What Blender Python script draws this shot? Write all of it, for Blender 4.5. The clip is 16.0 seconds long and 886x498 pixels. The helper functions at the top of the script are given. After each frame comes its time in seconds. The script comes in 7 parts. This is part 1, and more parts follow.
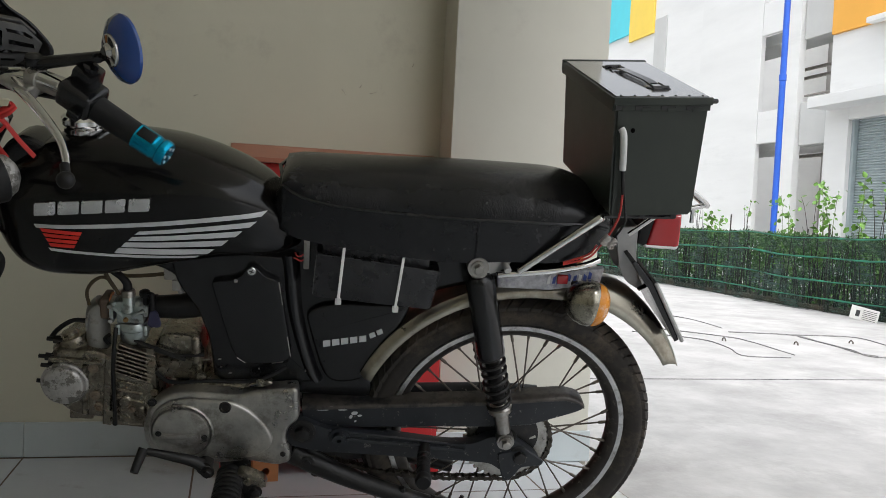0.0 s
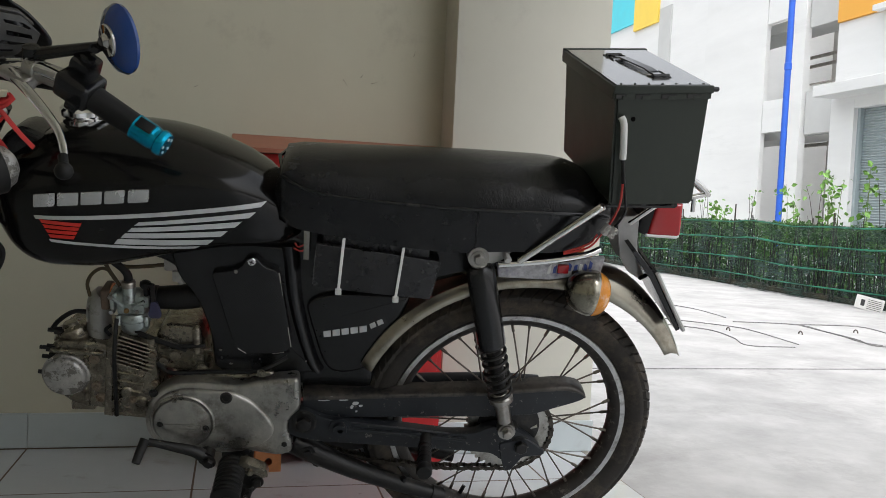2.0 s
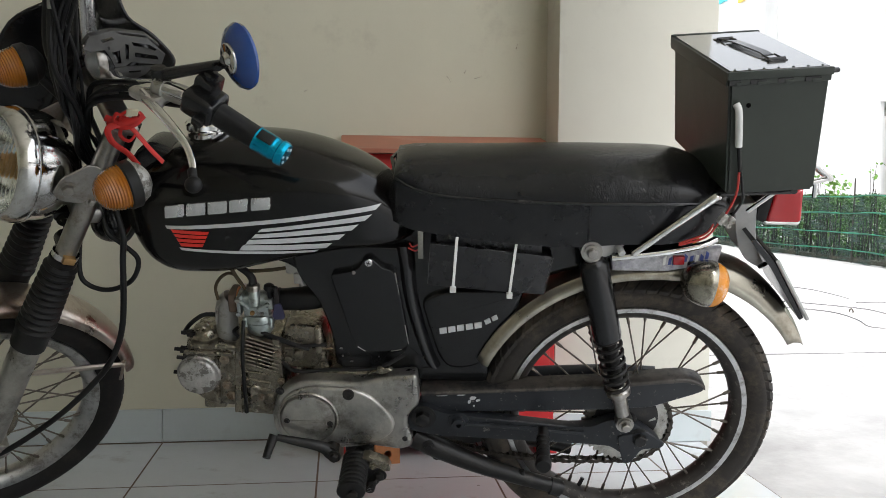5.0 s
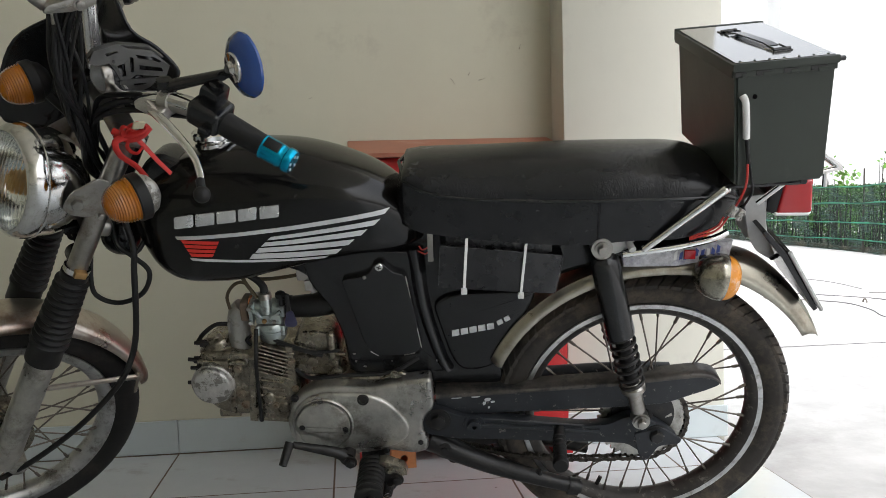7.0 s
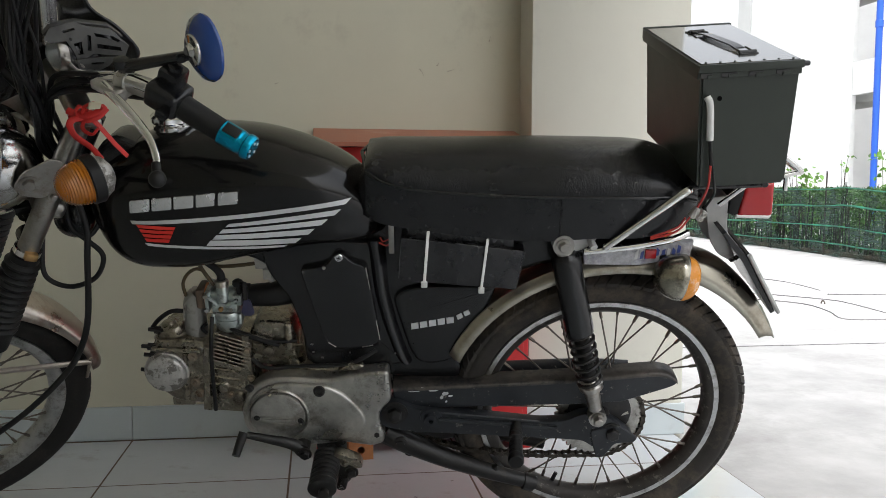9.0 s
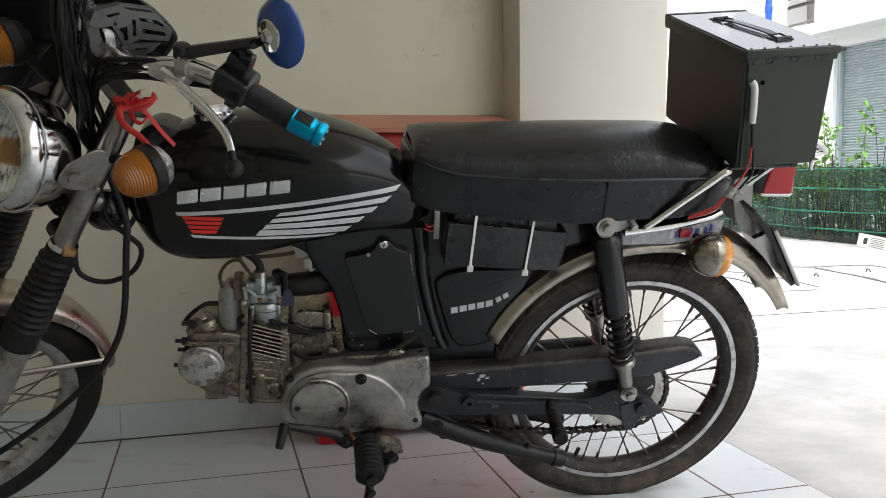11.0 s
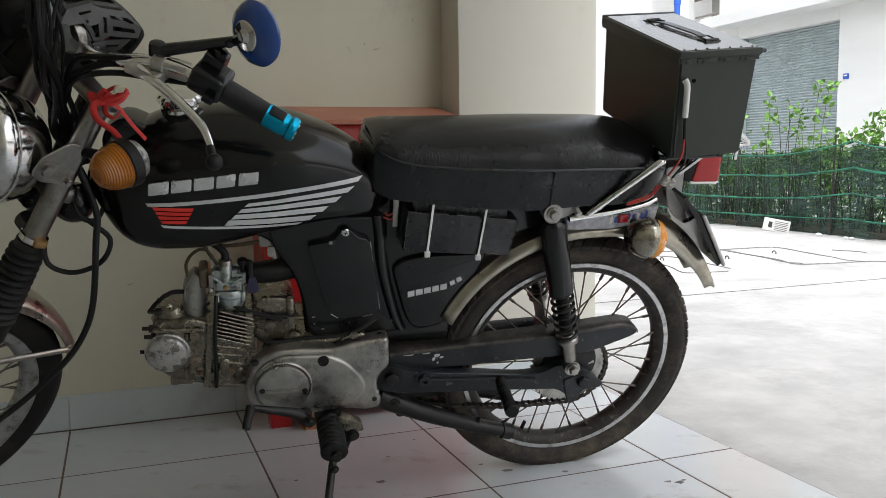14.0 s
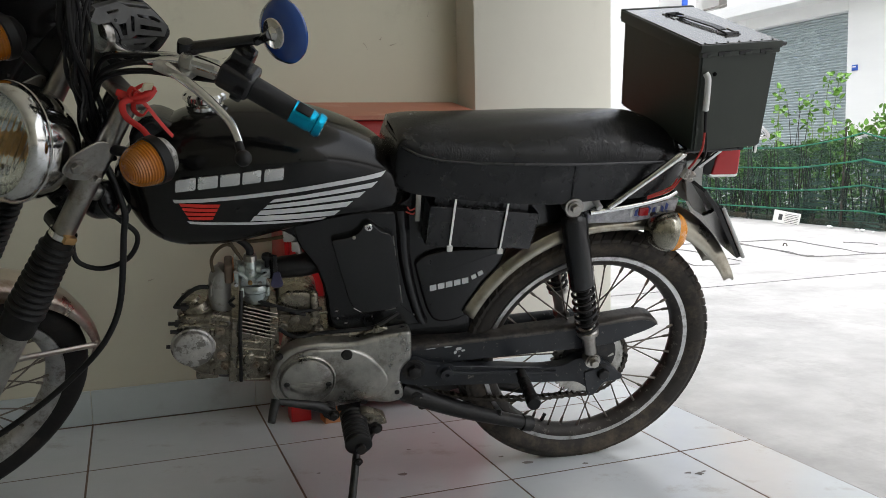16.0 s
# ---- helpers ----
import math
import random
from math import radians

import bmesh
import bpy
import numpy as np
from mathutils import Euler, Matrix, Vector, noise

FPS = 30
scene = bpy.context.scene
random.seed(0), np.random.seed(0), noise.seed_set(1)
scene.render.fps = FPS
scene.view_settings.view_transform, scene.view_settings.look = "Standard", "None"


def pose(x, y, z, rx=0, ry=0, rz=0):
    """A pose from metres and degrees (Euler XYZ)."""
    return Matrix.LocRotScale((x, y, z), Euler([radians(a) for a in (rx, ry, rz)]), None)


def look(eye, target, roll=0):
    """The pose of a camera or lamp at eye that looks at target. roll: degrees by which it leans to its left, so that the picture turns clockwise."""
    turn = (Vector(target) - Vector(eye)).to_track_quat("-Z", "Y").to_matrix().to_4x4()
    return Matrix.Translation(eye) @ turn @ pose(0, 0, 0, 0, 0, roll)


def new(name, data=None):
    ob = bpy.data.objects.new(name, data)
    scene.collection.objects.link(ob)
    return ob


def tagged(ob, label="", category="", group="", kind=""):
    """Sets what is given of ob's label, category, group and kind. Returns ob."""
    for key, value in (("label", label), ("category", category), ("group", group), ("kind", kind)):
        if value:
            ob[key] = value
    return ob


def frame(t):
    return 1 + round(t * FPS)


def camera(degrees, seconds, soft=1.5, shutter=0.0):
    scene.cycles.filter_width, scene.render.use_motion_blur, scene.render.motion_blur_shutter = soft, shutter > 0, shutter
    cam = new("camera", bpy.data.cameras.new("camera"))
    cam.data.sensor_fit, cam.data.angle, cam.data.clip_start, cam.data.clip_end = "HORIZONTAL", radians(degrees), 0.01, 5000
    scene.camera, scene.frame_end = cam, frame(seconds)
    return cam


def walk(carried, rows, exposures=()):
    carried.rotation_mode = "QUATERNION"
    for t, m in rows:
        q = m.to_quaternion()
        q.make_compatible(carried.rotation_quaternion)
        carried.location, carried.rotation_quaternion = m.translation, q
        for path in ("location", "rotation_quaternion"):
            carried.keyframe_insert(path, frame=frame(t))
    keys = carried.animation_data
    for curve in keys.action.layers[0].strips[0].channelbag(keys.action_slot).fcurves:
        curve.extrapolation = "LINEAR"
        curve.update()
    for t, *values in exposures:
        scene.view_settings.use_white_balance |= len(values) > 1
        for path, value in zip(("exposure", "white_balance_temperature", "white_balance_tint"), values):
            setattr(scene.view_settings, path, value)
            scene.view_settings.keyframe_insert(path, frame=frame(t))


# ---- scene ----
cam = camera(54.4, 16.0, soft=0.5)
PATH = [
    (0, (0.464, -2.242, 0.628), (0.943, -0.301, 0.556), 2.9),
    (0.5, (0.46, -2.238, 0.631), (0.93, -0.296, 0.558), 2.8),
    (1, (0.467, -2.239, 0.631), (0.932, -0.295, 0.555), 2.7),
    (1.5, (0.471, -2.24, 0.627), (0.935, -0.297, 0.539), 2.7),
    (2, (0.472, -2.241, 0.627), (0.941, -0.299, 0.533), 2.7),
    (2.5, (0.462, -2.237, 0.628), (0.929, -0.294, 0.533), 2.5),
    (3, (0.459, -2.229, 0.629), (0.921, -0.286, 0.535), 2.5),
    (3.5, (0.455, -2.232, 0.631), (0.839, -0.273, 0.509), 1.7),
    (4, (0.452, -2.241, 0.634), (0.747, -0.267, 0.498), 0.9),
    (4.5, (0.456, -2.251, 0.638), (0.707, -0.271, 0.504), 0.7),
    (5, (0.454, -2.251, 0.643), (0.689, -0.269, 0.513), 0.4),
    (7.5, (0.453, -2.249, 0.64), (0.664, -0.264, 0.519), -1.8),
    (8, (0.459, -2.253, 0.642), (0.671, -0.268, 0.52), -2.0),
    (8.5, (0.475, -2.261, 0.637), (0.75, -0.284, 0.513), -1.5),
    (9, (0.465, -2.238, 0.644), (0.753, -0.264, 0.499), 0.3),
    (9.5, (0.475, -2.173, 0.645), (0.749, -0.199, 0.478), 0.7),
    (9.7, (0.465, -2.166, 0.636), (0.741, -0.191, 0.483), 0.6),
    (11.8, (0.139, -2.252, 0.658), (0.774, -0.366, 0.46), -0.7),
    (12, (0.146, -2.262, 0.66), (0.781, -0.376, 0.462), -0.6),
    (12.5, (0.158, -2.26, 0.66), (0.796, -0.375, 0.464), -0.7),
    (13, (0.148, -2.262, 0.651), (0.806, -0.384, 0.446), -0.7),
    (13.5, (0.136, -2.265, 0.653), (0.819, -0.397, 0.445), -0.8),
    (14, (0.137, -2.263, 0.653), (0.838, -0.402, 0.441), -0.9),
    (14.5, (0.132, -2.267, 0.65), (0.835, -0.407, 0.431), -1.3),
    (15, (0.135, -2.275, 0.647), (0.834, -0.415, 0.419), -1.3),
    (15.5, (0.116, -2.268, 0.653), (0.816, -0.409, 0.426), -1.3),
    (16, (0.107, -2.265, 0.654), (0.793, -0.4, 0.43), -1.3),
]
walk(cam, [(t, look(eye, target, roll)) for t, eye, target, roll in PATH], exposures=[(0.0, 0.93, 6250.0, 12.0), (3.0, 0.95, 6250.0, 12.0), (4.0, 1.40, 6250.0, 12.0), (5.0, 1.56, 6250.0, 12.0), (8.0, 1.52, 6250.0, 12.0), (9.0, 1.30, 6250.0, 12.0), (9.7, 1.48, 6250.0, 12.0), (12.0, 1.39, 6250.0, 12.0), (13.0, 1.28, 6250.0, 12.0), (14.5, 1.20, 6250.0, 12.0), (16.0, 1.20, 6250.0, 12.0)])

# ---- world, sun and large lights ----
world = bpy.data.worlds.new("world")
scene.world = world
world.use_nodes = True
wn = world.node_tree.nodes
sky = wn.new("ShaderNodeTexSky")
sky.sky_type, sky.sun_disc = "NISHITA", False
sky.sun_elevation, sky.sun_rotation = radians(58), radians(200)
sky.air_density, sky.dust_density, sky.ozone_density = 3.0, 5.0, 1.0
grey, haze = wn.new("ShaderNodeRGBToBW"), wn.new("ShaderNodeMix")
haze.data_type = "RGBA"
haze.inputs["Factor"].default_value = 0.88  # a white overcast veil over the blue
world.node_tree.links.new(sky.outputs[0], grey.inputs[0])
world.node_tree.links.new(sky.outputs[0], haze.inputs["A"])
world.node_tree.links.new(grey.outputs[0], haze.inputs["B"])
world.node_tree.links.new(haze.outputs["Result"], wn["Background"].inputs[0])
wn["Background"].inputs[1].default_value = 0.15
sun = new("sun", bpy.data.lights.new("sun", "SUN"))
sun.data.energy, sun.data.angle, sun.data.color = 1.25, radians(20), (1.0, 0.985, 0.96)
sun.matrix_world = look((6, -4, 12), (3, 3, 0))

# ---- helpers of this scene ----


def cat_rom(pts, n=6):
    """Points of a smooth line through pts."""
    p = [Vector(q) for q in pts]
    if len(p) < 3:
        return p
    p = [2 * p[0] - p[1]] + p + [2 * p[-1] - p[-2]]
    out = []
    for i in range(1, len(p) - 2):
        a, b, c, d = p[i - 1 : i + 3]
        for k in range(n):
            t = k / n
            out.append(0.5 * (2 * b + (c - a) * t + (2 * a - 5 * b + 4 * c - d) * t * t + (3 * b - a - 3 * c + d) * t ** 3))
    return out + [p[-2]]


def tube(bm, pts, r, seg=10, smooth=True, n=6, flat=1.0):
    """A round bar along pts; r a number or one radius for each end."""
    line = cat_rom(pts, n) if smooth else [Vector(p) for p in pts]
    r0, r1 = r if isinstance(r, tuple) else (r, r)
    rings, up = [], None
    for i, p in enumerate(line):
        d = (line[min(i + 1, len(line) - 1)] - line[max(i - 1, 0)]).normalized()
        if up is None:
            up = d.orthogonal().normalized()
        up = (up - d * up.dot(d)).normalized()
        side = d.cross(up)
        rad = r0 + (r1 - r0) * i / (len(line) - 1)
        rings.append([bm.verts.new(p + rad * (math.cos(a) * up + flat * math.sin(a) * side)) for a in (2 * math.pi * k / seg for k in range(seg))])
    for a, b in zip(rings, rings[1:]):
        for k in range(seg):
            bm.faces.new((a[k], a[(k + 1) % seg], b[(k + 1) % seg], b[k]))
    bm.faces.new(rings[0][::-1])
    bm.faces.new(rings[-1])
    return bm


def lathe(bm, profile, seg=32, m=Matrix(), closed=False):
    """A body turned round the z axis from (radius, height) pairs, then moved by m."""
    rings = []
    for r, h in profile:
        if r < 1e-6:
            rings.append([bm.verts.new(m @ Vector((0, 0, h)))])
        else:
            rings.append([bm.verts.new(m @ Vector((r * math.cos(a), r * math.sin(a), h))) for a in (2 * math.pi * k / seg for k in range(seg))])
    pairs = list(zip(rings, rings[1:]))
    if closed:
        pairs.append((rings[-1], rings[0]))
    for a, b in pairs:
        for k in range(seg):
            q = [a[k % len(a)], a[(k + 1) % len(a)], b[(k + 1) % len(b)], b[k % len(b)]]
            q = [v for n, v in enumerate(q) if v not in q[:n]]
            if len(q) > 2:
                bm.faces.new(q)
    return bm


def block(bm, size, m=Matrix(), bevel=0.0, seg=2):
    """A bevelled box of that size, centred, moved by m."""
    b = bmesh.new()
    bmesh.ops.create_cube(b, size=1.0, matrix=Matrix.Diagonal((*size, 1)))
    if bevel:
        bmesh.ops.bevel(b, geom=b.edges[:], offset=bevel, segments=seg, affect="EDGES", profile=0.6)
    return merge(bm, b, m)


def span(bm, lo, hi, bevel=0.0, seg=2):
    """A box from one corner to the other."""
    lo, hi = Vector(lo), Vector(hi)
    return block(bm, hi - lo, Matrix.Translation((lo + hi) / 2), bevel, seg)


def merge(bm, other, m=Matrix()):
    other.transform(m)
    me = bpy.data.meshes.new("tmp")
    other.to_mesh(me)
    other.free()
    bm.from_mesh(me)
    bpy.data.meshes.remove(me)
    return bm


def plate(bm, outline, y0, y1, bevel=0.0, seg=2, m=Matrix(), round_r=0.0):
    """An outline in x and z, pushed through from y0 to y1, with bevelled rims and rounded corners."""
    b = bmesh.new()
    pts = [Vector((x, z)) for x, z in outline]
    if round_r:
        soft = []
        for i, p in enumerate(pts):
            a, c = pts[i - 1], pts[(i + 1) % len(pts)]
            ra = min(round_r, (a - p).length * 0.45)
            rc = min(round_r, (c - p).length * 0.45)
            pa, pc = p + (a - p).normalized() * ra, p + (c - p).normalized() * rc
            for k in range(5):
                t = k / 4
                soft.append((1 - t) ** 2 * pa + 2 * t * (1 - t) * p + t * t * pc)
        pts = soft
    near = [b.verts.new((p.x, y0, p.y)) for p in pts]
    far = [b.verts.new((p.x, y1, p.y)) for p in pts]
    f0, f1 = b.faces.new(near), b.faces.new(far[::-1])
    for i in range(len(pts)):
        j = (i + 1) % len(pts)
        b.faces.new((near[j], near[i], far[i], far[j]))
    bmesh.ops.recalc_face_normals(b, faces=b.faces[:])
    if bevel:
        bmesh.ops.bevel(b, geom=list({*f0.edges, *f1.edges}), offset=bevel, segments=seg, affect="EDGES", profile=0.6)
    return merge(bm, b, m)


def grid(bm, rows, wrap=False, close_ends=False):
    """A skin over rows of points."""
    vs = [[bm.verts.new(p) for p in row] for row in rows]
    for a, b in zip(vs, vs[1:]):
        for k in range(len(a) if wrap else len(a) - 1):
            j = (k + 1) % len(a)
            bm.faces.new((a[k], a[j], b[j], b[k]))
    if close_ends:
        bm.faces.new(vs[0][::-1])
        bm.faces.new(vs[-1])
    return bm


def cut_plate(outline, holes, lift, thick):
    """An outline in x and z with openings; lift(z) gives its y, so that it can be folded."""
    b = bmesh.new()
    edges = []
    for ring in [outline] + holes:
        vs = [b.verts.new((x, 0, z)) for x, z in ring]
        edges += [b.edges.new((vs[i - 1], vs[i])) for i in range(len(vs))]
    bmesh.ops.triangle_fill(b, edges=edges, use_beauty=True, normal=(0, 1, 0))
    back = bmesh.ops.extrude_face_region(b, geom=b.faces[:])["geom"]
    back = {v for v in back if isinstance(v, bmesh.types.BMVert)}
    for v in b.verts:
        v.co.y = lift(v.co.z) + (thick if v in back else 0.0)
    return b


def part(name, bm, material, parent=None, label="", smooth=40):
    """Links a bmesh as one mesh object, under a thing or a part."""
    bmesh.ops.recalc_face_normals(bm, faces=bm.faces[:])
    me = bpy.data.meshes.new(name)
    bm.to_mesh(me)
    bm.free()
    me.materials.append(material)
    if smooth:
        me.shade_smooth()
        me.set_sharp_from_angle(angle=radians(smooth))
    ob = new(name, me)
    ob.parent = parent
    if label:
        tagged(ob, label)
    return ob


def thing(name, label, category, m=Matrix(), group="", kind=""):
    ob = new(name)
    ob.empty_display_size = 0.1
    ob.matrix_world = m
    return tagged(ob, label, category, group, kind)


def align(a, b):
    """A pose at a whose z axis points to b, and the distance."""
    a, b = Vector(a), Vector(b)
    d = b - a
    return Matrix.Translation(a) @ d.to_track_quat("Z", "X").to_matrix().to_4x4(), d.length


def interp(table, x):
    xs, ys = [a for a, _ in table], [b for _, b in table]
    e = min(0.022, 0.9 * (x - xs[0]), 0.9 * (xs[-1] - x))
    return float(np.mean([np.interp(x + e * q, xs, ys) for q in (-1, -0.66, -0.33, 0, 0.33, 0.66, 1)]))


def bolt(bm, place, r=0.007, h=0.006, axis=(0, -1, 0), washer=True):
    m, _ = align(place, Vector(place) + Vector(axis))
    if washer:
        lathe(bm, [(0, 0), (r * 1.45, 0), (r * 1.45, h * 0.25), (0, h * 0.25)], 14, m)
    lathe(bm, [(r, h * 0.2), (r, h * 0.9), (r * 0.85, h), (0, h)], 6, m)


# ---- materials ----


def surf(name, col, rough=0.5, metal=0.0, var=0.15, scale=12.0, bump=0.0, bscale=120.0, dirt=None, dirt_amount=0.0, dirt_scale=9.0, rough_var=0.12, coat=0.0, stretch=(1, 1, 1), spec=0.5, dirt_edge=None):
    """Principled paint, metal, rubber or plaster with grain and stains at two scales."""
    mt = bpy.data.materials.new(name)
    mt.use_nodes = True
    nt = mt.node_tree
    n, l = nt.nodes, nt.links
    p = n["Principled BSDF"]
    tc, mp = n.new("ShaderNodeTexCoord"), n.new("ShaderNodeMapping")
    mp.inputs["Scale"].default_value = stretch
    l.new(tc.outputs["Object"], mp.inputs["Vector"])
    a = n.new("ShaderNodeTexNoise")
    a.inputs["Scale"].default_value, a.inputs["Detail"].default_value, a.inputs["Roughness"].default_value = scale, 8, 0.65
    l.new(mp.outputs[0], a.inputs["Vector"])
    r = n.new("ShaderNodeValToRGB")
    r.color_ramp.elements[0].position, r.color_ramp.elements[1].position = 0.3, 0.7
    r.color_ramp.elements[0].color = (*[c * (1 - var) for c in col], 1)
    r.color_ramp.elements[1].color = (*[min(1, c * (1 + var)) for c in col], 1)
    l.new(a.outputs["Fac"], r.inputs["Fac"])
    colour = r.outputs["Color"]
    if dirt:
        d = n.new("ShaderNodeTexNoise")
        d.inputs["Scale"].default_value, d.inputs["Detail"].default_value, d.inputs["Roughness"].default_value = dirt_scale, 10, 0.72
        l.new(mp.outputs[0], d.inputs["Vector"])
        dr = n.new("ShaderNodeValToRGB")
        dr.color_ramp.elements[0].position, dr.color_ramp.elements[1].position = 0.62 - 0.3 * dirt_amount, 0.78 - 0.2 * dirt_amount
        if dirt_edge:
            dr.color_ramp.elements[1].position = dr.color_ramp.elements[0].position + dirt_edge
        l.new(d.outputs["Fac"], dr.inputs["Fac"])
        mx = n.new("ShaderNodeMix")
        mx.data_type = "RGBA"
        mx.inputs["B"].default_value = (*dirt, 1)
        l.new(dr.outputs["Color"], mx.inputs["Factor"])
        l.new(colour, mx.inputs["A"])
        colour = mx.outputs["Result"]
    l.new(colour, p.inputs["Base Color"])
    p.inputs["Metallic"].default_value = metal
    p.inputs["Specular IOR Level"].default_value = spec
    p.inputs["Coat Weight"].default_value, p.inputs["Coat Roughness"].default_value = coat, 0.08
    rr = n.new("ShaderNodeMapRange")
    rr.inputs["To Min"].default_value, rr.inputs["To Max"].default_value = max(0.02, rough - rough_var), min(1, rough + rough_var)
    l.new(a.outputs["Fac"], rr.inputs["Value"])
    l.new(rr.outputs[0], p.inputs["Roughness"])
    if bump:
        f = n.new("ShaderNodeTexNoise")
        f.inputs["Scale"].default_value, f.inputs["Detail"].default_value = bscale, 5
        l.new(mp.outputs[0], f.inputs["Vector"])
        bp = n.new("ShaderNodeBump")
        bp.inputs["Strength"].default_value, bp.inputs["Distance"].default_value = min(1, bump), 0.002
        l.new(f.outputs["Fac"], bp.inputs["Height"])
        l.new(bp.outputs[0], p.inputs["Normal"])
    return mt


def leather(name, col):
    """Black vinyl with grain and creases."""
    mt = surf(name, col, 0.25, 0, 0.2, 30, dirt=(0.02, 0.02, 0.02), dirt_amount=0.1, rough_var=0.08, spec=0.36)
    n, l = mt.node_tree.nodes, mt.node_tree.links
    tc = n.new("ShaderNodeTexCoord")
    v = n.new("ShaderNodeTexVoronoi")
    v.feature = "DISTANCE_TO_EDGE"
    v.inputs["Scale"].default_value = 420
    l.new(tc.outputs["Object"], v.inputs["Vector"])
    mp = n.new("ShaderNodeMapping")
    mp.inputs["Scale"].default_value = (180, 90, 95)
    mp.inputs["Rotation"].default_value = (0, 0.35, 0)
    l.new(tc.outputs["Object"], mp.inputs["Vector"])
    w = n.new("ShaderNodeTexNoise")
    w.inputs["Scale"].default_value, w.inputs["Detail"].default_value, w.inputs["Distortion"].default_value = 1.0, 4, 1.2
    l.new(mp.outputs[0], w.inputs["Vector"])
    fac = None
    for spot, reach in (((-0.085, -0.045, 0.757), 0.070), ((-0.035, -0.05, 0.755), 0.045), ((-0.105, -0.10, 0.716), 0.036), ((-0.060, -0.10, 0.718), 0.036), ((-0.015, -0.10, 0.716), 0.036), ((-0.375, -0.09, 0.724), 0.036), ((-0.330, -0.09, 0.717), 0.034), ((-0.285, -0.095, 0.712), 0.030), ((-0.357, -0.05, 0.752), 0.040)):
        vm, mr = n.new("ShaderNodeVectorMath"), n.new("ShaderNodeMapRange")
        vm.operation = "DISTANCE"
        vm.inputs[1].default_value = spot
        l.new(tc.outputs["Object"], vm.inputs[0])
        mr.interpolation_type = "SMOOTHSTEP"
        mr.inputs["From Min"].default_value, mr.inputs["From Max"].default_value = reach * 1.15, 0.0
        l.new(vm.outputs["Value"], mr.inputs["Value"])
        if fac is None:
            fac = mr.outputs[0]
        else:
            mx2 = n.new("ShaderNodeMath")
            mx2.operation = "MAXIMUM"
            l.new(fac, mx2.inputs[0])
            l.new(mr.outputs[0], mx2.inputs[1])
            fac = mx2.outputs[0]
    cr = n.new("ShaderNodeMath")
    cr.operation = "MULTIPLY"
    l.new(w.outputs["Fac"], cr.inputs[0])
    l.new(fac, cr.inputs[1])
    b1, b2 = n.new("ShaderNodeBump"), n.new("ShaderNodeBump")
    b1.inputs["Strength"].default_value, b1.inputs["Distance"].default_value = 0.10, 0.001
    b2.inputs["Strength"].default_value, b2.inputs["Distance"].default_value = 0.6, 0.0032
    l.new(v.outputs["Distance"], b1.inputs["Height"])
    l.new(cr.outputs[0], b2.inputs["Height"])
    l.new(b1.outputs[0], b2.inputs["Normal"])
    l.new(b2.outputs[0], n["Principled BSDF"].inputs["Normal"])
    return mt


def glassy(name, col, rough=0.05, weight=1.0, ior=1.45):
    mt = bpy.data.materials.new(name)
    mt.use_nodes = True
    p = mt.node_tree.nodes["Principled BSDF"]
    p.inputs["Base Color"].default_value = (*col, 1)
    p.inputs["Roughness"].default_value = rough
    p.inputs["Transmission Weight"].default_value = weight
    p.inputs["IOR"].default_value = ior
    return mt


M_WALL = surf("wall_paint", (0.590, 0.570, 0.455), 0.7, var=0.04, scale=3, bump=0.10, bscale=160, dirt=(0.45, 0.42, 0.34), dirt_amount=0.1, dirt_scale=2.5)
M_BASE = surf("skirting_tile", (0.51, 0.56, 0.57), 0.35, var=0.05, scale=4, dirt=(0.4, 0.42, 0.42), dirt_amount=0.15, dirt_scale=5)
M_TILE = surf("floor_tile", (0.500, 0.522, 0.535), 0.19, var=0.06, scale=3, dirt=(0.36, 0.34, 0.30), dirt_amount=0.22, dirt_scale=7, rough_var=0.05)
M_GROUT = surf("grout", (0.105, 0.068, 0.045), 0.9, var=0.4, scale=25)
M_CONC = surf("concrete", (0.395, 0.388, 0.376), 0.85, var=0.22, scale=3.2, bump=0.9, bscale=34, dirt=(0.29, 0.283, 0.272), dirt_amount=0.34, dirt_scale=2.1)
M_CEIL = surf("ceiling_paint", (0.80, 0.775, 0.67), 0.8, var=0.05, scale=3)
M_RED = surf("red_enamel", (0.48, 0.012, 0.014), 0.32, var=0.1, scale=5, dirt=(0.3, 0.03, 0.03), dirt_amount=0.1)
M_BROWN = surf("faded_red_lid", (0.42, 0.16, 0.10), 0.5, var=0.12, scale=9, dirt=(0.5, 0.3, 0.22), dirt_amount=0.2)
M_BLACK = surf("black_gloss_paint", (0.004, 0.004, 0.004), 0.16, var=0.2, scale=8, coat=0.25, spec=0.26, rough_var=0.04, dirt=(0.03, 0.03, 0.028), dirt_amount=0.08, dirt_scale=14)
M_SATIN = surf("black_satin_paint", (0.0085, 0.0090, 0.0100), 0.23, var=0.25, scale=14, bump=0.08, spec=0.5, dirt=(0.05, 0.047, 0.043), dirt_amount=0.06, dirt_scale=16)
M_SCUFF = surf("scuffed_black_paint", (0.0150, 0.0175, 0.0215), 0.38, var=0.3, scale=20, bump=0.15, spec=0.42, dirt=(0.20, 0.185, 0.165), dirt_amount=0.06, dirt_scale=75, dirt_edge=0.05)
M_WORN = surf("paint_worn_to_steel", (0.070, 0.062, 0.055), 0.42, 0.35, 0.4, 40, 0.2, dirt=(0.018, 0.019, 0.021), dirt_amount=0.45, dirt_scale=30, dirt_edge=0.12)
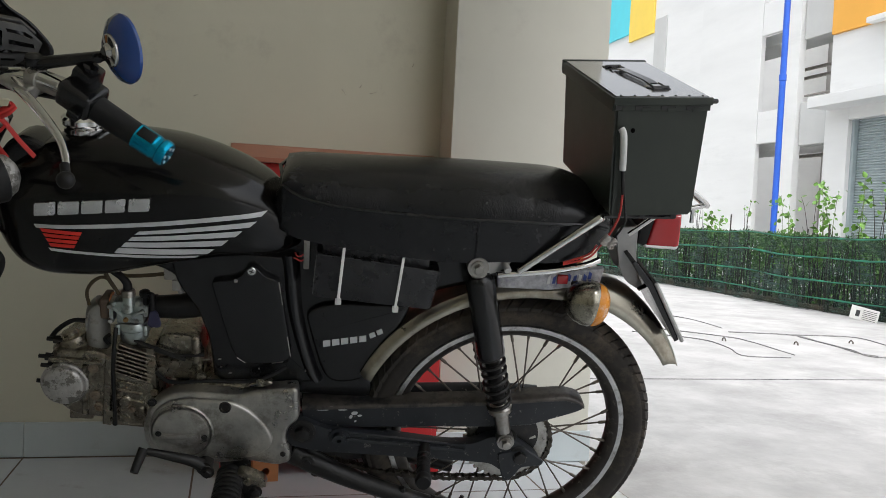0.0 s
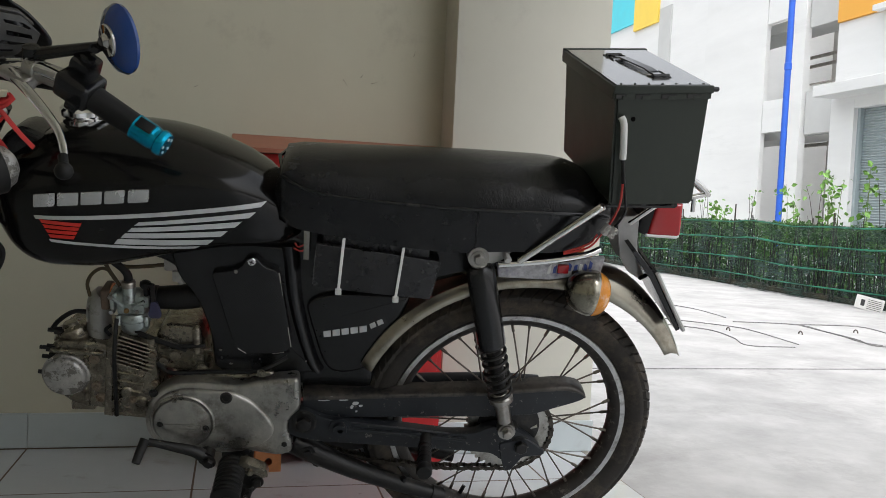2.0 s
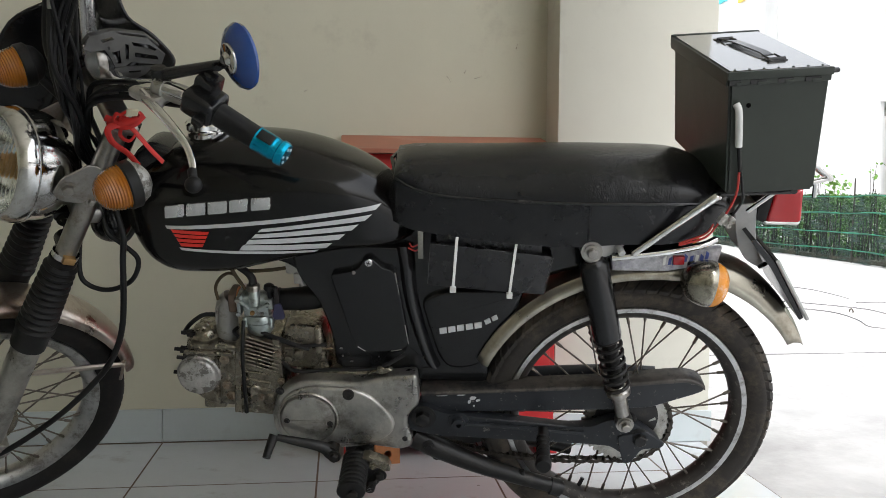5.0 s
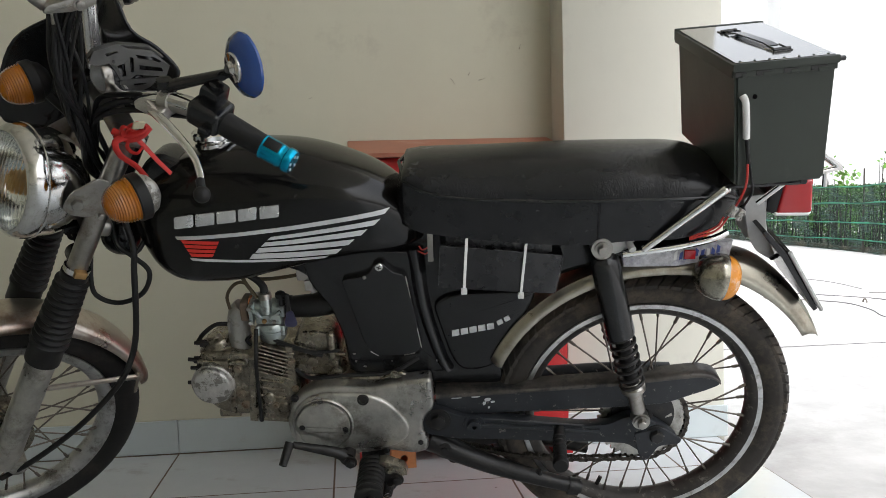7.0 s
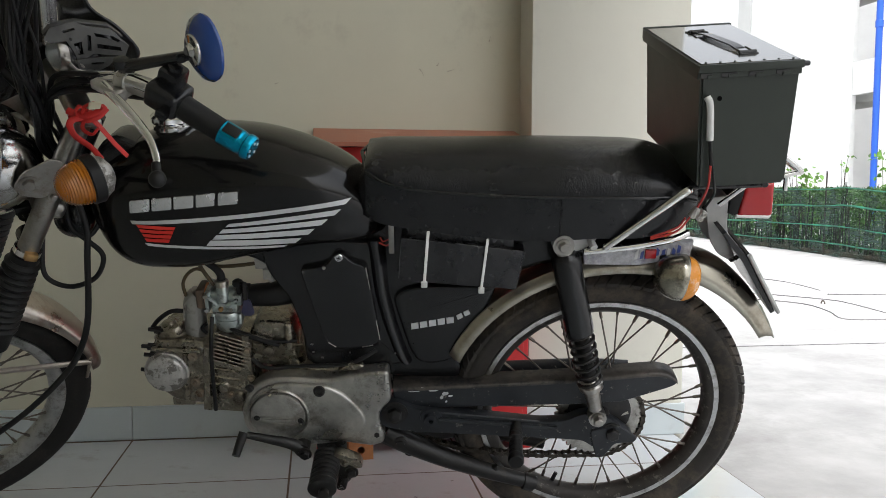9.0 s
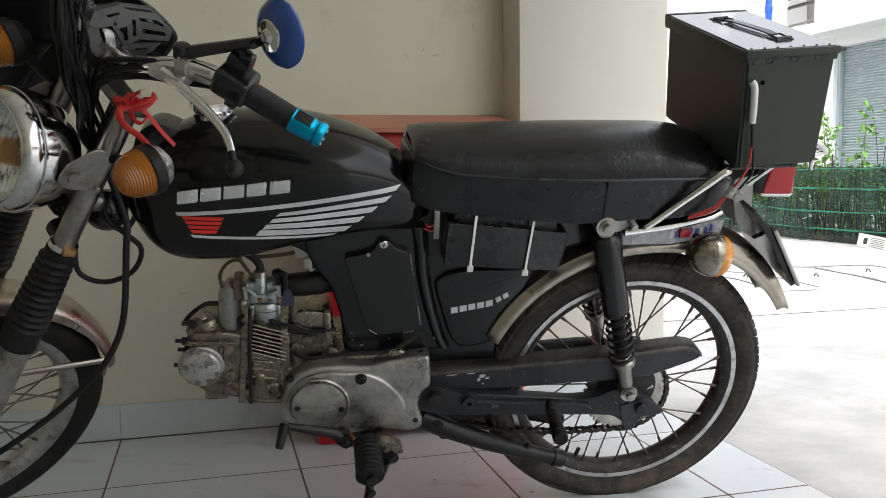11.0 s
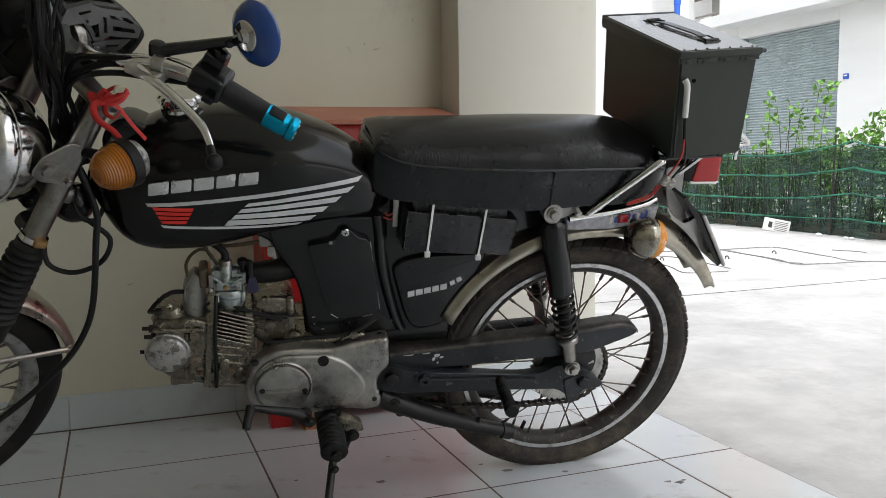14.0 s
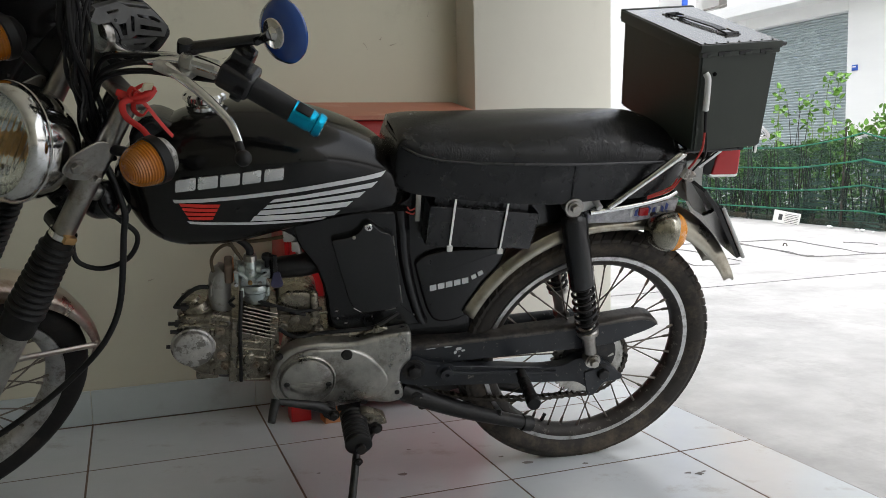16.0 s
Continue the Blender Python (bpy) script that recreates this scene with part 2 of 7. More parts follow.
M_STAINED = surf("stained_dark_chrome", (0.34, 0.32, 0.26), 0.24, 0.95, 0.3, 22, 0.15, 60, dirt=(0.06, 0.055, 0.04), dirt_amount=0.45, dirt_scale=26, dirt_edge=0.12)
M_GREASE = surf("greasy_black_steel", (0.011, 0.0105, 0.010), 0.42, 0.2, 0.4, 40, 0.3, 200, dirt=(0.045, 0.034, 0.025), dirt_amount=0.26, dirt_scale=40)
M_CHAIN = surf("worn_chain_steel", (0.075, 0.066, 0.055), 0.45, 0.7, 0.4, 60, 0.2, 200, dirt=(0.03, 0.025, 0.02), dirt_amount=0.45, dirt_scale=50)
M_SEAT = leather("black_vinyl", (0.0105, 0.0110, 0.0122))
M_TAPE = surf("black_tape", (0.0125, 0.0125, 0.0140), 0.28, var=0.2, scale=30, bump=0.9, bscale=38)
M_RUBBER = surf("black_rubber", (0.0075, 0.0075, 0.0075), 0.5, var=0.25, scale=30, bump=0.2, spec=0.35, dirt=(0.030, 0.027, 0.024), dirt_amount=0.10, dirt_scale=20)
M_TYRE = surf("tyre_rubber", (0.030, 0.0265, 0.023), 0.75, var=0.35, scale=25, bump=0.35, spec=0.35, dirt=(0.108, 0.085, 0.062), dirt_amount=0.56, dirt_scale=14)
M_TYREBLACK = surf("black_tyre_rubber", (0.012, 0.0115, 0.011), 0.7, var=0.3, scale=25, bump=0.3, spec=0.3, dirt=(0.035, 0.030, 0.025), dirt_amount=0.25, dirt_scale=14)
M_CHROME = surf("chrome", (0.74, 0.74, 0.73), 0.06, 1.0, 0.06, 20, rough_var=0.04)
# pitted chrome; its dark mottling also stands in for reflections on the bowl
M_DOME = surf("pitted_chrome_painted_reflections", (0.66, 0.66, 0.65), 0.11, 1.0, 0.2, 30, 0.30, 40, dirt=(0.26, 0.23, 0.19), dirt_amount=0.28, dirt_scale=34)
M_CABLE = surf("black_cable_sheath", (0.0045, 0.0045, 0.0048), 0.42, var=0.2, scale=40, spec=0.3)
M_DULL = surf("dull_steel", (0.34, 0.325, 0.30), 0.32, 1.0, 0.25, 25, 0.1, dirt=(0.15, 0.10, 0.065), dirt_amount=0.28, dirt_scale=18)
M_GREYSHEET = surf("grey_sheet_steel", (0.46, 0.46, 0.45), 0.45, 0.2, 0.2, 14, 0.1, dirt=(0.10, 0.09, 0.08), dirt_amount=0.3, dirt_scale=12)
M_RUSTBOLT = surf("rusty_bolt", (0.30, 0.25, 0.19), 0.5, 0.7, 0.3, 60, 0.2, dirt=(0.10, 0.06, 0.03), dirt_amount=0.5, dirt_scale=60)
M_FENDER = surf("pitted_mudguard_chrome", (0.41, 0.385, 0.32), 0.30, 0.95, 0.22, 16, 0.10, dirt=(0.20, 0.17, 0.125), dirt_amount=0.36, dirt_scale=9)
M_RUSTY = surf("rust_bitten_chrome", (0.50, 0.45, 0.40), 0.3, 1.0, 0.2, 12, 0.1, dirt=(0.22, 0.11, 0.07), dirt_amount=0.4, dirt_scale=8)
M_FLAKED = surf("flaked_alloy", (0.46, 0.45, 0.43), 0.42, 0.65, 0.25, 60, 0.4, 200, dirt=(0.20, 0.19, 0.17), dirt_amount=0.42, dirt_scale=38, dirt_edge=0.05)
M_RIM = surf("wheel_rim_alloy", (0.48, 0.48, 0.475), 0.36, 1.0, 0.2, 30, 0.1, dirt=(0.15, 0.13, 0.11), dirt_amount=0.42, dirt_scale=42)
M_RIMDARK = surf("grimy_rim", (0.032, 0.027, 0.023), 0.5, 0.3, 0.5, 30, 0.4, dirt=(0.16, 0.145, 0.125), dirt_amount=0.16, dirt_scale=60, dirt_edge=0.10)
M_ALLOY = surf("weathered_alloy", (0.41, 0.40, 0.37), 0.30, 0.85, 0.34, 18, 0.35, 150, dirt=(0.11, 0.10, 0.08), dirt_amount=0.46, dirt_scale=15)
M_ENGINE = surf("oily_cast_alloy", (0.27, 0.245, 0.195), 0.28, 0.85, 0.40, 34, 0.4, 220, dirt=(0.042, 0.033, 0.022), dirt_amount=0.50, dirt_scale=34)
M_CASTALU = surf("painted_cast_alloy", (0.36, 0.355, 0.33), 0.36, 0.7, 0.15, 30, 0.25, 200, dirt=(0.13, 0.115, 0.09), dirt_amount=0.3, dirt_scale=30)
M_CARB = surf("carburettor_zinc", (0.42, 0.47, 0.46), 0.33, 0.85, 0.2, 40, 0.2, dirt=(0.12, 0.11, 0.09), dirt_amount=0.36, dirt_scale=60)
M_SPOKE = surf("spoke_steel", (0.16, 0.14, 0.12), 0.45, 0.9, 0.3, 40)
M_LID = surf("olive_black_lid", (0.040, 0.037, 0.028), 0.15, var=0.3, scale=9, bump=0.06, bscale=40, coat=0.9, spec=0.8, dirt=(0.10, 0.10, 0.085), dirt_amount=0.12, dirt_scale=18)
M_BOX = surf("olive_black_steel", (0.029, 0.036, 0.029), 0.42, var=0.12, scale=9, bump=0.05, spec=0.4, dirt=(0.05, 0.052, 0.045), dirt_amount=0.1, dirt_scale=6)
M_SILVER = surf("silver_sticker", (0.62, 0.63, 0.64), 0.35, 0.3, 0.06, 20)
M_BADGE = surf("badge_alloy", (0.70, 0.70, 0.70), 0.25, 0.8, 0.08, 40)
M_STRIPERED = surf("red_sticker", (0.70, 0.03, 0.02), 0.35, var=0.06, scale=20)
M_WHITE = surf("white_plastic", (0.72, 0.72, 0.70), 0.45, var=0.05, scale=20)
M_BLUE = surf("blue_lacquer", (0.012, 0.055, 0.235), 0.18, var=0.08, scale=10, coat=0.5)
M_CYAN = surf("cyan_anodised", (0.006, 0.33, 0.52), 0.24, 0.85, 0.08, 30)
M_AMBER = surf("amber_lens", (0.52, 0.165, 0.004), 0.2, var=0.1, scale=12, coat=0.4)
M_AMBER.node_tree.nodes["Principled BSDF"].inputs["Transmission Weight"].default_value = 0.35
M_AMBER2 = surf("cracked_amber_lens", (0.70, 0.27, 0.03), 0.25, var=0.1, scale=12, dirt=(0.75, 0.62, 0.5), dirt_amount=0.35, dirt_scale=26)
M_REDLENS = surf("red_lens", (0.42, 0.012, 0.016), 0.2, var=0.08, scale=10, coat=0.4)
M_REDCLOTH = surf("red_ribbon", (0.52, 0.02, 0.015), 0.6, var=0.15, scale=60, bump=0.2)
M_WIRE = surf("red_wire", (0.50, 0.04, 0.03), 0.45, var=0.1, scale=30)
M_CLEAR = glassy("headlamp_glass", (0.92, 0.95, 0.93), 0.06)
M_BULB = surf("amber_bulb_cover", (0.75, 0.42, 0.12), 0.4, var=0.2, scale=40)
M_REFLECT = surf("reflector", (0.85, 0.86, 0.84), 0.12, 1.0, 0.04, 20)
M_TERRA = surf("fired_clay", (0.50, 0.20, 0.08), 0.8, var=0.15, scale=30, bump=0.3)
M_COPPER = surf("brass", (0.45, 0.28, 0.12), 0.4, 0.9, 0.2, 30)
M_INK = surf("black_ink", (0.03, 0.03, 0.03), 0.7, var=0.1)
M_PALE = surf("cream_label", (0.60, 0.56, 0.40), 0.7, var=0.1)

# ---- the covered bay: walls, pillar, floor, ceiling ----
TS, JOINT = 0.4, 0.0042  # tile size and joint
wall = tagged(part("wall_north", span(bmesh.new(), (-4.2, 0.0, 0.082), (0.994, 0.2, 3.0)), M_WALL, smooth=0), "plain cream painted plaster wall behind the motorcycle", "wall", kind="structure")
M_PILLAR = surf("pillar_paint", (0.605, 0.592, 0.515), 0.7, var=0.04, scale=3, bump=0.07, bscale=160, dirt=(0.50, 0.48, 0.42), dirt_amount=0.1, dirt_scale=2.5)
pillar = tagged(part("pillar", span(bmesh.new(), (0.994, -0.125, -0.02), (1.409, 0.2, 3.0), 0.006), M_PILLAR, smooth=30), "cream painted square pillar at the bay's open end", "pillar", kind="structure")
M_SCUFFMARK = surf("grey_scuff", (0.46, 0.43, 0.34), 0.8, var=0.3, scale=60)
for x, z, dx, dz in ((0.727, 0.947, 0.012, -0.018), (0.800, 0.942, 0.020, 0.006), (0.772, 0.955, 0.006, 0.008), (0.36, 0.90, 0.010, 0.004), (0.91, 1.02, 0.004, 0.014), (0.15, 0.35, 0.016, 0.004)):
    b = tube(bmesh.new(), [(x, -0.0002, z), (x + dx * 0.5, -0.0002, z + dz * 0.35), (x + dx, -0.0002, z + dz)], (0.0032, 0.0010), 6, True, 4, 0.15)
    part("scuff", b, M_SCUFFMARK, wall)
tagged(part("ceiling", span(bmesh.new(), (-4.2, -6.2, 3.0), (1.9, 0.2, 3.2)), M_CEIL, smooth=0), "plain pale ceiling slab over the parking bay", "ceiling", kind="structure")
tagged(part("wall_west", span(bmesh.new(), (-4.4, -6.2, 0.0), (-4.2, 0.2, 3.0)), M_CEIL, smooth=0), "plain pale painted end wall", "wall", kind="structure")
# invented wall out of view; keeps southern daylight out of the bay
tagged(part("added_wall_south", span(bmesh.new(), (-4.4, -6.4, 0.0), (1.9, -6.2, 3.0)), M_CEIL, smooth=0), "unseen pale wall added to hold back light from the south", "wall", kind="structure")
floor_ob = tagged(part("floor", span(bmesh.new(), (-4.2, -6.2, -0.02), (1.387, 0.0, -0.0006)), M_GROUT, smooth=0), "pale grey ceramic tile floor with dark stained joints", "floor", kind="structure")
tile_meshes = {}


def floor_tile(x0, x1, y0, y1):
    key = (round(x1 - x0, 3), round(y1 - y0, 3))
    if key not in tile_meshes:
        b = span(bmesh.new(), (JOINT / 2, JOINT * 0.7, -0.012), (key[0] - JOINT / 2, key[1] - JOINT * 0.7, 0.0), 0.0004, 1)
        ob = part("floor_tile", b, M_TILE, floor_ob, smooth=30)
        tile_meshes[key] = ob.data
    else:
        ob = new("floor_tile", tile_meshes[key])
        ob.parent = floor_ob
    ob.location = (x0, y0, 0)


ROWS_Y = [-0.014, -0.349] + [-0.349 - TS * k for k in range(1, 15)] + [-6.19]
COLS_X = [-4.19] + [TS * k for k in range(-10, 4)] + [1.387]
for yb, ya in zip(ROWS_Y, ROWS_Y[1:]):
    for xa, xb in zip(COLS_X, COLS_X[1:]):
        floor_tile(xa, xb, ya, yb)
M_OILSPOT = surf("oily_grime", (0.10, 0.085, 0.075), 0.5, var=0.5, scale=120)
for k, (x, y, r) in enumerate(((0.664, -0.501, 0.004), (0.607, -0.636, 0.009), (0.754, -0.413, 0.003), (0.869, -0.678, 0.010), (0.833, -0.624, 0.005), (1.158, -0.872, 0.008), (1.140, -0.860, 0.006), (1.172, -0.866, 0.005), (0.977, -0.731, 0.006), (0.450, -0.560, 0.004), (0.30, -0.90, 0.005))):
    ring = [(r * (0.6 + 0.8 * abs(noise.noise((k * 3.1, q * 0.9, 2)))) * math.cos(q * math.pi / 7) * 1.5, r * (0.6 + 0.8 * abs(noise.noise((k * 1.7, q * 1.3, 5)))) * math.sin(q * math.pi / 7)) for q in range(14)]
    b = bmesh.new()
    b.faces.new([b.verts.new((x + u, y + v, 0.0004)) for u, v in ring])
    part("oil_spot", b, M_OILSPOT, floor_ob, "small dark grime spot on the tile", 0)
skirt = tagged(part("baseboard", span(bmesh.new(), (-4.2, -0.003, 0.0), (0.994, 0.2, 0.082)), M_WALL, smooth=0), "pale blue-grey tile skirting along the wall", "baseboard", kind="structure")
for k in range(-10, 3):
    xa, xb = TS * k + 0.0007, min(TS * k + TS, 0.992) - 0.0007
    part("skirting_tile", span(bmesh.new(), (xa, -0.010, 0.001), (xb, -0.0030, 0.0855), 0.0006, 1), M_BASE, skirt, smooth=30)

part("skirting_tile", span(bmesh.new(), (0.990, -0.134, 0.001), (1.413, -0.1255, 0.082), 0.001, 1), M_BASE, pillar, smooth=30)

# ---- outside: concrete yard ----
ground_bm = bmesh.new()
for lo, hi in (((1.387, -40, -0.3), (60, 60, -0.012)), ((-60, -40, -0.3), (1.387, -6.4, -0.012)), ((-60, 0.2, -0.3), (1.387, 60, -0.012))):
    span(ground_bm, lo, hi)
tagged(part("ground", ground_bm, M_CONC, smooth=0), "pale sunlit concrete yard with hairline cracks", "ground", kind="structure")


# ---- red cabinet behind the motorcycle ----
def red_cabinet():
    t = thing("storage_cabinet", "red enamelled metal cabinet with a faded sloping lid against the wall", "cabinet", Matrix.Translation((0.46, -0.20, 0)))
    part("body", span(bmesh.new(), (0, 0, 0.04), (0.515, 0.188, 0.735), 0.004), M_RED, t)
    for x in (0.0, 0.475):
        part("foot", span(bmesh.new(), (x, 0.0, 0), (x + 0.05, 0.05, 0.06), 0.003), M_RED, t)
        part("foot", span(bmesh.new(), (x, 0.145, 0), (x + 0.04, 0.185, 0.05), 0.003), M_RED, t)
    b = bmesh.new()
    for x in (0.012, 0.262):
        span(b, (x, -0.006, 0.06), (x + 0.24, 0.0, 0.70), 0.003)
        span(b, (x + 0.02, -0.008, 0.30), (x + 0.22, -0.004, 0.305))
    part("door", b, M_RED, t)
    b = plate(bmesh.new(), [(-0.03, 0.735), (-0.03, 0.745), (0.197, 0.790), (0.197, 0.738)], -0.005, 0.52, 0.003)
    b.transform(Matrix(((0, 1, 0, 0), (1, 0, 0, 0), (0, 0, 1, 0), (0, 0, 0, 1))))
    part("lid", b, M_BROWN, t, "faded brownish-red sloping lid")


red_cabinet()


def hollow_brick():
    t = thing("hollow_brick", "orange fired clay brick with round holes on the floor", "brick", pose(0.564, -0.242, 0, 0, 0, 4))
    b = bmesh.new()
    outer, inner = [], []
    for k in range(24):
        a = 2 * math.pi * k / 24
        c, s = math.cos(a), math.sin(a)
        q = max(abs(c), abs(s))
        outer.append((0.029 * c / q, 0.0235 + 0.0235 * s / q))
        inner.append((0.009 * c, 0.0235 + 0.009 * s))
    for y0, y1 in ((0.0, 0.045),):
        rings = [[b.verts.new((x, y, z)) for x, z in ring] for y, ring in ((y0, inner), (y0, outer), (y1, outer), (y1, inner))]
        for i in range(4):
            p, q = rings[i], rings[(i + 1) % 4]
            for k in range(24):
                b.faces.new((p[k], p[(k + 1) % 24], q[(k + 1) % 24], q[k]))
    part("body", b, M_TERRA, t, smooth=30)


hollow_brick()

# ---- the motorcycle ----
# Its own frame: x to the rear, y away from its left side, z up in its leaning middle plane; the rear tyre touches the floor at the origin.
BIKE = pose(1.0013, -0.6357, 0.0059, 20.06, 0, -7.31)
bike = thing("motorcycle", "old black small-engined motorcycle leaning on its side stand, front wheel turned", "motorcycle", BIKE)
HEAD, AXIS, STEER = Vector((-0.895, 0, 0.75)), Vector((math.sin(radians(29)), 0, math.cos(radians(29)))), 36.0
TURNED = Matrix.Translation(HEAD) @ Matrix.Rotation(radians(STEER), 4, AXIS) @ Matrix.Translation(-HEAD)
SIDE = Matrix.Rotation(radians(90), 4, "X")  # turns z to -y, the near side


def st(bm):
    bm.transform(TURNED)
    return bm


def spoke_mesh(length):
    b = bmesh.new()
    tube(b, [(0, 0, 0), (0, 0, length)], 0.0016, 6, False)
    lathe(b, [(0.0020, length - 0.015), (0.0029, length - 0.012), (0.0029, length), (0, length)], 6)
    me = bpy.data.meshes.new("spoke")
    bmesh.ops.recalc_face_normals(b, faces=b.faces[:])
    b.to_mesh(me)
    b.free()
    me.materials.append(M_SPOKE)
    return me


def wheel(name, centre, r, turn, hub_r, hub_w, phase, kr=-0.006):
    """A spoked wheel: the rim with its tyre, hub and spokes."""
    m = turn @ Matrix.Translation(centre) @ SIDE
    k = kr
    b = bmesh.new()
    lathe(b, [(0.2265 + k, -0.0215), (0.2275 + k, -0.0195), (0.2255 + k, -0.0175), (0.2145 + k, -0.0165), (0.2075 + k, -0.009), (0.2045 + k, 0), (0.2075 + k, 0.009), (0.2145 + k, 0.0165), (0.2255 + k, 0.0175), (0.2275 + k, 0.0195), (0.2265 + k, 0.0215), (0.215 + k, 0.0208), (0.204 + k, 0.0115), (0.2005 + k, 0), (0.204 + k, -0.0115), (0.215 + k, -0.0208)], 72, m, True)
    rim = part(name, b, M_RIMDARK if name == "rear_wheel" else M_RIM, bike, "spoked wheel with a grimy inner rim")
    b = bmesh.new()
    for s in (-1, 1):
        lathe(b, [(0.2185 + k, s * 0.0212), (0.2268 + k, s * 0.0222), (0.2280 + k, s * 0.0196), (0.2262 + k, s * 0.0172), (0.2185 + k, s * 0.0206)], 72, m)
    part("rim_edge", b, M_RIM, rim, "bright worn rim lip")
    k = r - 0.27
    b = bmesh.new()
    e = 0.226 + kr - k
    prof = [(e, -0.017), (e + 0.008, -0.025), (0.232, -0.028), (0.243, -0.0315), (0.254, -0.030), (0.262, -0.023), (0.267, -0.012), (0.2685, 0), (0.267, 0.012), (0.262, 0.023), (0.254, 0.030), (0.243, 0.0315), (0.232, 0.028), (e + 0.008, 0.025), (e, 0.017)]
    if name == "rear_wheel":  # carcass below the tread blocks
        prof = [(a - 0.0052 * min(1, max(0, (a - 0.247) / 0.012)), h) for a, h in prof]
    lathe(b, [(a + k, h) for a, h in prof], 96, m)
    part("tyre", b, M_TYRE if name == "rear_wheel" else M_TYREBLACK, rim, "worn black rubber tyre with slanted tread grooves")
    b = bmesh.new()
    for i in range(78):
        for s in (-1, 1):
            a = 2 * math.pi * (i + 0.25 * s) / 78
            jit = 0.004 * noise.noise((i * 0.7, s, 3))
            rows = []
            for q, (rr, hh) in enumerate(((0.2697, 0.003), (0.2685, 0.011), (0.2637, 0.0225), (0.2575, 0.0296)) if name == "rear_wheel" else ((0.2690, 0.002), (0.2682, 0.008), (0.2674, 0.013))):
                sh = a + 0.06 * q * 0.55
                rows.append([m @ Vector(((rr + k + d) * math.cos(sh + w), (rr + k + d) * math.sin(sh + w), s * hh)) for w, d in ((-0.0335 + jit, -0.007), (-0.0315 + jit, 0), (0.0305 - jit, 0), (0.0325 - jit, -0.007))])
            grid(b, rows, False, True)
    tagged(part("tread", b, M_TYRE if name == "rear_wheel" else M_TYREBLACK, rim, "slanted tread blocks"), kind="stuff")
    k = kr
    b = bmesh.new()
    lathe(b, [(0, -hub_w - 0.012), (0.014, -hub_w - 0.012), (0.016, -hub_w), (hub_r * 0.9, -hub_w), (hub_r, -hub_w + 0.004), (hub_r * 0.8, -hub_w + 0.008), (hub_r * 0.72, 0), (hub_r * 0.98, hub_w - 0.01), (hub_r * 1.1, hub_w - 0.006), (hub_r * 1.1, hub_w), (0.018, hub_w + 0.006), (0.014, hub_w + 0.02), (0, hub_w + 0.02)], 40, m)
    part("hub", b, M_GREASE if name == "rear_wheel" else M_ENGINE, rim)
    a0 = Vector((hub_r * 0.93, 0, 0))
    length = (Vector((0.203 + k, 0, 0.006)) - Vector((hub_r * 0.93 * math.cos(0.62), hub_r * 0.93 * math.sin(0.62), hub_w * 0.9))).length
    me = spoke_mesh(length)
    for i in range(36):
        a = 2 * math.pi * (i + phase) / 36
        s = 1 if i % 2 else -1
        off = 0.62 if (i // 2) % 2 else -0.62
        tip = Vector(((0.203 + k) * math.cos(a), (0.203 + k) * math.sin(a), s * 0.006))
        root = Vector((hub_r * 0.93 * math.cos(a + off), hub_r * 0.93 * math.sin(a + off), s * hub_w * 0.9))
        ob = new("spoke", me)
        ob.parent = rim
        ob.matrix_local = m @ align(root, tip)[0]
    b = bmesh.new()
    tube(b, [m @ Vector((0.2 * math.cos(-1.9) + k, 0.2 * math.sin(-1.9), 0)), m @ Vector((0.172 * math.cos(-1.88) + k, 0.172 * math.sin(-1.88), -0.006))], 0.004, 8, False)
    part("valve", b, M_RUBBER, rim)
    return rim


rear = wheel("rear_wheel", (-0.020, -0.018, 0.2675), 0.2692, Matrix(), 0.052, 0.032, 0.3, -0.0095)
front = wheel("front_wheel", (-1.20, 0, 0.25), 0.262, TURNED, 0.055, 0.034, 0.1, -0.017)
front.location = (-0.019, 0, -0.004)


def sprocket(centre, r, teeth, y, hole):
    b = bmesh.new()
    n = teeth * 4
    rows = [[], [], [], []]
    for k in range(n):
        a = 2 * math.pi * k / n
        rr = r + (0.004 if k % 4 in (1, 2) else -0.002)
        c, s = math.cos(a), math.sin(a)
        for row, (q, yy) in zip(rows, ((hole, y - 0.0025), (rr, y - 0.0025), (rr, y + 0.0025), (hole, y + 0.0025))):
            row.append((centre[0] + q * c, yy, centre[1] + q * s))
    rows.append(rows[0])
    grid(b, rows, True)
    for k in range(5):
        a = 2 * math.pi * k / 5 + 0.3
        tube(b, [(centre[0] + 0.02 * math.cos(a), y, centre[1] + 0.02 * math.sin(a)), (centre[0] + (hole + 0.004) * math.cos(a), y, centre[1] + (hole + 0.004) * math.sin(a))], 0.008, 8, False, flat=0.35)
    bmesh.ops.remove_doubles(b, verts=b.verts[:], dist=1e-6)
    return b


part("sprocket", sprocket((-0.020, 0.256), 0.076, 40, -0.047, 0.050), M_ALLOY, rear, "greasy steel rear sprocket", 30)


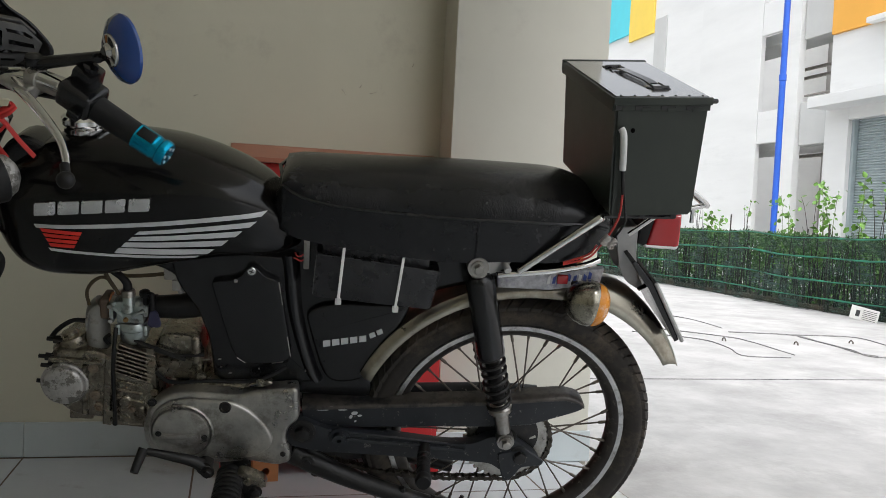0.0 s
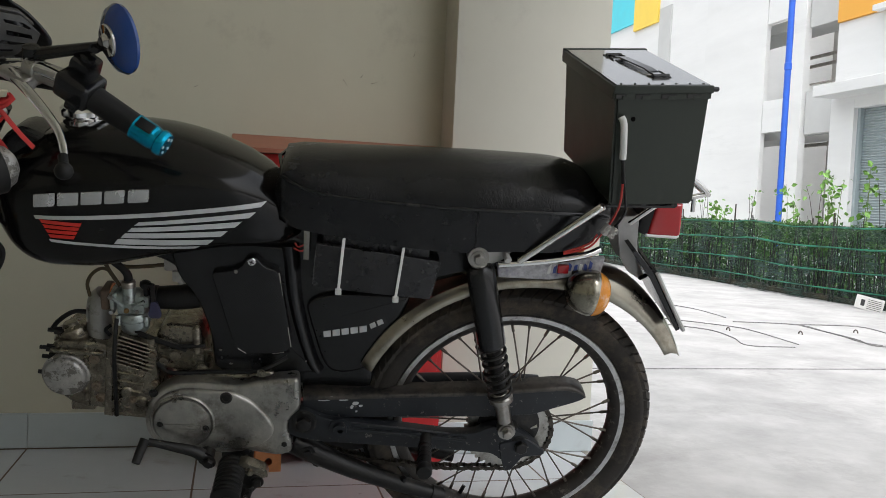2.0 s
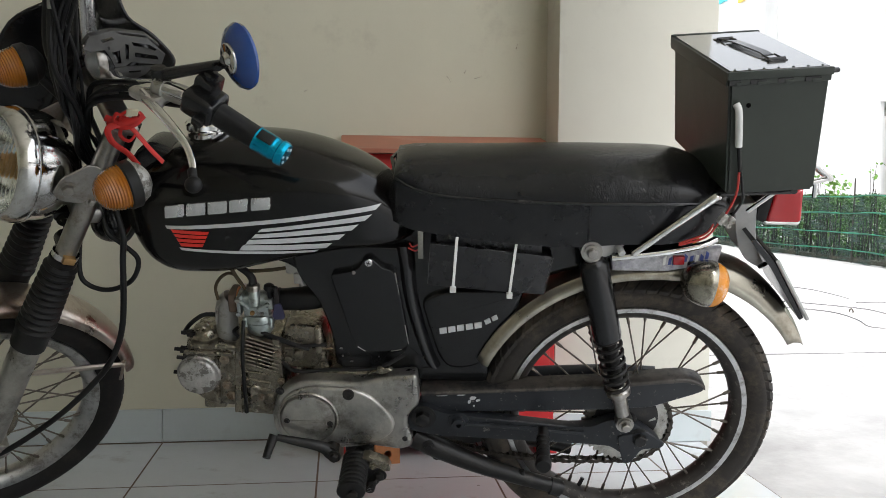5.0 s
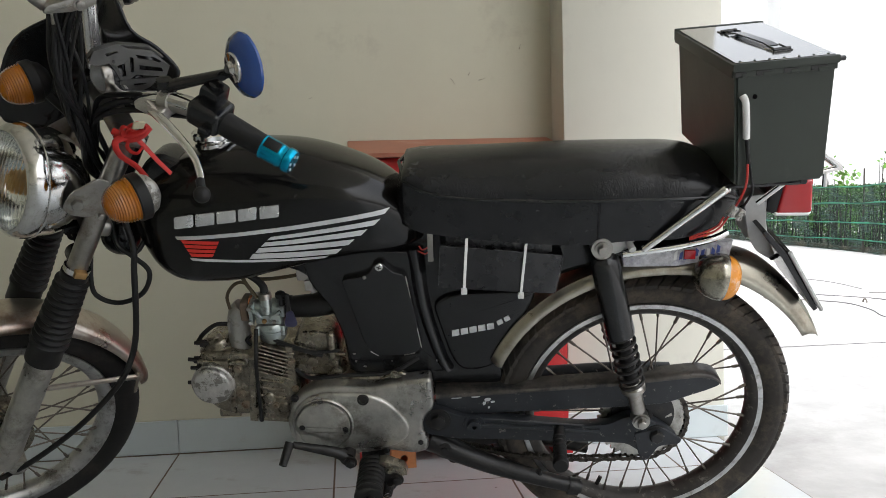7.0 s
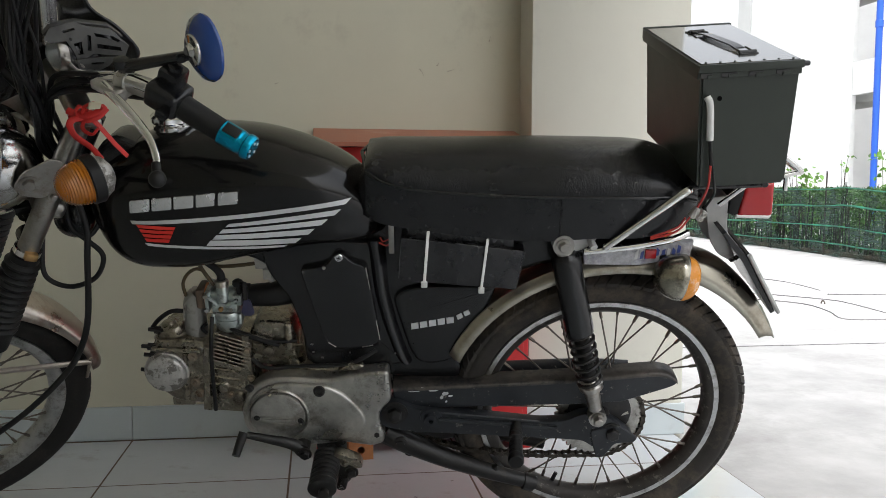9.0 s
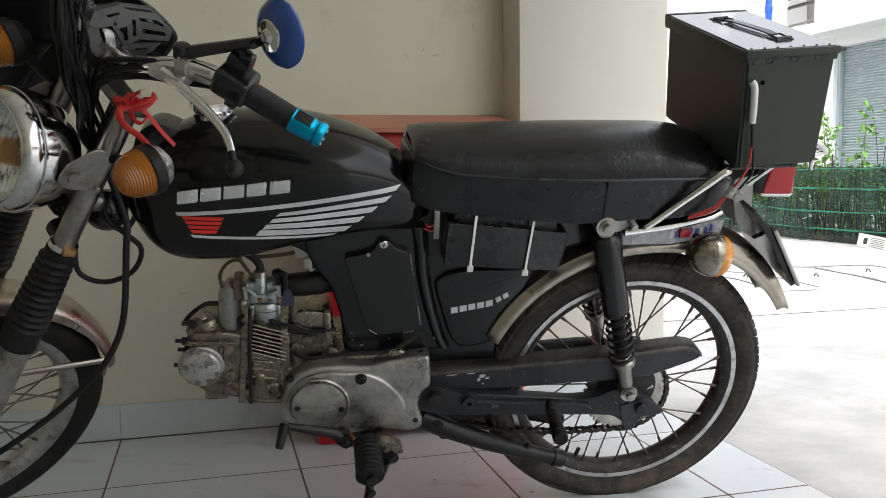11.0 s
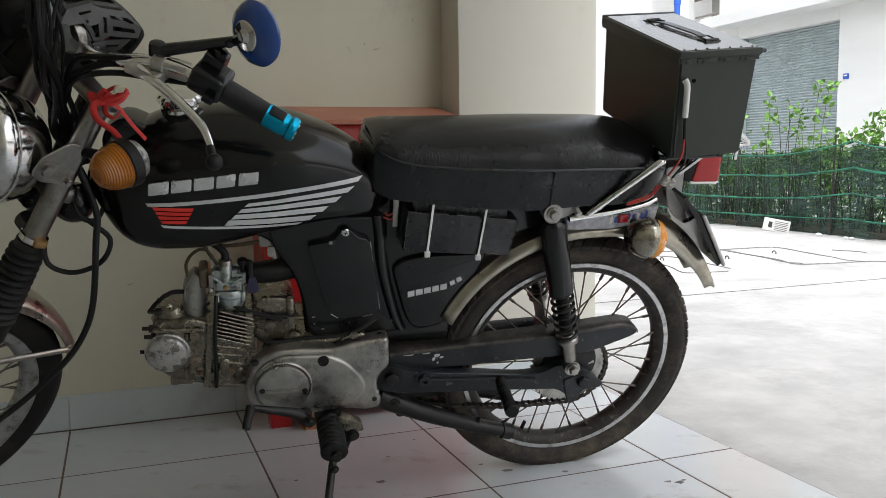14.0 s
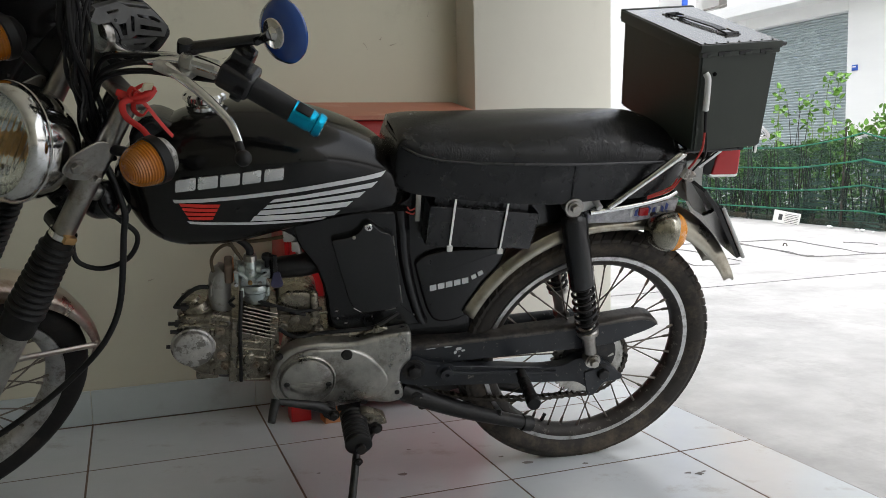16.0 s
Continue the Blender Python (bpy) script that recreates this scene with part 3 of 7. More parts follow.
def chain_line():
    pts = []
    for k in range(15):
        a = radians(-95 + 185 * k / 14)
        pts.append(Vector((-0.020 + 0.081 * math.cos(a), -0.047, 0.256 + 0.081 * math.sin(a))))
    for k in range(1, 12):
        t = k / 12
        pts.append(Vector((-0.020 - 0.410 * t, -0.047, 0.337 - 0.039 * t)))
    for k in range(9):
        a = radians(95 + 170 * k / 8)
        pts.append(Vector((-0.43 + 0.028 * math.cos(a), -0.047, 0.27 + 0.028 * math.sin(a))))
    for k in range(1, 16):
        t = k / 16
        pts.append(Vector((-0.432 + 0.408 * t, -0.047, 0.242 - 0.066 * t - 0.026 * math.sin(math.pi * t))))
    return pts


def chain():
    b = bmesh.new()
    line = chain_line()
    line.append(line[0])
    lens = [0.0]
    for p, q in zip(line, line[1:]):
        lens.append(lens[-1] + (q - p).length)
    n = int(lens[-1] / 0.0127)
    at = [Vector([np.interp(lens[-1] * k / n, lens, [p[i] for p in line]) for i in range(3)]) for k in range(n + 1)]
    for k in range(n):
        p, q = at[k], at[k + 1]
        d = (q - p).normalized()
        u = Vector((-d.z, 0, d.x))
        w = 0.0045 if k % 2 else 0.0062
        for s in (-1, 1):
            ol = [p - d * 0.004, p + u * 0.0045, p + d * 0.006 + u * 0.0032, q - d * 0.006 + u * 0.0032, q + u * 0.0045, q + d * 0.004, q - u * 0.0045, q - d * 0.006 - u * 0.0032, p + d * 0.006 - u * 0.0032, p - u * 0.0045]
            plate(b, [(v.x, v.z) for v in ol], p.y + s * w - 0.0008, p.y + s * w + 0.0008)
        tube(b, [p - Vector((0, 0.007, 0)), p + Vector((0, 0.007, 0))], 0.0032, 6, False)
    return b


part("chain", chain(), M_CHAIN, bike, "greasy black roller chain", 20)

# swingarm, chain guard and shock absorbers
arm = [(-0.425, 0.300), (-0.385, 0.312), (-0.350, 0.294), (-0.130, 0.266), (-0.085, 0.268), (-0.055, 0.284), (-0.022, 0.282), (0.012, 0.262), (0.040, 0.238), (0.036, 0.230), (0.006, 0.226), (-0.012, 0.206), (-0.03, 0.210), (-0.05, 0.226), (-0.10, 0.230), (-0.30, 0.2415), (-0.36, 0.245), (-0.41, 0.256)]
b = plate(bmesh.new(), arm, -0.078, -0.054, 0.005, 2, round_r=0.012)
tube(b, [(-0.33, -0.080, 0.276), (-0.10, -0.080, 0.256)], 0.004, 8, False)
tube(b, [(-0.34, -0.0775, 0.289), (-0.24, -0.0775, 0.279), (-0.13, -0.0775, 0.267)], 0.002, 6)
plate(b, [(-0.040, 0.250), (0.010, 0.262), (0.046, 0.236), (0.042, 0.226), (0.006, 0.222), (-0.012, 0.192), (-0.024, 0.192), (-0.034, 0.222)], -0.0815, -0.076, 0.0015, 1, round_r=0.006)
swing = part("swingarm", b, M_SCUFF, bike, "scuffed black steel swingarm")
b = plate(bmesh.new(), arm, 0.054, 0.078, 0.005, 2, round_r=0.012)
part("swingarm", b, M_SCUFF, bike)
b = lathe(bmesh.new(), [(0.0, -0.002), (0.0045, -0.002), (0.0045, 0.012), (0.0115, 0.012), (0.0120, 0.010), (0.0120, 0.003), (0.0185, 0.0028), (0.0190, 0.0)], 26, Matrix.Translation((-0.322, -0.0775, 0.276)) @ SIDE)
part("peg_socket", b, M_SCUFF, swing, "short black socket tube")
for x, z, r in ((-0.385, 0.286, 0.0135), (0.0, 0.245, 0.012)):
    b = bmesh.new()
    bolt(b, (x, -0.0775, z), r, 0.014)
    lathe(b, [(r * 1.7, 0), (r * 1.7, 0.002), (r * 1.3, 0.003), (0, 0.003)], 22, Matrix.Translation((x, -0.0775, z)) @ SIDE)
    part("pivot_nut", b, M_GREASE, swing)
b = bmesh.new()
guard = [(-0.388, 0.326), (-0.078, 0.344), (0.055, 0.357), (0.083, 0.356), (0.100, 0.351), (0.109, 0.343), (0.105, 0.336), (0.090, 0.329), (0.016, 0.302), (-0.07, 0.296), (-0.388, 0.287)]
plate(b, guard, -0.066, -0.062, 0.0012, 1, round_r=0.006)
guard_ob = part("chain_guard", b, M_SCUFF, bike, "black chain guard with worn paint")
edge = cat_rom([(-0.388, 0, 0.3265), (-0.23, 0, 0.3355), (-0.078, 0, 0.3445), (0.055, 0, 0.3575), (0.083, 0, 0.3565), (0.099, 0, 0.3515), (0.108, 0, 0.343)], 5)
rows = [[(p.x, -0.0685, p.z - 0.0035), (p.x, -0.0690, p.z), (p.x, -0.066, p.z + 0.0035), (p.x, -0.050, p.z + 0.0045), (p.x, -0.030, p.z + 0.0042), (p.x, -0.030, p.z + 0.001)] for p in edge]
part("flange", grid(bmesh.new(), rows, True, True), M_WORN, guard_ob, "top flange with paint worn to brown steel", 50)
b = bmesh.new()
for x, z, w, h in ((-0.345, 0.3265, 0.044, 0.004), (-0.352, 0.3230, 0.020, 0.002), (-0.332, 0.3305, 0.026, 0.0022), (-0.318, 0.3245, 0.016, 0.0025), (-0.297, 0.318, 0.012, 0.007), (-0.303, 0.3105, 0.006, 0.007), (-0.288, 0.3135, 0.008, 0.004), (-0.295, 0.302, 0.004, 0.004)):
    plate(b, [(x - w / 2, z), (x - w / 4, z + h / 2), (x + w / 3, z + h / 2), (x + w / 2, z + h / 5), (x + w / 4, z - h / 3), (x - w / 3, z - h / 2)], -0.0672, -0.0660)
part("bare_patch", b, M_SILVER, bike, "scratched bare metal patches")


def shock(side):
    top, low = Vector((-0.114, side * 0.086, 0.616)), Vector((-0.032, side * 0.086, 0.286))
    m, ln = align(top, low)
    b = bmesh.new()
    lathe(b, [(0, 0.018), (0.017, 0.018), (0.0238, 0.027), (0.0238, 0.160), (0.0225, 0.168), (0, 0.168)], 28, m)
    body = part("shock_absorber", b, M_SATIN, bike, "black shock absorber with exposed coil spring")
    b = bmesh.new()
    pts = []
    for k in range(7 * 16 + 1):
        a = 2 * math.pi * k / 16
        pts.append(m @ Vector((0.0200 * math.cos(a), 0.0200 * math.sin(a), 0.164 + 0.112 * k / 112)))
    tube(b, pts, 0.0034, 8, False)
    part("coil_spring", b, M_GREASE, body)
    b = bmesh.new()
    lathe(b, [(0, 0.262), (0.012, 0.262), (0.021, 0.272), (0.021, 0.280), (0.0135, 0.283), (0.0125, ln - 0.016), (0, ln - 0.016)], 20, m)
    lathe(b, [(0.009, -0.011), (0.0155, -0.011), (0.0155, 0.011), (0.009, 0.011)], 20, Matrix.Translation(low) @ SIDE, True)
    part("damper_rod", b, M_DULL, body, "bare alloy damper rod and eye")
    part("bump_stop", lathe(bmesh.new(), [(0, 0.15), (0.0135, 0.15), (0.0125, 0.27), (0, 0.27)], 16, m), M_GREASE, body, "greasy black tube inside the spring")
    b = bmesh.new()
    lathe(b, [(0.007, -0.012), (0.0172, -0.012), (0.0172, 0.012), (0.007, 0.012)], 24, Matrix.Translation(top) @ SIDE, True)
    lathe(b, [(0.009, 0.008), (0.013, 0.016), (0.013, 0.032), (0.0, 0.032)], 20, m)
    part("top_eye", b, M_DULL, body, "bright steel top eye")
    for e in (top, low):
        b = bmesh.new()
        bolt(b, e + Vector((0, side * 0.012, 0)), 0.0085, 0.012, (0, side, 0))
        part("mounting_nut", b, M_DULL, body, "stained steel mounting nut")


shock(-1)
shock(1)


def mudguard(centre, turn, a0, a1, flare, width, base):
    rows = []
    n = 40
    for i in range(n + 1):
        a = radians(a0 + (a1 - a0) * i / n)
        ang = a0 + (a1 - a0) * i / n
        extra = flare / (1 + math.exp((ang - 76) / 5)) if flare else 0.0
        row = []
        for q in range(41):
            u = -1 + q / 20
            bead = 0.0028 * math.exp(-((abs(u) - 0.74) / 0.055) ** 2) if flare else 0.0
            rr = base + 0.36 * extra + (0.019 + extra * (0.64 - 0.45 * max(0, (60 - ang) / 32))) * math.sqrt(max(0, 1 - abs(u) ** 2.6)) - (0.003 if abs(u) > 0.99 else 0) + bead
            w = width * (1 - 0.12 * max(0, i / n - 0.8) / 0.2)
            c = a + (radians(7) * u * u * max(0, i / n - 0.75) / 0.25 if flare else 0)
            row.append(turn @ (Vector(centre) + Vector((rr * math.cos(c), u * w, rr * math.sin(c)))))
        rows.append(row)
    b = grid(bmesh.new(), rows)
    return b


ob = part("rear_mudguard", mudguard((-0.012, -0.018, 0.266), Matrix(), 156, 26, 0.036, 0.050, 0.289), M_FENDER, bike, "stained dull chrome rear mudguard")
ob.modifiers.new("thick", "SOLIDIFY").thickness = 0.0012

# frame, toolbox cover, side cover and battery pack
b = plate(bmesh.new(), [(-0.86, 0.74), (-0.83, 0.66), (-0.70, 0.585), (-0.600, 0.560), (-0.565, 0.500), (-0.545, 0.44), (-0.540, 0.350), (-0.372, 0.335), (-0.262, 0.330), (-0.268, 0.37), (-0.285, 0.41), (-0.25, 0.50), (-0.17, 0.545), (-0.06, 0.572), (0.06, 0.590), (0.10, 0.68), (-0.40, 0.66), (-0.60, 0.66), (-0.82, 0.78)], -0.040, 0.040, 0.012, 3, round_r=0.03)
part("frame", b, M_SATIN, bike, "black pressed steel frame")
b = plate(bmesh.new(), [(-0.606, 0.596), (-0.594, 0.543), (-0.563, 0.498), (-0.550, 0.460), (-0.544, 0.436), (-0.541, 0.408), (-0.539, 0.380), (-0.526, 0.362), (-0.443, 0.357), (-0.357, 0.368), (-0.371, 0.410), (-0.392, 0.481), (-0.401, 0.529), (-0.402, 0.563), (-0.404, 0.600), (-0.487, 0.606)], -0.050, -0.028, 0.011, 4, round_r=0.016)
airbox = part("air_cleaner_cover", b, M_SATIN, bike, "black satin cover between engine and side panel")
b = bmesh.new()
mid = cat_rom([(-0.416, 0, 0.604), (-0.412, 0, 0.570), (-0.410, 0, 0.540), (-0.405, 0, 0.500), (-0.393, 0, 0.447), (-0.376, 0, 0.392), (-0.366, 0, 0.372)], 5)
rows = []
for i, p in enumerate(mid):
    w = 0.015 - 0.004 * i / len(mid)
    rows.append([(p.x + w * u, -0.044 - 0.014 * math.cos(u * math.pi / 2) ** 0.8, p.z) for u in (-1, -0.8, -0.6, -0.4, -0.2, 0, 0.2, 0.4, 0.6, 0.8, 1)] + [(p.x + w, -0.035, p.z), (p.x - w, -0.035, p.z)])
grid(b, rows, True, True)
part("ridge", b, M_SATIN, airbox, "rounded pressed ridge in the black steel", 60)
PANEL = [(-0.538, 0.557), (-0.507, 0.561), (-0.489, 0.569), (-0.481, 0.586), (-0.466, 0.586), (-0.456, 0.573), (-0.447, 0.567), (-0.434, 0.565), (-0.427, 0.549), (-0.409, 0.432), (-0.412, 0.419), (-0.425, 0.412), (-0.459, 0.408), (-0.482, 0.408), (-0.496, 0.417), (-0.506, 0.435)]
b = plate(bmesh.new(), PANEL, -0.064, -0.046, 0.0035, 3, round_r=0.008)
part("panel", b, M_SATIN, airbox)
b = bmesh.new()
lathe(b, [(0.0072, 0), (0.0072, 0.0018), (0.0058, 0.0032), (0.0028, 0.0036), (0, 0.0036)], 22, Matrix.Translation((-0.4735, -0.0635, 0.5785)) @ SIDE)
part("screw", b, M_CHROME, airbox, "bright cross-head screw", 30)
# dark bars on the head paint the shaded recess of the cross
b = bmesh.new()
for turn_y in (20, 110):
    block(b, (0.0075, 0.0012, 0.0014), pose(-0.4735, -0.0672, 0.5785, 0, turn_y, 0))
part("screw_slot_shade", b, M_GREASE, airbox, "dark bars painted as the shade of a cross slot", 0)
part("rivet", lathe(bmesh.new(), [(0.0034, 0), (0.003, 0.0016), (0, 0.0022)], 14, Matrix.Translation((-0.4985, -0.0635, 0.5600)) @ SIDE), M_DULL, airbox, "small worn rivet")
for pts, w in (([(-0.4302, 0.560), (-0.4273, 0.541)], 0.0011), ([(-0.4268, 0.538), (-0.4240, 0.520)], 0.0006), ([(-0.4151, 0.462), (-0.4094, 0.425)], 0.0008), ([(-0.421, 0.4142), (-0.440, 0.4108)], 0.0009), ([(-0.497, 0.4190), (-0.484, 0.4105)], 0.0009)):
    part("edge_wear", tube(bmesh.new(), [(x, -0.0632, z) for x, z in pts], w, 6, False), M_DULL, airbox, "paint worn to bare metal on the panel's rim")
b = bmesh.new()
plate(b, [(-0.387, 0.497), (-0.372, 0.512), (-0.340, 0.521), (-0.211, 0.522), (-0.239, 0.446), (-0.266, 0.395), (-0.291, 0.373), (-0.325, 0.367), (-0.346, 0.373), (-0.360, 0.398), (-0.382, 0.475)], -0.050, -0.010, 0.008, 3, round_r=0.014)
side_panel = part("side_panel", b, M_SATIN, bike, "black wedge-shaped side panel with a white maker's badge")


def badge_blocks(b, x0, z0, x1, z1, n, h, y, slant=0.12, fill=0.82):
    """Plain slabs in place of a maker's lettering."""
    d = Vector((x1 - x0, z1 - z0))
    ln = d.length
    d.normalize()
    u = Vector((-d.y, d.x))
    for k in range(n):
        a, c = ln * k / n, ln * (k + fill) / n
        o = Vector((x0, z0))
        ol = [o + d * a, o + d * c, o + d * (c + slant * h) + u * h, o + d * (a + slant * h) + u * h]
        plate(b, [(p.x, p.y) for p in ol], y - 0.0012, y + 0.0005, 0.0004, 1)
    return b


for q in range(5):
    part("badge", badge_blocks(bmesh.new(), -0.356 + 0.015 * q, 0.438 + 0.0028 * q, -0.341 + 0.015 * q, 0.4408 + 0.0028 * q, 1, 0.0115, -0.0505), M_SILVER, side_panel, "plain white badge slab", 20)
for q in range(2):
    part("badge", badge_blocks(bmesh.new(), -0.277 + 0.012 * q, 0.457 + 0.0065 * q, -0.266 + 0.012 * q, 0.463 + 0.0065 * q, 1, 0.009, -0.0505), M_SILVER, side_panel, "plain white badge slab", 20)
b = plate(bmesh.new(), [(-0.371, 0.622), (-0.300, 0.6155), (-0.174, 0.601), (-0.185, 0.533), (-0.280, 0.5405), (-0.376, 0.549)], -0.086, -0.020, 0.0025, 2)
plate(b, [(-0.362, 0.640), (-0.190, 0.618), (-0.190, 0.590), (-0.362, 0.610)], -0.074, -0.024, 0.004, 2)
for v in b.verts:
    v.co.y += 0.0012 * math.sin(60 * v.co.x + 40 * v.co.z)
pack = part("battery_pack", b, M_TAPE, bike, "battery pack wrapped in black tape")
# paler tubes: tape wear together with the edge highlight, painted as colour
M_TAPEEDGE = surf("tape_edge_wear_and_highlight", (0.055, 0.055, 0.056), 0.5, var=0.6, scale=70, bump=0.3)
for pts in ([(-0.369, 0.6222), (-0.335, 0.6190), (-0.300, 0.6160)], [(-0.285, 0.6142), (-0.235, 0.6082), (-0.178, 0.6014)], [(-0.1735, 0.599), (-0.177, 0.578), (-0.184, 0.538)], [(-0.3715, 0.612), (-0.3735, 0.585), (-0.3750, 0.556)]):
    part("tape_edge", tube(bmesh.new(), [(x, -0.0862, z) for x, z in pts], (0.0009, 0.0005), 6), M_TAPEEDGE, pack, "scuffed edge of the tape with a painted highlight")
for x, z0, z1, s in ((-0.331, 0.636, 0.546, -0.003), (-0.2375, 0.624, 0.536, -0.004)):
    b = bmesh.new()
    tube(b, [(x - s, -0.0885, z0), (x, -0.0885, (z0 + z1) / 2), (x + s, -0.0885, z1)], 0.0034, 8, True, 4, 0.4)
    span(b, (x + s - 0.005, -0.092, z1 - 0.008), (x + s + 0.005, -0.086, z1 + 0.002), 0.0012)
    part("cable_tie", b, M_WHITE, pack, "white nylon cable tie")
b = bmesh.new()
span(b, (-0.392, -0.062, 0.585), (-0.383, -0.058, 0.640), 0.001)
part("seat_bracket", b, M_DULL, bike)

# fuel tank
TOP = [(-0.882, 0.680), (-0.866, 0.712), (-0.84, 0.735), (-0.79, 0.764), (-0.75, 0.777), (-0.68, 0.785), (-0.61, 0.781), (-0.556, 0.768), (-0.50, 0.746), (-0.466, 0.727), (-0.433, 0.704), (-0.410, 0.668), (-0.392, 0.630)]
LOW = [(-0.882, 0.664), (-0.868, 0.626), (-0.850, 0.592), (-0.825, 0.570), (-0.79, 0.559), (-0.70, 0.563), (-0.61, 0.586), (-0.52, 0.602), (-0.433, 0.606), (-0.410, 0.612), (-0.392, 0.624)]
HALF = [(-0.882, 0.020), (-0.866, 0.048), (-0.84, 0.072), (-0.80, 0.092), (-0.75, 0.105), (-0.68, 0.110), (-0.60, 0.108), (-0.52, 0.097), (-0.46, 0.085), (-0.41, 0.062), (-0.392, 0.03)]


def tank_half(x, z):
    lo, hi, w = interp(LOW, x), interp(TOP, x), interp(HALF, x)
    mid = lo + 0.42 * (hi - lo)
    t = (z - mid) / (hi - mid) if z > mid else (mid - z) / (mid - lo)
    n = np.interp(x, (-0.62, -0.46), (2.4, 3.3)) if z > mid else 4.5
    return w * max(0.0, 1 - min(1.0, abs(t)) ** n) ** (1 / n)


rows = []
for i in range(49):
    x = -0.882 + 0.490 * i / 48
    lo, hi, w = interp(LOW, x), interp(TOP, x), interp(HALF, x)
    mid = lo + 0.42 * (hi - lo)
    row = []
    for k in range(40):
        a = 2 * math.pi * k / 40
        c, s = math.cos(a), math.sin(a)
        n = np.interp(x, (-0.62, -0.46), (2.4, 3.3)) if s > 0 else 4.5
        row.append((x, w * math.copysign(abs(c) ** (2 / n), c), mid + ((hi - mid) if s > 0 else (mid - lo)) * math.copysign(abs(s) ** (2 / n), s)))
    rows.append(row)
tank = part("fuel_tank", grid(bmesh.new(), rows, True, True), M_BLACK, bike, "glossy black fuel tank with silver and red stripes", 60)


def decal(bm, outline):
    """A sticker laid on the tank's near side: a four-cornered outline in x and z."""
    a, c, d, e = (Vector(p) for p in outline)
    n, m = max(2, int((c - a).length / 0.012)), 3
    rows = []
    for j in range(m + 1):
        row = []
        for i in range(n + 1):
            p = a.lerp(c, i / n).lerp(e.lerp(d, i / n), j / m)
            z = p.y + 0.002 - 0.010 * (p.x + 0.79) / 0.34
            row.append((p.x, -tank_half(p.x, z) - 0.0012, z))
        rows.append(row)
    grid(bm, rows)


b = bmesh.new()
decal(b, [(-0.790, 0.6530), (-0.448, 0.6960), (-0.457, 0.6870), (-0.787, 0.6475)])
for k in range(4):
    zt, zb = 0.6800 - 0.0155 * k, 0.6700 - 0.0155 * k
    rise = 0.010 - 0.0028 * k
    l0, l1 = -0.634 - 0.0105 * k, -0.641 - 0.0105 * k
    r0, r1 = -0.463 - 0.021 * k, -0.474 - 0.021 * k
    decal(b, [(l0, zt - 2.1 * rise), (r0, zt), (r1, zb), (l1, zb - 1.7 * rise)])
decal(b, [(-0.770, 0.6185), (-0.548, 0.6205), (-0.556, 0.6155), (-0.766, 0.6140)])
part("stripes", b, M_SILVER, tank, "silver stripe stickers", 60)
b = bmesh.new()
for k in range(4):
    zt = 0.6480 - 0.0072 * k
    decal(b, [(-0.781 + 0.0038 * k, zt), (-0.717 - 0.0036 * k, zt + 0.0022), (-0.720 - 0.0036 * k, zt - 0.0036), (-0.778 + 0.0038 * k, zt - 0.0054)])
part("stripes", b, M_STRIPERED, tank, "red stripe stickers", 60)
for k in range(5):
    b = bmesh.new()
    x0 = -0.784 + 0.0338 * k
    x1 = x0 + (0.0305 if k != 3 else 0.029)
    z0 = 0.6725 + 0.0165 * k / 5
    ys = -tank_half(-0.70, 0.69) - 0.0004
    plate(b, [(x0, z0), (x1, z0 + 0.003), (x1 + 0.002, z0 + 0.0235), (x0 + 0.002, z0 + 0.0205)], ys - 0.0028, ys + 0.001, 0.0012, 2, round_r=0.003)
    part("badge", b, M_BADGE, tank, "plain raised metal badge slab", 30)
b = bmesh.new()
mcap = Matrix.Translation((-0.735, 0.0, 0.776))
lathe(b, [(0.030, 0.0), (0.030, 0.006), (0.026, 0.009), (0.026, 0.013)], 36, mcap)
rows = [[mcap @ Vector((rr * (1 + 0.05 * math.cos(8 * 2 * math.pi * k / 96)) * math.cos(2 * math.pi * k / 96), rr * (1 + 0.05 * math.cos(8 * 2 * math.pi * k / 96)) * math.sin(2 * math.pi * k / 96), h)) for k in range(96)] for rr, h in ((0.030, 0.011), (0.033, 0.014), (0.033, 0.021), (0.029, 0.025), (0.012, 0.026))]
grid(b, rows, True, True)
part("filler_cap", b, M_CHROME, tank, "scalloped chrome filler cap")
b = bmesh.new()
span(b, (-0.618, -0.034, 0.542), (-0.597, -0.010, 0.572), 0.004)
tube(b, [(-0.600, -0.028, 0.548), (-0.596, -0.030, 0.534), (-0.590, -0.030, 0.520)], 0.0062, 10)
span(b, (-0.604, -0.040, 0.526), (-0.590, -0.034, 0.545), 0.002)
part("fuel_tap", b, M_ALLOY, bike, "dirty alloy fuel tap")

# seat
STOP = [(-0.438, 0.715), (-0.435, 0.740), (-0.426, 0.751), (-0.389, 0.755), (-0.32, 0.756), (-0.248, 0.757), (-0.15, 0.759), (-0.075, 0.758), (0.008, 0.756), (0.045, 0.750), (0.068, 0.739), (0.085, 0.7270), (0.105, 0.708)]
SLOW = [(-0.438, 0.665), (-0.42, 0.648), (-0.36, 0.640), (-0.294, 0.631), (-0.16, 0.621), (-0.111, 0.624), (-0.072, 0.628), (0.005, 0.628), (0.050, 0.638), (0.105, 0.672)]
SHALF = [(-0.438, 0.066), (-0.425, 0.084), (-0.38, 0.092), (-0.25, 0.098), (-0.10, 0.103), (0.0, 0.104), (0.06, 0.100), (0.090, 0.088), (0.105, 0.066)]

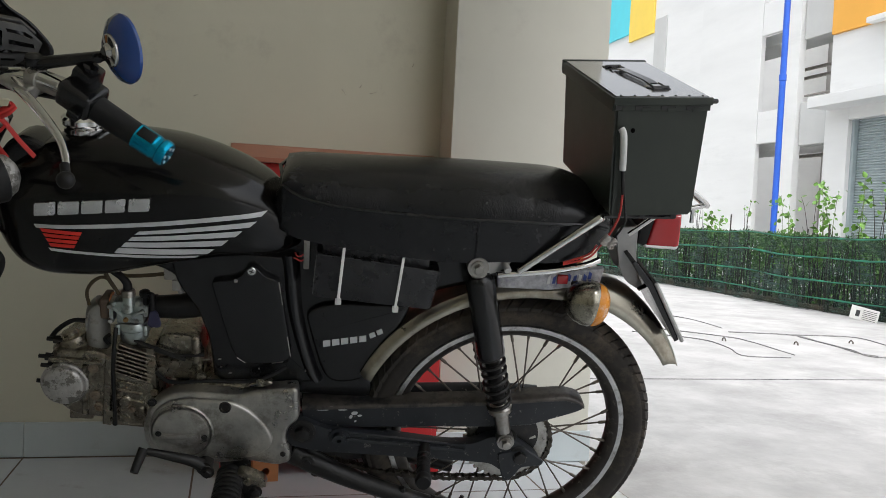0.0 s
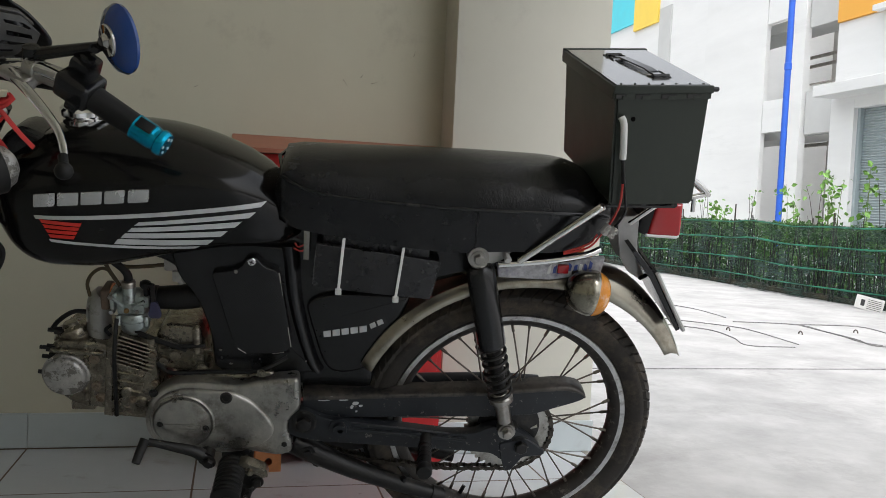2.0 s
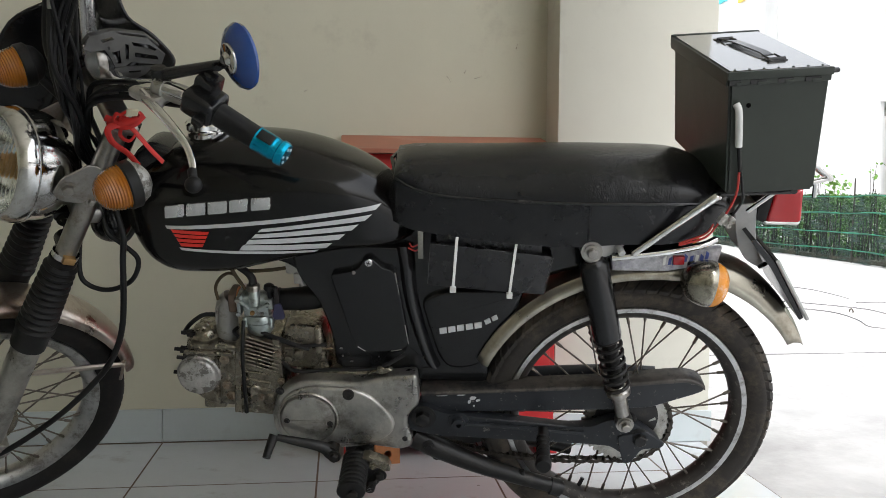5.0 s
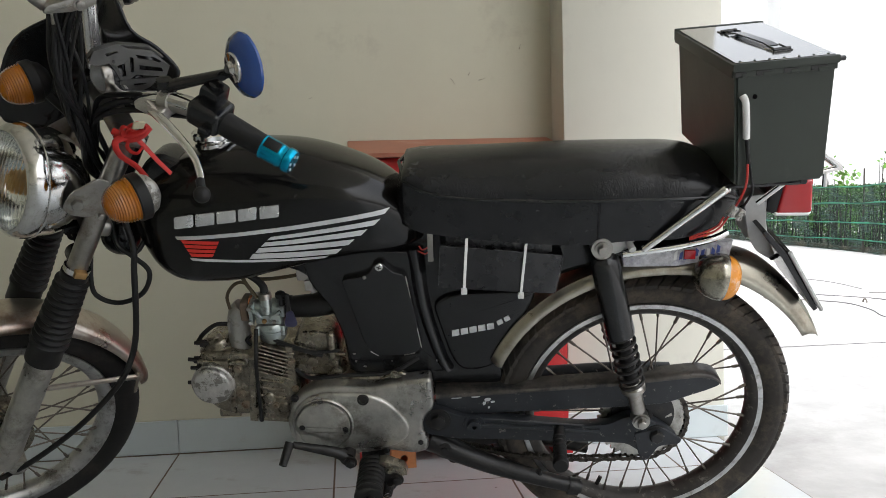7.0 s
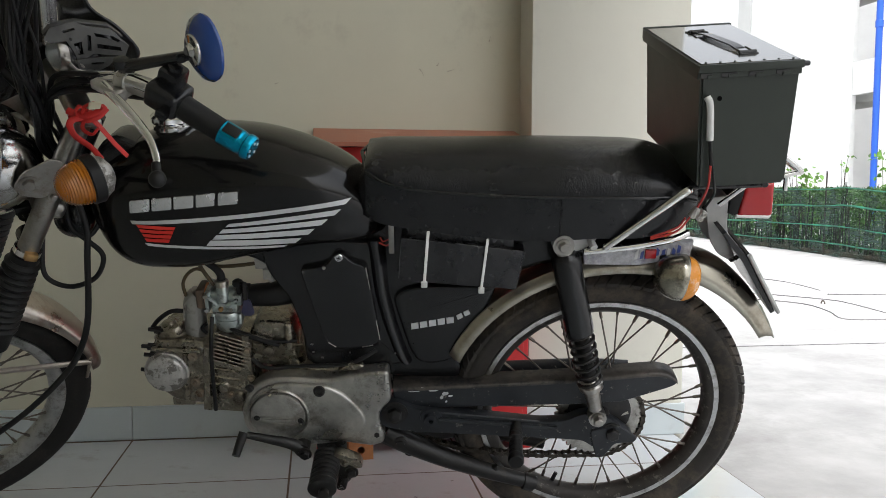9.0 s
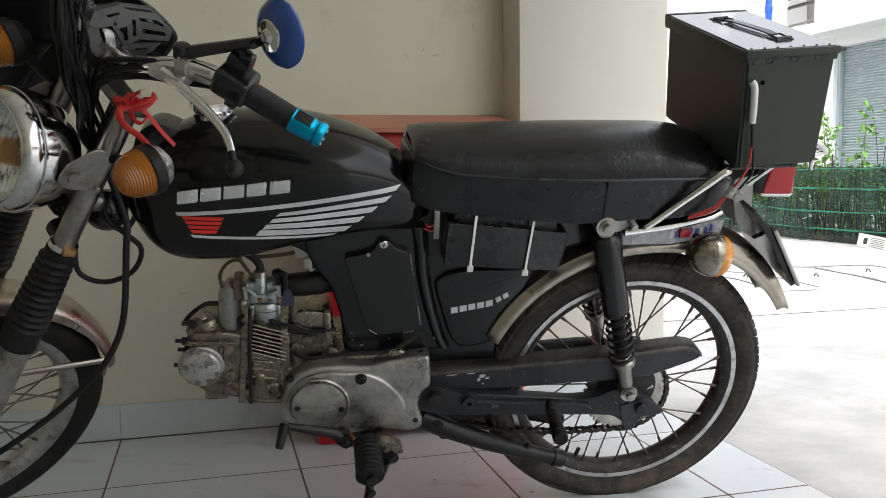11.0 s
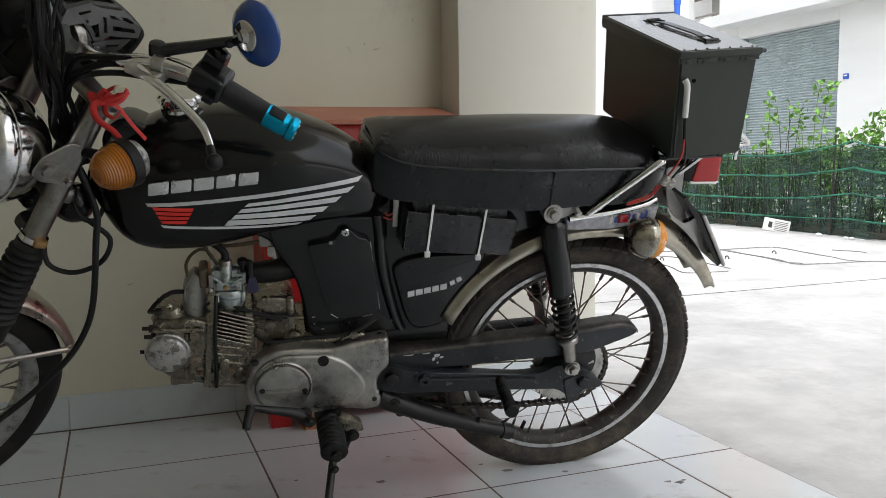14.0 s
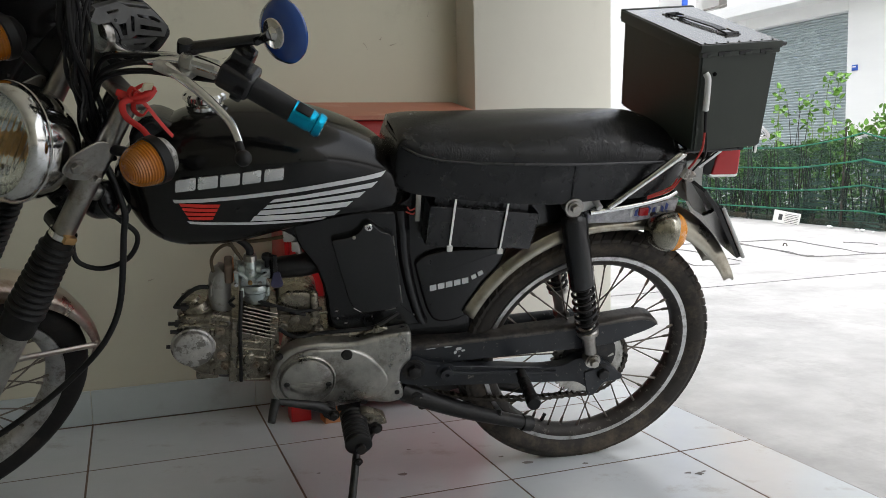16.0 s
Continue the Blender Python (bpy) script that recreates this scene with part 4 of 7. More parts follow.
SEAM = [(-0.438, 0.740), (-0.428, 0.733), (-0.412, 0.723), (-0.388, 0.7135), (-0.344, 0.7065), (-0.283, 0.703), (-0.20, 0.700), (-0.123, 0.699), (-0.05, 0.700), (0.02, 0.700), (0.062, 0.699), (0.105, 0.682)]


def seat_half(x, z):
    lo, hi, w = interp(SLOW, x), interp(STOP, x), interp(SHALF, x)
    sz = min(interp(SEAM, x), hi - 0.012)
    if z < sz:
        return w * (0.925 + 0.02 * (z - lo) / max(0.001, sz - lo))
    q = (z - sz) / (hi - sz)
    return w * max(0.0, 1 - q ** 2.3) ** (1 / 2.1)


rows = []
for i in range(45):
    x = -0.438 + 0.543 * i / 44
    lo, hi = interp(SLOW, x), interp(STOP, x)
    sz = min(interp(SEAM, x), hi - 0.012)
    levels = [lo + (sz - lo) * t for t in (0.0, 0.1, 0.35, 0.6, 0.8, 0.92, 0.985)] + [sz + (hi - sz) * t for t in (0.02, 0.12, 0.3, 0.5, 0.68, 0.82, 0.91, 0.96, 0.985, 0.997)]
    half = [(seat_half(x, z), z) for z in levels]
    ring = [(x, -y, z) for y, z in half] + [(x, 0, hi)] + [(x, y, z) for y, z in half[::-1]] + [(x, 0, lo)]
    ring = [(px + 0.002 * noise.noise((px * 14, py * 12, pz * 20)), py * (1 + 0.02 * noise.noise((px * 10, py * 8, pz * 25))), pz) for px, py, pz in ring]
    rows.append(ring)
seat = part("seat", grid(bmesh.new(), rows, True, True), M_SEAT, bike, "black vinyl dual seat with piping and creases", 70)
b = bmesh.new()
for s in (-1, 1):
    tube(b, [(x, s * (seat_half(x, interp(SEAM, x) + 0.001) + 0.0004), interp(SEAM, x)) for x in [-0.4355 + 0.0125 * q for q in range(43)]], 0.0031, 8, False)
tube(b, [(-0.121, -seat_half(-0.121, z) - 0.0002, z) for z in (0.700, 0.675, 0.650, 0.628)], 0.0017, 6)
part("piping", b, M_SATIN, seat, "raised seam piping")

# rear rack, tail lamp and plate
b = bmesh.new()
for s in (-1, 1):
    tube(b, [(-0.080, s * 0.090, 0.602), (0.004, s * 0.090, 0.613), (0.060, s * 0.088, 0.624), (0.086, s * 0.080, 0.632)], 0.0058, 10)
    tube(b, [(-0.048, s * 0.096, 0.613), (0.054, -0.116 if s < 0 else 0.080, 0.708), (0.070, -0.112 if s < 0 else 0.080, 0.716)], 0.0062, 10)
    tube(b, [(0.135, s * 0.060, 0.672), (0.175, s * 0.066, 0.710)], 0.004, 8, False)
tube(b, [(0.19, -0.088, 0.772), (0.215, -0.088, 0.762), (0.245, -0.085, 0.740), (0.250, -0.06, 0.732), (0.250, 0.06, 0.732), (0.245, 0.085, 0.740), (0.215, 0.088, 0.762), (0.19, 0.088, 0.772)], 0.0042, 10)
tube(b, [(0.19, -0.080, 0.726), (0.22, -0.082, 0.730), (0.246, -0.080, 0.736)], 0.0045, 10)
tube(b, [(0.226, -0.082, 0.730), (0.228, -0.082, 0.706)], 0.0038, 8, False)
rack = part("rear_rack", b, M_CHROME, bike, "chrome tube luggage rack")
for p, q in [((x, -0.096, 0.720), (x, 0.096, 0.720)) for x in (0.09, 0.14, 0.19)] + [((0.070, y * 1.3, 0.714), (0.20, y, 0.711)) for y in (-0.070, 0.070)]:
    part("rack_bar", tube(bmesh.new(), [p, q], 0.0052, 8, False), M_SATIN, rack, "dark bar under the box")
b = bmesh.new()
plate(b, [(-0.118, 0.604), (-0.112, 0.628), (-0.098, 0.633), (-0.062, 0.634), (-0.058, 0.624), (-0.072, 0.608), (-0.090, 0.600)], -0.084, -0.076, 0.001, 1, round_r=0.006)
tube(b, [(-0.070, -0.084, 0.621), (-0.066, -0.100, 0.614)], 0.006, 10, False)
part("shock_bracket", b, M_GREYSHEET, bike, "pale worn steel bracket above the shock absorber")
b = plate(bmesh.new(), [(-0.078, 0.592), (0.046, 0.610), (0.100, 0.614), (0.096, 0.586), (0.012, 0.571), (-0.074, 0.572)], -0.074, -0.060, 0.002, 1)
sticker = part("sticker_plate", b, surf("patterned_sticker", (0.45, 0.45, 0.47), 0.4, var=0.4, scale=90, dirt=(0.24, 0.22, 0.32), dirt_amount=0.45, dirt_scale=60), bike, "worn patterned sticker on a bracket")
rng = random.Random(17)
M_STICKBLUE = surf("faded_blue_print", (0.06, 0.09, 0.30), 0.45, var=0.3, scale=60)
for k in range(9):
    x = 0.006 + 0.0085 * k + rng.uniform(-0.001, 0.001)
    z = 0.578 + 0.15 * (x - 0.006) + rng.uniform(0, 0.006)
    b = plate(bmesh.new(), [(x, z), (x + 0.005, z + 0.001), (x + 0.006, z + rng.uniform(0.010, 0.018)), (x + 0.001, z + rng.uniform(0.010, 0.016))], -0.0752, -0.0738)
    part("print_patch", b, M_STICKBLUE if k % 3 else M_WHITE, sticker, "", 0)
b = bmesh.new()
span(b, (0.022, -0.0800, 0.586), (0.040, -0.0735, 0.601), 0.0015)
part("reflector", b, M_REDLENS, bike)
b = plate(bmesh.new(), [(0.186, 0.690), (0.231, 0.694), (0.236, 0.640), (0.230, 0.635), (0.178, 0.636)], -0.040, 0.040, 0.006, 3)
lamp = part("tail_lamp", b, M_REDLENS, bike, "red tail lamp on a black rubber base")
lamp.location = (-0.002, 0, 0.008)
b = plate(bmesh.new(), [(0.165, 0.686), (0.187, 0.690), (0.180, 0.634), (0.162, 0.640)], -0.038, 0.038, 0.005, 2)
part("lamp_base", b, M_RUBBER, lamp)
b = plate(bmesh.new(), [(0.176, 0.634), (0.230, 0.633), (0.234, 0.638), (0.176, 0.639)], -0.042, 0.042, 0.002, 1)
part("lamp_rim", b, M_WHITE, lamp)
b = bmesh.new()
for y0, y1 in ((-0.036, -0.033), (0.033, 0.036)):
    plate(b, [(0.122, 0.674), (0.158, 0.678), (0.160, 0.650), (0.168, 0.596), (0.187, 0.566), (0.182, 0.560), (0.154, 0.576), (0.138, 0.600), (0.130, 0.630)], y0, y1, 0.001, 1, round_r=0.008)
plate(b, [(0.154, 0.676), (0.159, 0.676), (0.163, 0.630), (0.170, 0.596), (0.188, 0.566), (0.184, 0.563), (0.164, 0.596)], -0.036, 0.036, 0.001, 1)
part("lamp_bracket", b, M_GREYSHEET, bike, "grey steel tail lamp bracket")
b = bmesh.new()
plate(b, [(0.140, 0.632), (0.146, 0.635), (0.186, 0.592), (0.247, 0.493), (0.241, 0.489), (0.178, 0.585)], -0.085, 0.085, 0.001, 1)
tube(b, [(0.178, -0.04, 0.566), (0.178, -0.060, 0.580)], 0.004, 8, False)
plate_ob = part("plate_holder", b, M_SATIN, bike, "black number plate holder")
b = plate(bmesh.new(), [(0.186, 0.595), (0.190, 0.597), (0.252, 0.496), (0.248, 0.493)], -0.087, 0.087)
plate_face = part("number_plate", b, M_SATIN, plate_ob, "number plate seen from behind")
b = tube(bmesh.new(), [(0.187, -0.0885, 0.598), (0.220, -0.0885, 0.5445), (0.2515, -0.0885, 0.4935)], 0.0036, 8, False)
tube(b, [(0.2515, -0.0885, 0.4935), (0.2515, 0.0885, 0.4935)], 0.0030, 8, False)
part("plate_rim", b, M_GREYSHEET, plate_face, "pale worn plate rim")


def indicator(place, axis, lens_mat, stalk_to, turn=Matrix(), shell=M_CHROME, name="rear_indicator", label="", reach=0.032):
    m, _ = align(place, Vector(place) + Vector(axis))
    m = turn @ m
    b = bmesh.new()
    if shell is M_STAINED:
        m = m @ Matrix.Scale(1.13, 4)
    lathe(b, [(0, -0.026), (0.014, -0.024), (0.026, -0.016), (0.032, -0.004), (0.034, 0.006), (0.032, 0.009), (0, 0.009)] if shell is not M_STAINED else [(0, -0.032), (0.012, -0.030), (0.023, -0.023), (0.030, -0.012), (0.0335, 0.000), (0.0342, 0.010), (0.0330, 0.0125), (0, 0.0125)], 36, m)
    body = part(name, b, shell, bike, label)
    b = bmesh.new()
    pr = [(0.0325, 0.008)]
    n = 2 * max(6, int(reach / 0.0027))
    for k in range(n):
        t = k / n
        up = (0.0007 if k % 2 else -0.0004) * (0.3 if lens_mat is M_AMBER2 else 1.0)
        pr.append((0.0325 * math.cos(t * math.pi / 2) ** 0.72 + up * math.cos(t * math.pi / 2), 0.012 + reach * math.sin(t * math.pi / 2) + up * math.sin(t * math.pi / 2)))
    pr.append((0, 0.012 + reach))
    lathe(b, pr, 32, m)
    part("lens", b, lens_mat, body, "amber ribbed lens")
    if shell is not M_STAINED:
        b = lathe(bmesh.new(), [(0.0335, -0.004), (0.0355, -0.002), (0.0355, 0.012), (0.0335, 0.014)], 30, m)
        part("gasket", b, M_RUBBER, body)
    b = bmesh.new()
    tube(b, [turn @ Vector(place), turn @ (Vector(place) * 0.5 + Vector(stalk_to) * 0.5), turn @ Vector(stalk_to)], 0.008, 10)
    part("stalk", b, M_RUBBER if shell is not M_CHROME else M_DULL, body)


for s in (-1, 1):
    indicator((0.070, s * 0.094, 0.5615), (1, s * 0.10, -0.16), M_AMBER2, (0.040, s * 0.05, 0.605), label="weathered amber indicator with a cracked lens", shell=M_STAINED, reach=0.022)

# engine
b = plate(bmesh.new(), [(-0.60, 0.360), (-0.56, 0.376), (-0.40, 0.372), (-0.385, 0.25), (-0.45, 0.222), (-0.56, 0.228), (-0.62, 0.262)], -0.058, 0.085, 0.010, 3)
plate(b, [(-0.630, 0.372), (-0.629, 0.417), (-0.623, 0.448), (-0.607, 0.457), (-0.572, 0.453), (-0.556, 0.445), (-0.551, 0.418), (-0.552, 0.366)], -0.045, 0.045, 0.008, 3, round_r=0.010)
lathe(b, [(0.0075, 0), (0.0075, 0.046), (0.0055, 0.049), (0, 0.049)], 16, Matrix.Translation((-0.562, -0.044, 0.405)))
for x, z in ((-0.618, 0.388), (-0.555, 0.378), (-0.598, 0.400)):
    lathe(b, [(0.010, 0), (0.009, 0.006), (0.006, 0.007), (0, 0.007)], 14, Matrix.Translation((x, -0.045, z)) @ SIDE)
tube(b, [(-0.622, -0.047, 0.412), (-0.538, -0.047, 0.412)], 0.003, 6, False)
engine = part("engine", b, M_ENGINE, bike, "oily cast alloy horizontal single-cylinder engine")
engine.location = (-0.005, 0, -0.007)
b = plate(bmesh.new(), [(-0.643, 0.270), (-0.645, 0.303), (-0.635, 0.334), (-0.616, 0.356), (-0.588, 0.369), (-0.554, 0.370), (-0.490, 0.366), (-0.455, 0.375), (-0.389, 0.383), (-0.385, 0.322), (-0.403, 0.305), (-0.408, 0.283), (-0.398, 0.250), (-0.399, 0.234), (-0.420, 0.226), (-0.474, 0.235), (-0.525, 0.228), (-0.565, 0.234), (-0.605, 0.244), (-0.633, 0.254)], -0.086, -0.050, 0.009, 3, round_r=0.010)
plate(b, [(-0.634, 0.262), (-0.636, 0.302), (-0.626, 0.332), (-0.606, 0.352), (-0.575, 0.362), (-0.500, 0.358), (-0.468, 0.342), (-0.440, 0.312), (-0.428, 0.288), (-0.434, 0.266), (-0.458, 0.248), (-0.500, 0.242), (-0.560, 0.243), (-0.612, 0.250)], -0.0925, -0.080, 0.0065, 4, round_r=0.014)
part("crankcase_cover", b, M_ALLOY, engine, "weathered alloy crankcase cover")
b = bmesh.new()
mm = Matrix.Translation((-0.580, -0.084, 0.299)) @ SIDE
lathe(b, [(0.0530, 0.004), (0.0525, 0.0105), (0.0505, 0.0125), (0.0488, 0.0115), (0.0480, 0.0095), (0.0472, 0.0115), (0.0462, 0.0150), (0.0435, 0.0165), (0.006, 0.0175), (0, 0.0175)], 56, mm)
span(b, (-0.6105, -0.1028, 0.2885), (-0.5475, -0.1005, 0.2995), 0.0022)
span(b, (-0.606, -0.1040, 0.2910), (-0.552, -0.1020, 0.2970), 0.0012)
part("flywheel_cap", b, M_ALLOY, engine, "round polished cap with a plain raised bar")
b = lathe(bmesh.new(), [(0, 0.0015), (0.006, 0.0015), (0.006, 0.004), (0.0095, 0.004), (0.0105, 0), (0.0, 0)], 18, Matrix.Translation((-0.508, -0.0925, 0.348)) @ SIDE)
part("plug", b, M_GREASE, engine, "dark recessed plug", 25)
for x, y, z, r in ((-0.5415, -0.100, 0.2925, 0.0036), (-0.6165, -0.100, 0.298, 0.0036), (-0.628, -0.083, 0.348, 0.0052), (-0.412, -0.083, 0.252, 0.0052), (-0.475, -0.083, 0.236, 0.0052), (-0.606, -0.083, 0.262, 0.0052)):
    b = bmesh.new()
    bolt(b, (x, y, z), r, r)
    part("cover_screw", b, M_GREASE, engine, "", 25)
b = bmesh.new()
part("clutch_cable", tube(bmesh.new(), [(-0.625, -0.06, 0.392), (-0.60, -0.07, 0.380), (-0.54, -0.072, 0.385), (-0.47, -0.072, 0.387), (-0.44, -0.07, 0.396), (-0.41, -0.06, 0.41)], 0.0036, 8), M_RUBBER, engine)
bolt(b, (-0.452, -0.078, 0.389), 0.005, 0.004)
plate(b, [(-0.478, 0.378), (-0.466, 0.386), (-0.440, 0.392), (-0.430, 0.387), (-0.445, 0.379)], -0.078, -0.064, 0.002, 1, round_r=0.004)
part("clutch_cable_bracket", b, M_ENGINE, engine)

# cylinder with cooling fins, head and caps
b = plate(bmesh.new(), [(-0.712, 0.388), (-0.690, 0.392), (-0.634, 0.374), (-0.640, 0.300), (-0.656, 0.284), (-0.716, 0.291)], -0.055, 0.055, 0.006, 2, round_r=0.006)
plate(b, [(-0.690, 0.430), (-0.632, 0.414), (-0.632, 0.370), (-0.690, 0.384)], -0.047, 0.050, 0.004, 2)
plate(b, [(-0.640, 0.436), (-0.628, 0.434), (-0.624, 0.290), (-0.644, 0.284)], -0.059, 0.058, 0.003, 2)
for x, z, r in ((-0.680, 0.330, 0.008), (-0.655, 0.312, 0.007), (-0.700, 0.308, 0.006)):
    lathe(b, [(r * 1.6, 0), (r * 1.3, 0.004), (r, 0.005), (0, 0.005)], 16, Matrix.Translation((x, -0.0545, z)) @ SIDE)
for q in range(3):
    tube(b, [(-0.705, -0.056, 0.372 - 0.016 * q), (-0.650, -0.056, 0.362 - 0.016 * q)], 0.0028, 6, False)
tube(b, [(-0.718, -0.045, 0.286), (-0.630, -0.045, 0.278)], 0.006, 8, False)
barrel = part("cylinder", b, M_ENGINE, engine)
for k in range(8):
    z = 0.4430 - 0.0074 * k
    b = plate(bmesh.new(), [(-0.684 - 0.0012 * k, z), (-0.626 - 0.0012 * k, z - 0.0200), (-0.626 - 0.0012 * k, z - 0.0234), (-0.684 - 0.0012 * k, z - 0.0034)], -0.061, 0.058, 0.0008, 1)
    part("cooling_fin", b, M_ENGINE, barrel)
for x, z in ((-0.632, 0.408), (-0.630, 0.352), (-0.634, 0.300), (-0.668, 0.318)):
    b = bmesh.new()
    bolt(b, (x, -0.0575, z), 0.0048, 0.007)
    part("cylinder_nut", b, M_RUSTBOLT, barrel, "", 25)
b = plate(bmesh.new(), [(-0.788, 0.424), (-0.735, 0.426), (-0.700, 0.416), (-0.712, 0.292), (-0.768, 0.300), (-0.800, 0.330), (-0.804, 0.390)], -0.052, 0.056, 0.010, 3, round_r=0.012)
plate(b, [(-0.706, 0.420), (-0.694, 0.418), (-0.704, 0.284), (-0.718, 0.286)], -0.060, 0.062, 0.002, 1)
plate(b, [(-0.690, 0.420), (-0.687, 0.420), (-0.699, 0.284), (-0.702, 0.284)], -0.058, 0.060, 0.001, 1)
plate(b, [(-0.796, 0.412), (-0.712, 0.408), (-0.712, 0.400), (-0.798, 0.404)], -0.059, 0.058, 0.002, 1)
plate(b, [(-0.745, 0.398), (-0.735, 0.398), (-0.742, 0.300), (-0.752, 0.302)], -0.057, 0.056, 0.003, 1)
span(b, (-0.775, -0.048, 0.288), (-0.735, 0.03, 0.304), 0.004)
head = part("cylinder_head", b, M_ENGINE, engine)
b = bmesh.new()
mm = Matrix.Translation((-0.775, -0.050, 0.363)) @ SIDE
lathe(b, [(0.0385, 0), (0.0385, 0.007), (0.0355, 0.009), (0.035, 0.013), (0.033, 0.0175), (0.030, 0.0195), (0.010, 0.0205), (0, 0.0205)], 44, mm)
part("camshaft_cap", b, M_FLAKED, head, "round pitted alloy cap")
b = bmesh.new()
lathe(b, [(0.034, 0), (0.034, 0.010), (0.028, 0.016), (0.026, 0.022), (0.015, 0.025), (0.012, 0.030), (0, 0.031)], 26, Matrix.Translation((-0.766, -0.015, 0.412)) @ Matrix.Rotation(radians(-16), 4, "Y"))
part("valve_cap", b, M_ENGINE, head)
for x, z, y in ((-0.778, 0.436, -0.04), (-0.790, 0.409, -0.05), (-0.788, 0.392, -0.05), (-0.797, 0.362, -0.05)):
    b = bmesh.new()
    m, _ = align((x, y, z), (x - 0.05, y, z + 0.004))
    lathe(b, [(0.0035, 0), (0.0035, 0.024), (0, 0.024)], 10, m)
    lathe(b, [(0.0075, 0.004), (0.0075, 0.013), (0.0, 0.013)], 6, m)
    part("head_stud", b, M_GREASE, head, "", 25)
for x, z in ((-0.728, 0.392), (-0.722, 0.318), (-0.728, 0.340)):
    b = bmesh.new()
    lathe(b, [(0.0085, 0), (0.0085, 0.003), (0.0045, 0.004), (0.0045, 0.008), (0, 0.008)], 12, Matrix.Translation((x, -0.0525, z)) @ SIDE)
    part("head_bolt", b, M_RUSTBOLT, head, "", 25)

# intake, carburettor and hoses
M_FUELHOSE = surf("aged_fuel_hose", (0.060, 0.042, 0.016), 0.4, var=0.3, scale=40)
M_INSULATOR = surf("brown_insulator", (0.12, 0.085, 0.060), 0.6, var=0.3, scale=60, bump=0.3)
b = tube(bmesh.new(), [(-0.728, -0.020, 0.385), (-0.7255, -0.020, 0.430), (-0.7250, -0.020, 0.462), (-0.7220, -0.020, 0.484), (-0.712, -0.020, 0.495)], (0.0198, 0.0188), 24)
span(b, (-0.754, -0.047, 0.400), (-0.698, 0.012, 0.411), 0.003)
bolt(b, (-0.713, -0.047, 0.4055), 0.0055, 0.006)
intake = part("intake_pipe", b, M_CASTALU, engine, "dull cast intake elbow")
b = tube(bmesh.new(), [(-0.7395, -0.034, 0.452), (-0.7390, -0.0345, 0.470), (-0.733, -0.0345, 0.486), (-0.722, -0.034, 0.497)], 0.0022, 6)
part("cast_rib", b, M_CASTALU, intake)
b = span(bmesh.new(), (-0.7150, -0.042, 0.4775), (-0.7005, 0.002, 0.5130), 0.005, 3)
part("insulator", b, M_INSULATOR, engine, "brown insulating block behind the carburettor")
b = lathe(bmesh.new(), [(0.0, 0), (0.0212, 0), (0.0212, 0.0018), (0, 0.0018)], 24, align((-0.7003, -0.021, 0.4955), (-0.69, -0.021, 0.4955))[0])
part("gasket", b, M_TERRA, engine, "thin orange gasket")
b = tube(bmesh.new(), [(-0.699, -0.021, 0.495), (-0.640, -0.021, 0.494)], 0.0168, 22, False)
span(b, (-0.6985, -0.050, 0.476), (-0.691, 0.008, 0.512), 0.003, 2)
span(b, (-0.688, -0.048, 0.4745), (-0.644, -0.004, 0.492), 0.004, 2)
span(b, (-0.652, -0.045, 0.486), (-0.637, -0.002, 0.506), 0.003, 2)
lathe(b, [(0.0125, 0), (0.0102, 0.004), (0.0100, 0.030), (0.0092, 0.031)], 24, Matrix.Translation((-0.670, -0.034, 0.490)))
tube(b, [(-0.694, -0.050, 0.505), (-0.684, -0.050, 0.498), (-0.678, -0.048, 0.489)], 0.0030, 8)
tube(b, [(-0.662, -0.048, 0.487), (-0.652, -0.050, 0.495), (-0.643, -0.048, 0.498)], 0.0032, 8)
carb = part("carburettor", b, M_CARB, engine, "bluish zinc carburettor with float bowl")
prof = [(0.0098, 0)]
for k in range(5):
    prof += [(0.0118, 0.0005 + 0.0018 * k), (0.0112, 0.0014 + 0.0018 * k)]
prof += [(0.0105, 0.0105), (0.0062, 0.0125), (0.0055, 0.016), (0, 0.016)]
part("slide_cap", lathe(bmesh.new(), prof, 26, Matrix.Translation((-0.670, -0.034, 0.519))), M_DULL, carb, "knurled steel slide cap")
b = tube(bmesh.new(), [(-0.670, -0.034, 0.531), (-0.671, -0.034, 0.541), (-0.679, -0.032, 0.551), (-0.692, -0.030, 0.560), (-0.706, -0.028, 0.570)], (0.0072, 0.0052), 12)
part("cable_boot", b, M_RUBBER, carb, "black rubber cable boot")
b = lathe(bmesh.new(), [(0.0, 0.0), (0.010, 0.0005), (0.0185, 0.004), (0.0228, 0.010), (0.0238, 0.018), (0.0238, 0.024), (0.0262, 0.0245), (0.0262, 0.0290), (0.0246, 0.0292), (0.0246, 0.0306), (0.0262, 0.0308), (0.0262, 0.0360), (0.0225, 0.0420), (0, 0.0425)], 34, Matrix.Translation((-0.6645, -0.030, 0.432)))
lathe(b, [(0.0048, -0.006), (0.0048, 0), (0, 0)], 6, Matrix.Translation((-0.6645, -0.030, 0.432)))
part("float_bowl", b, M_CARB, carb, "rounded zinc float bowl")
for dx, dy in ((-0.6865, -0.046), (-0.6425, -0.046)):
    b = lathe(bmesh.new(), [(0.0042, 0), (0.0042, 0.015), (0.003, 0.017), (0, 0.017)], 10, Matrix.Translation((dx, dy, 0.4545)))
    part("bowl_screw", b, M_CARB, carb)
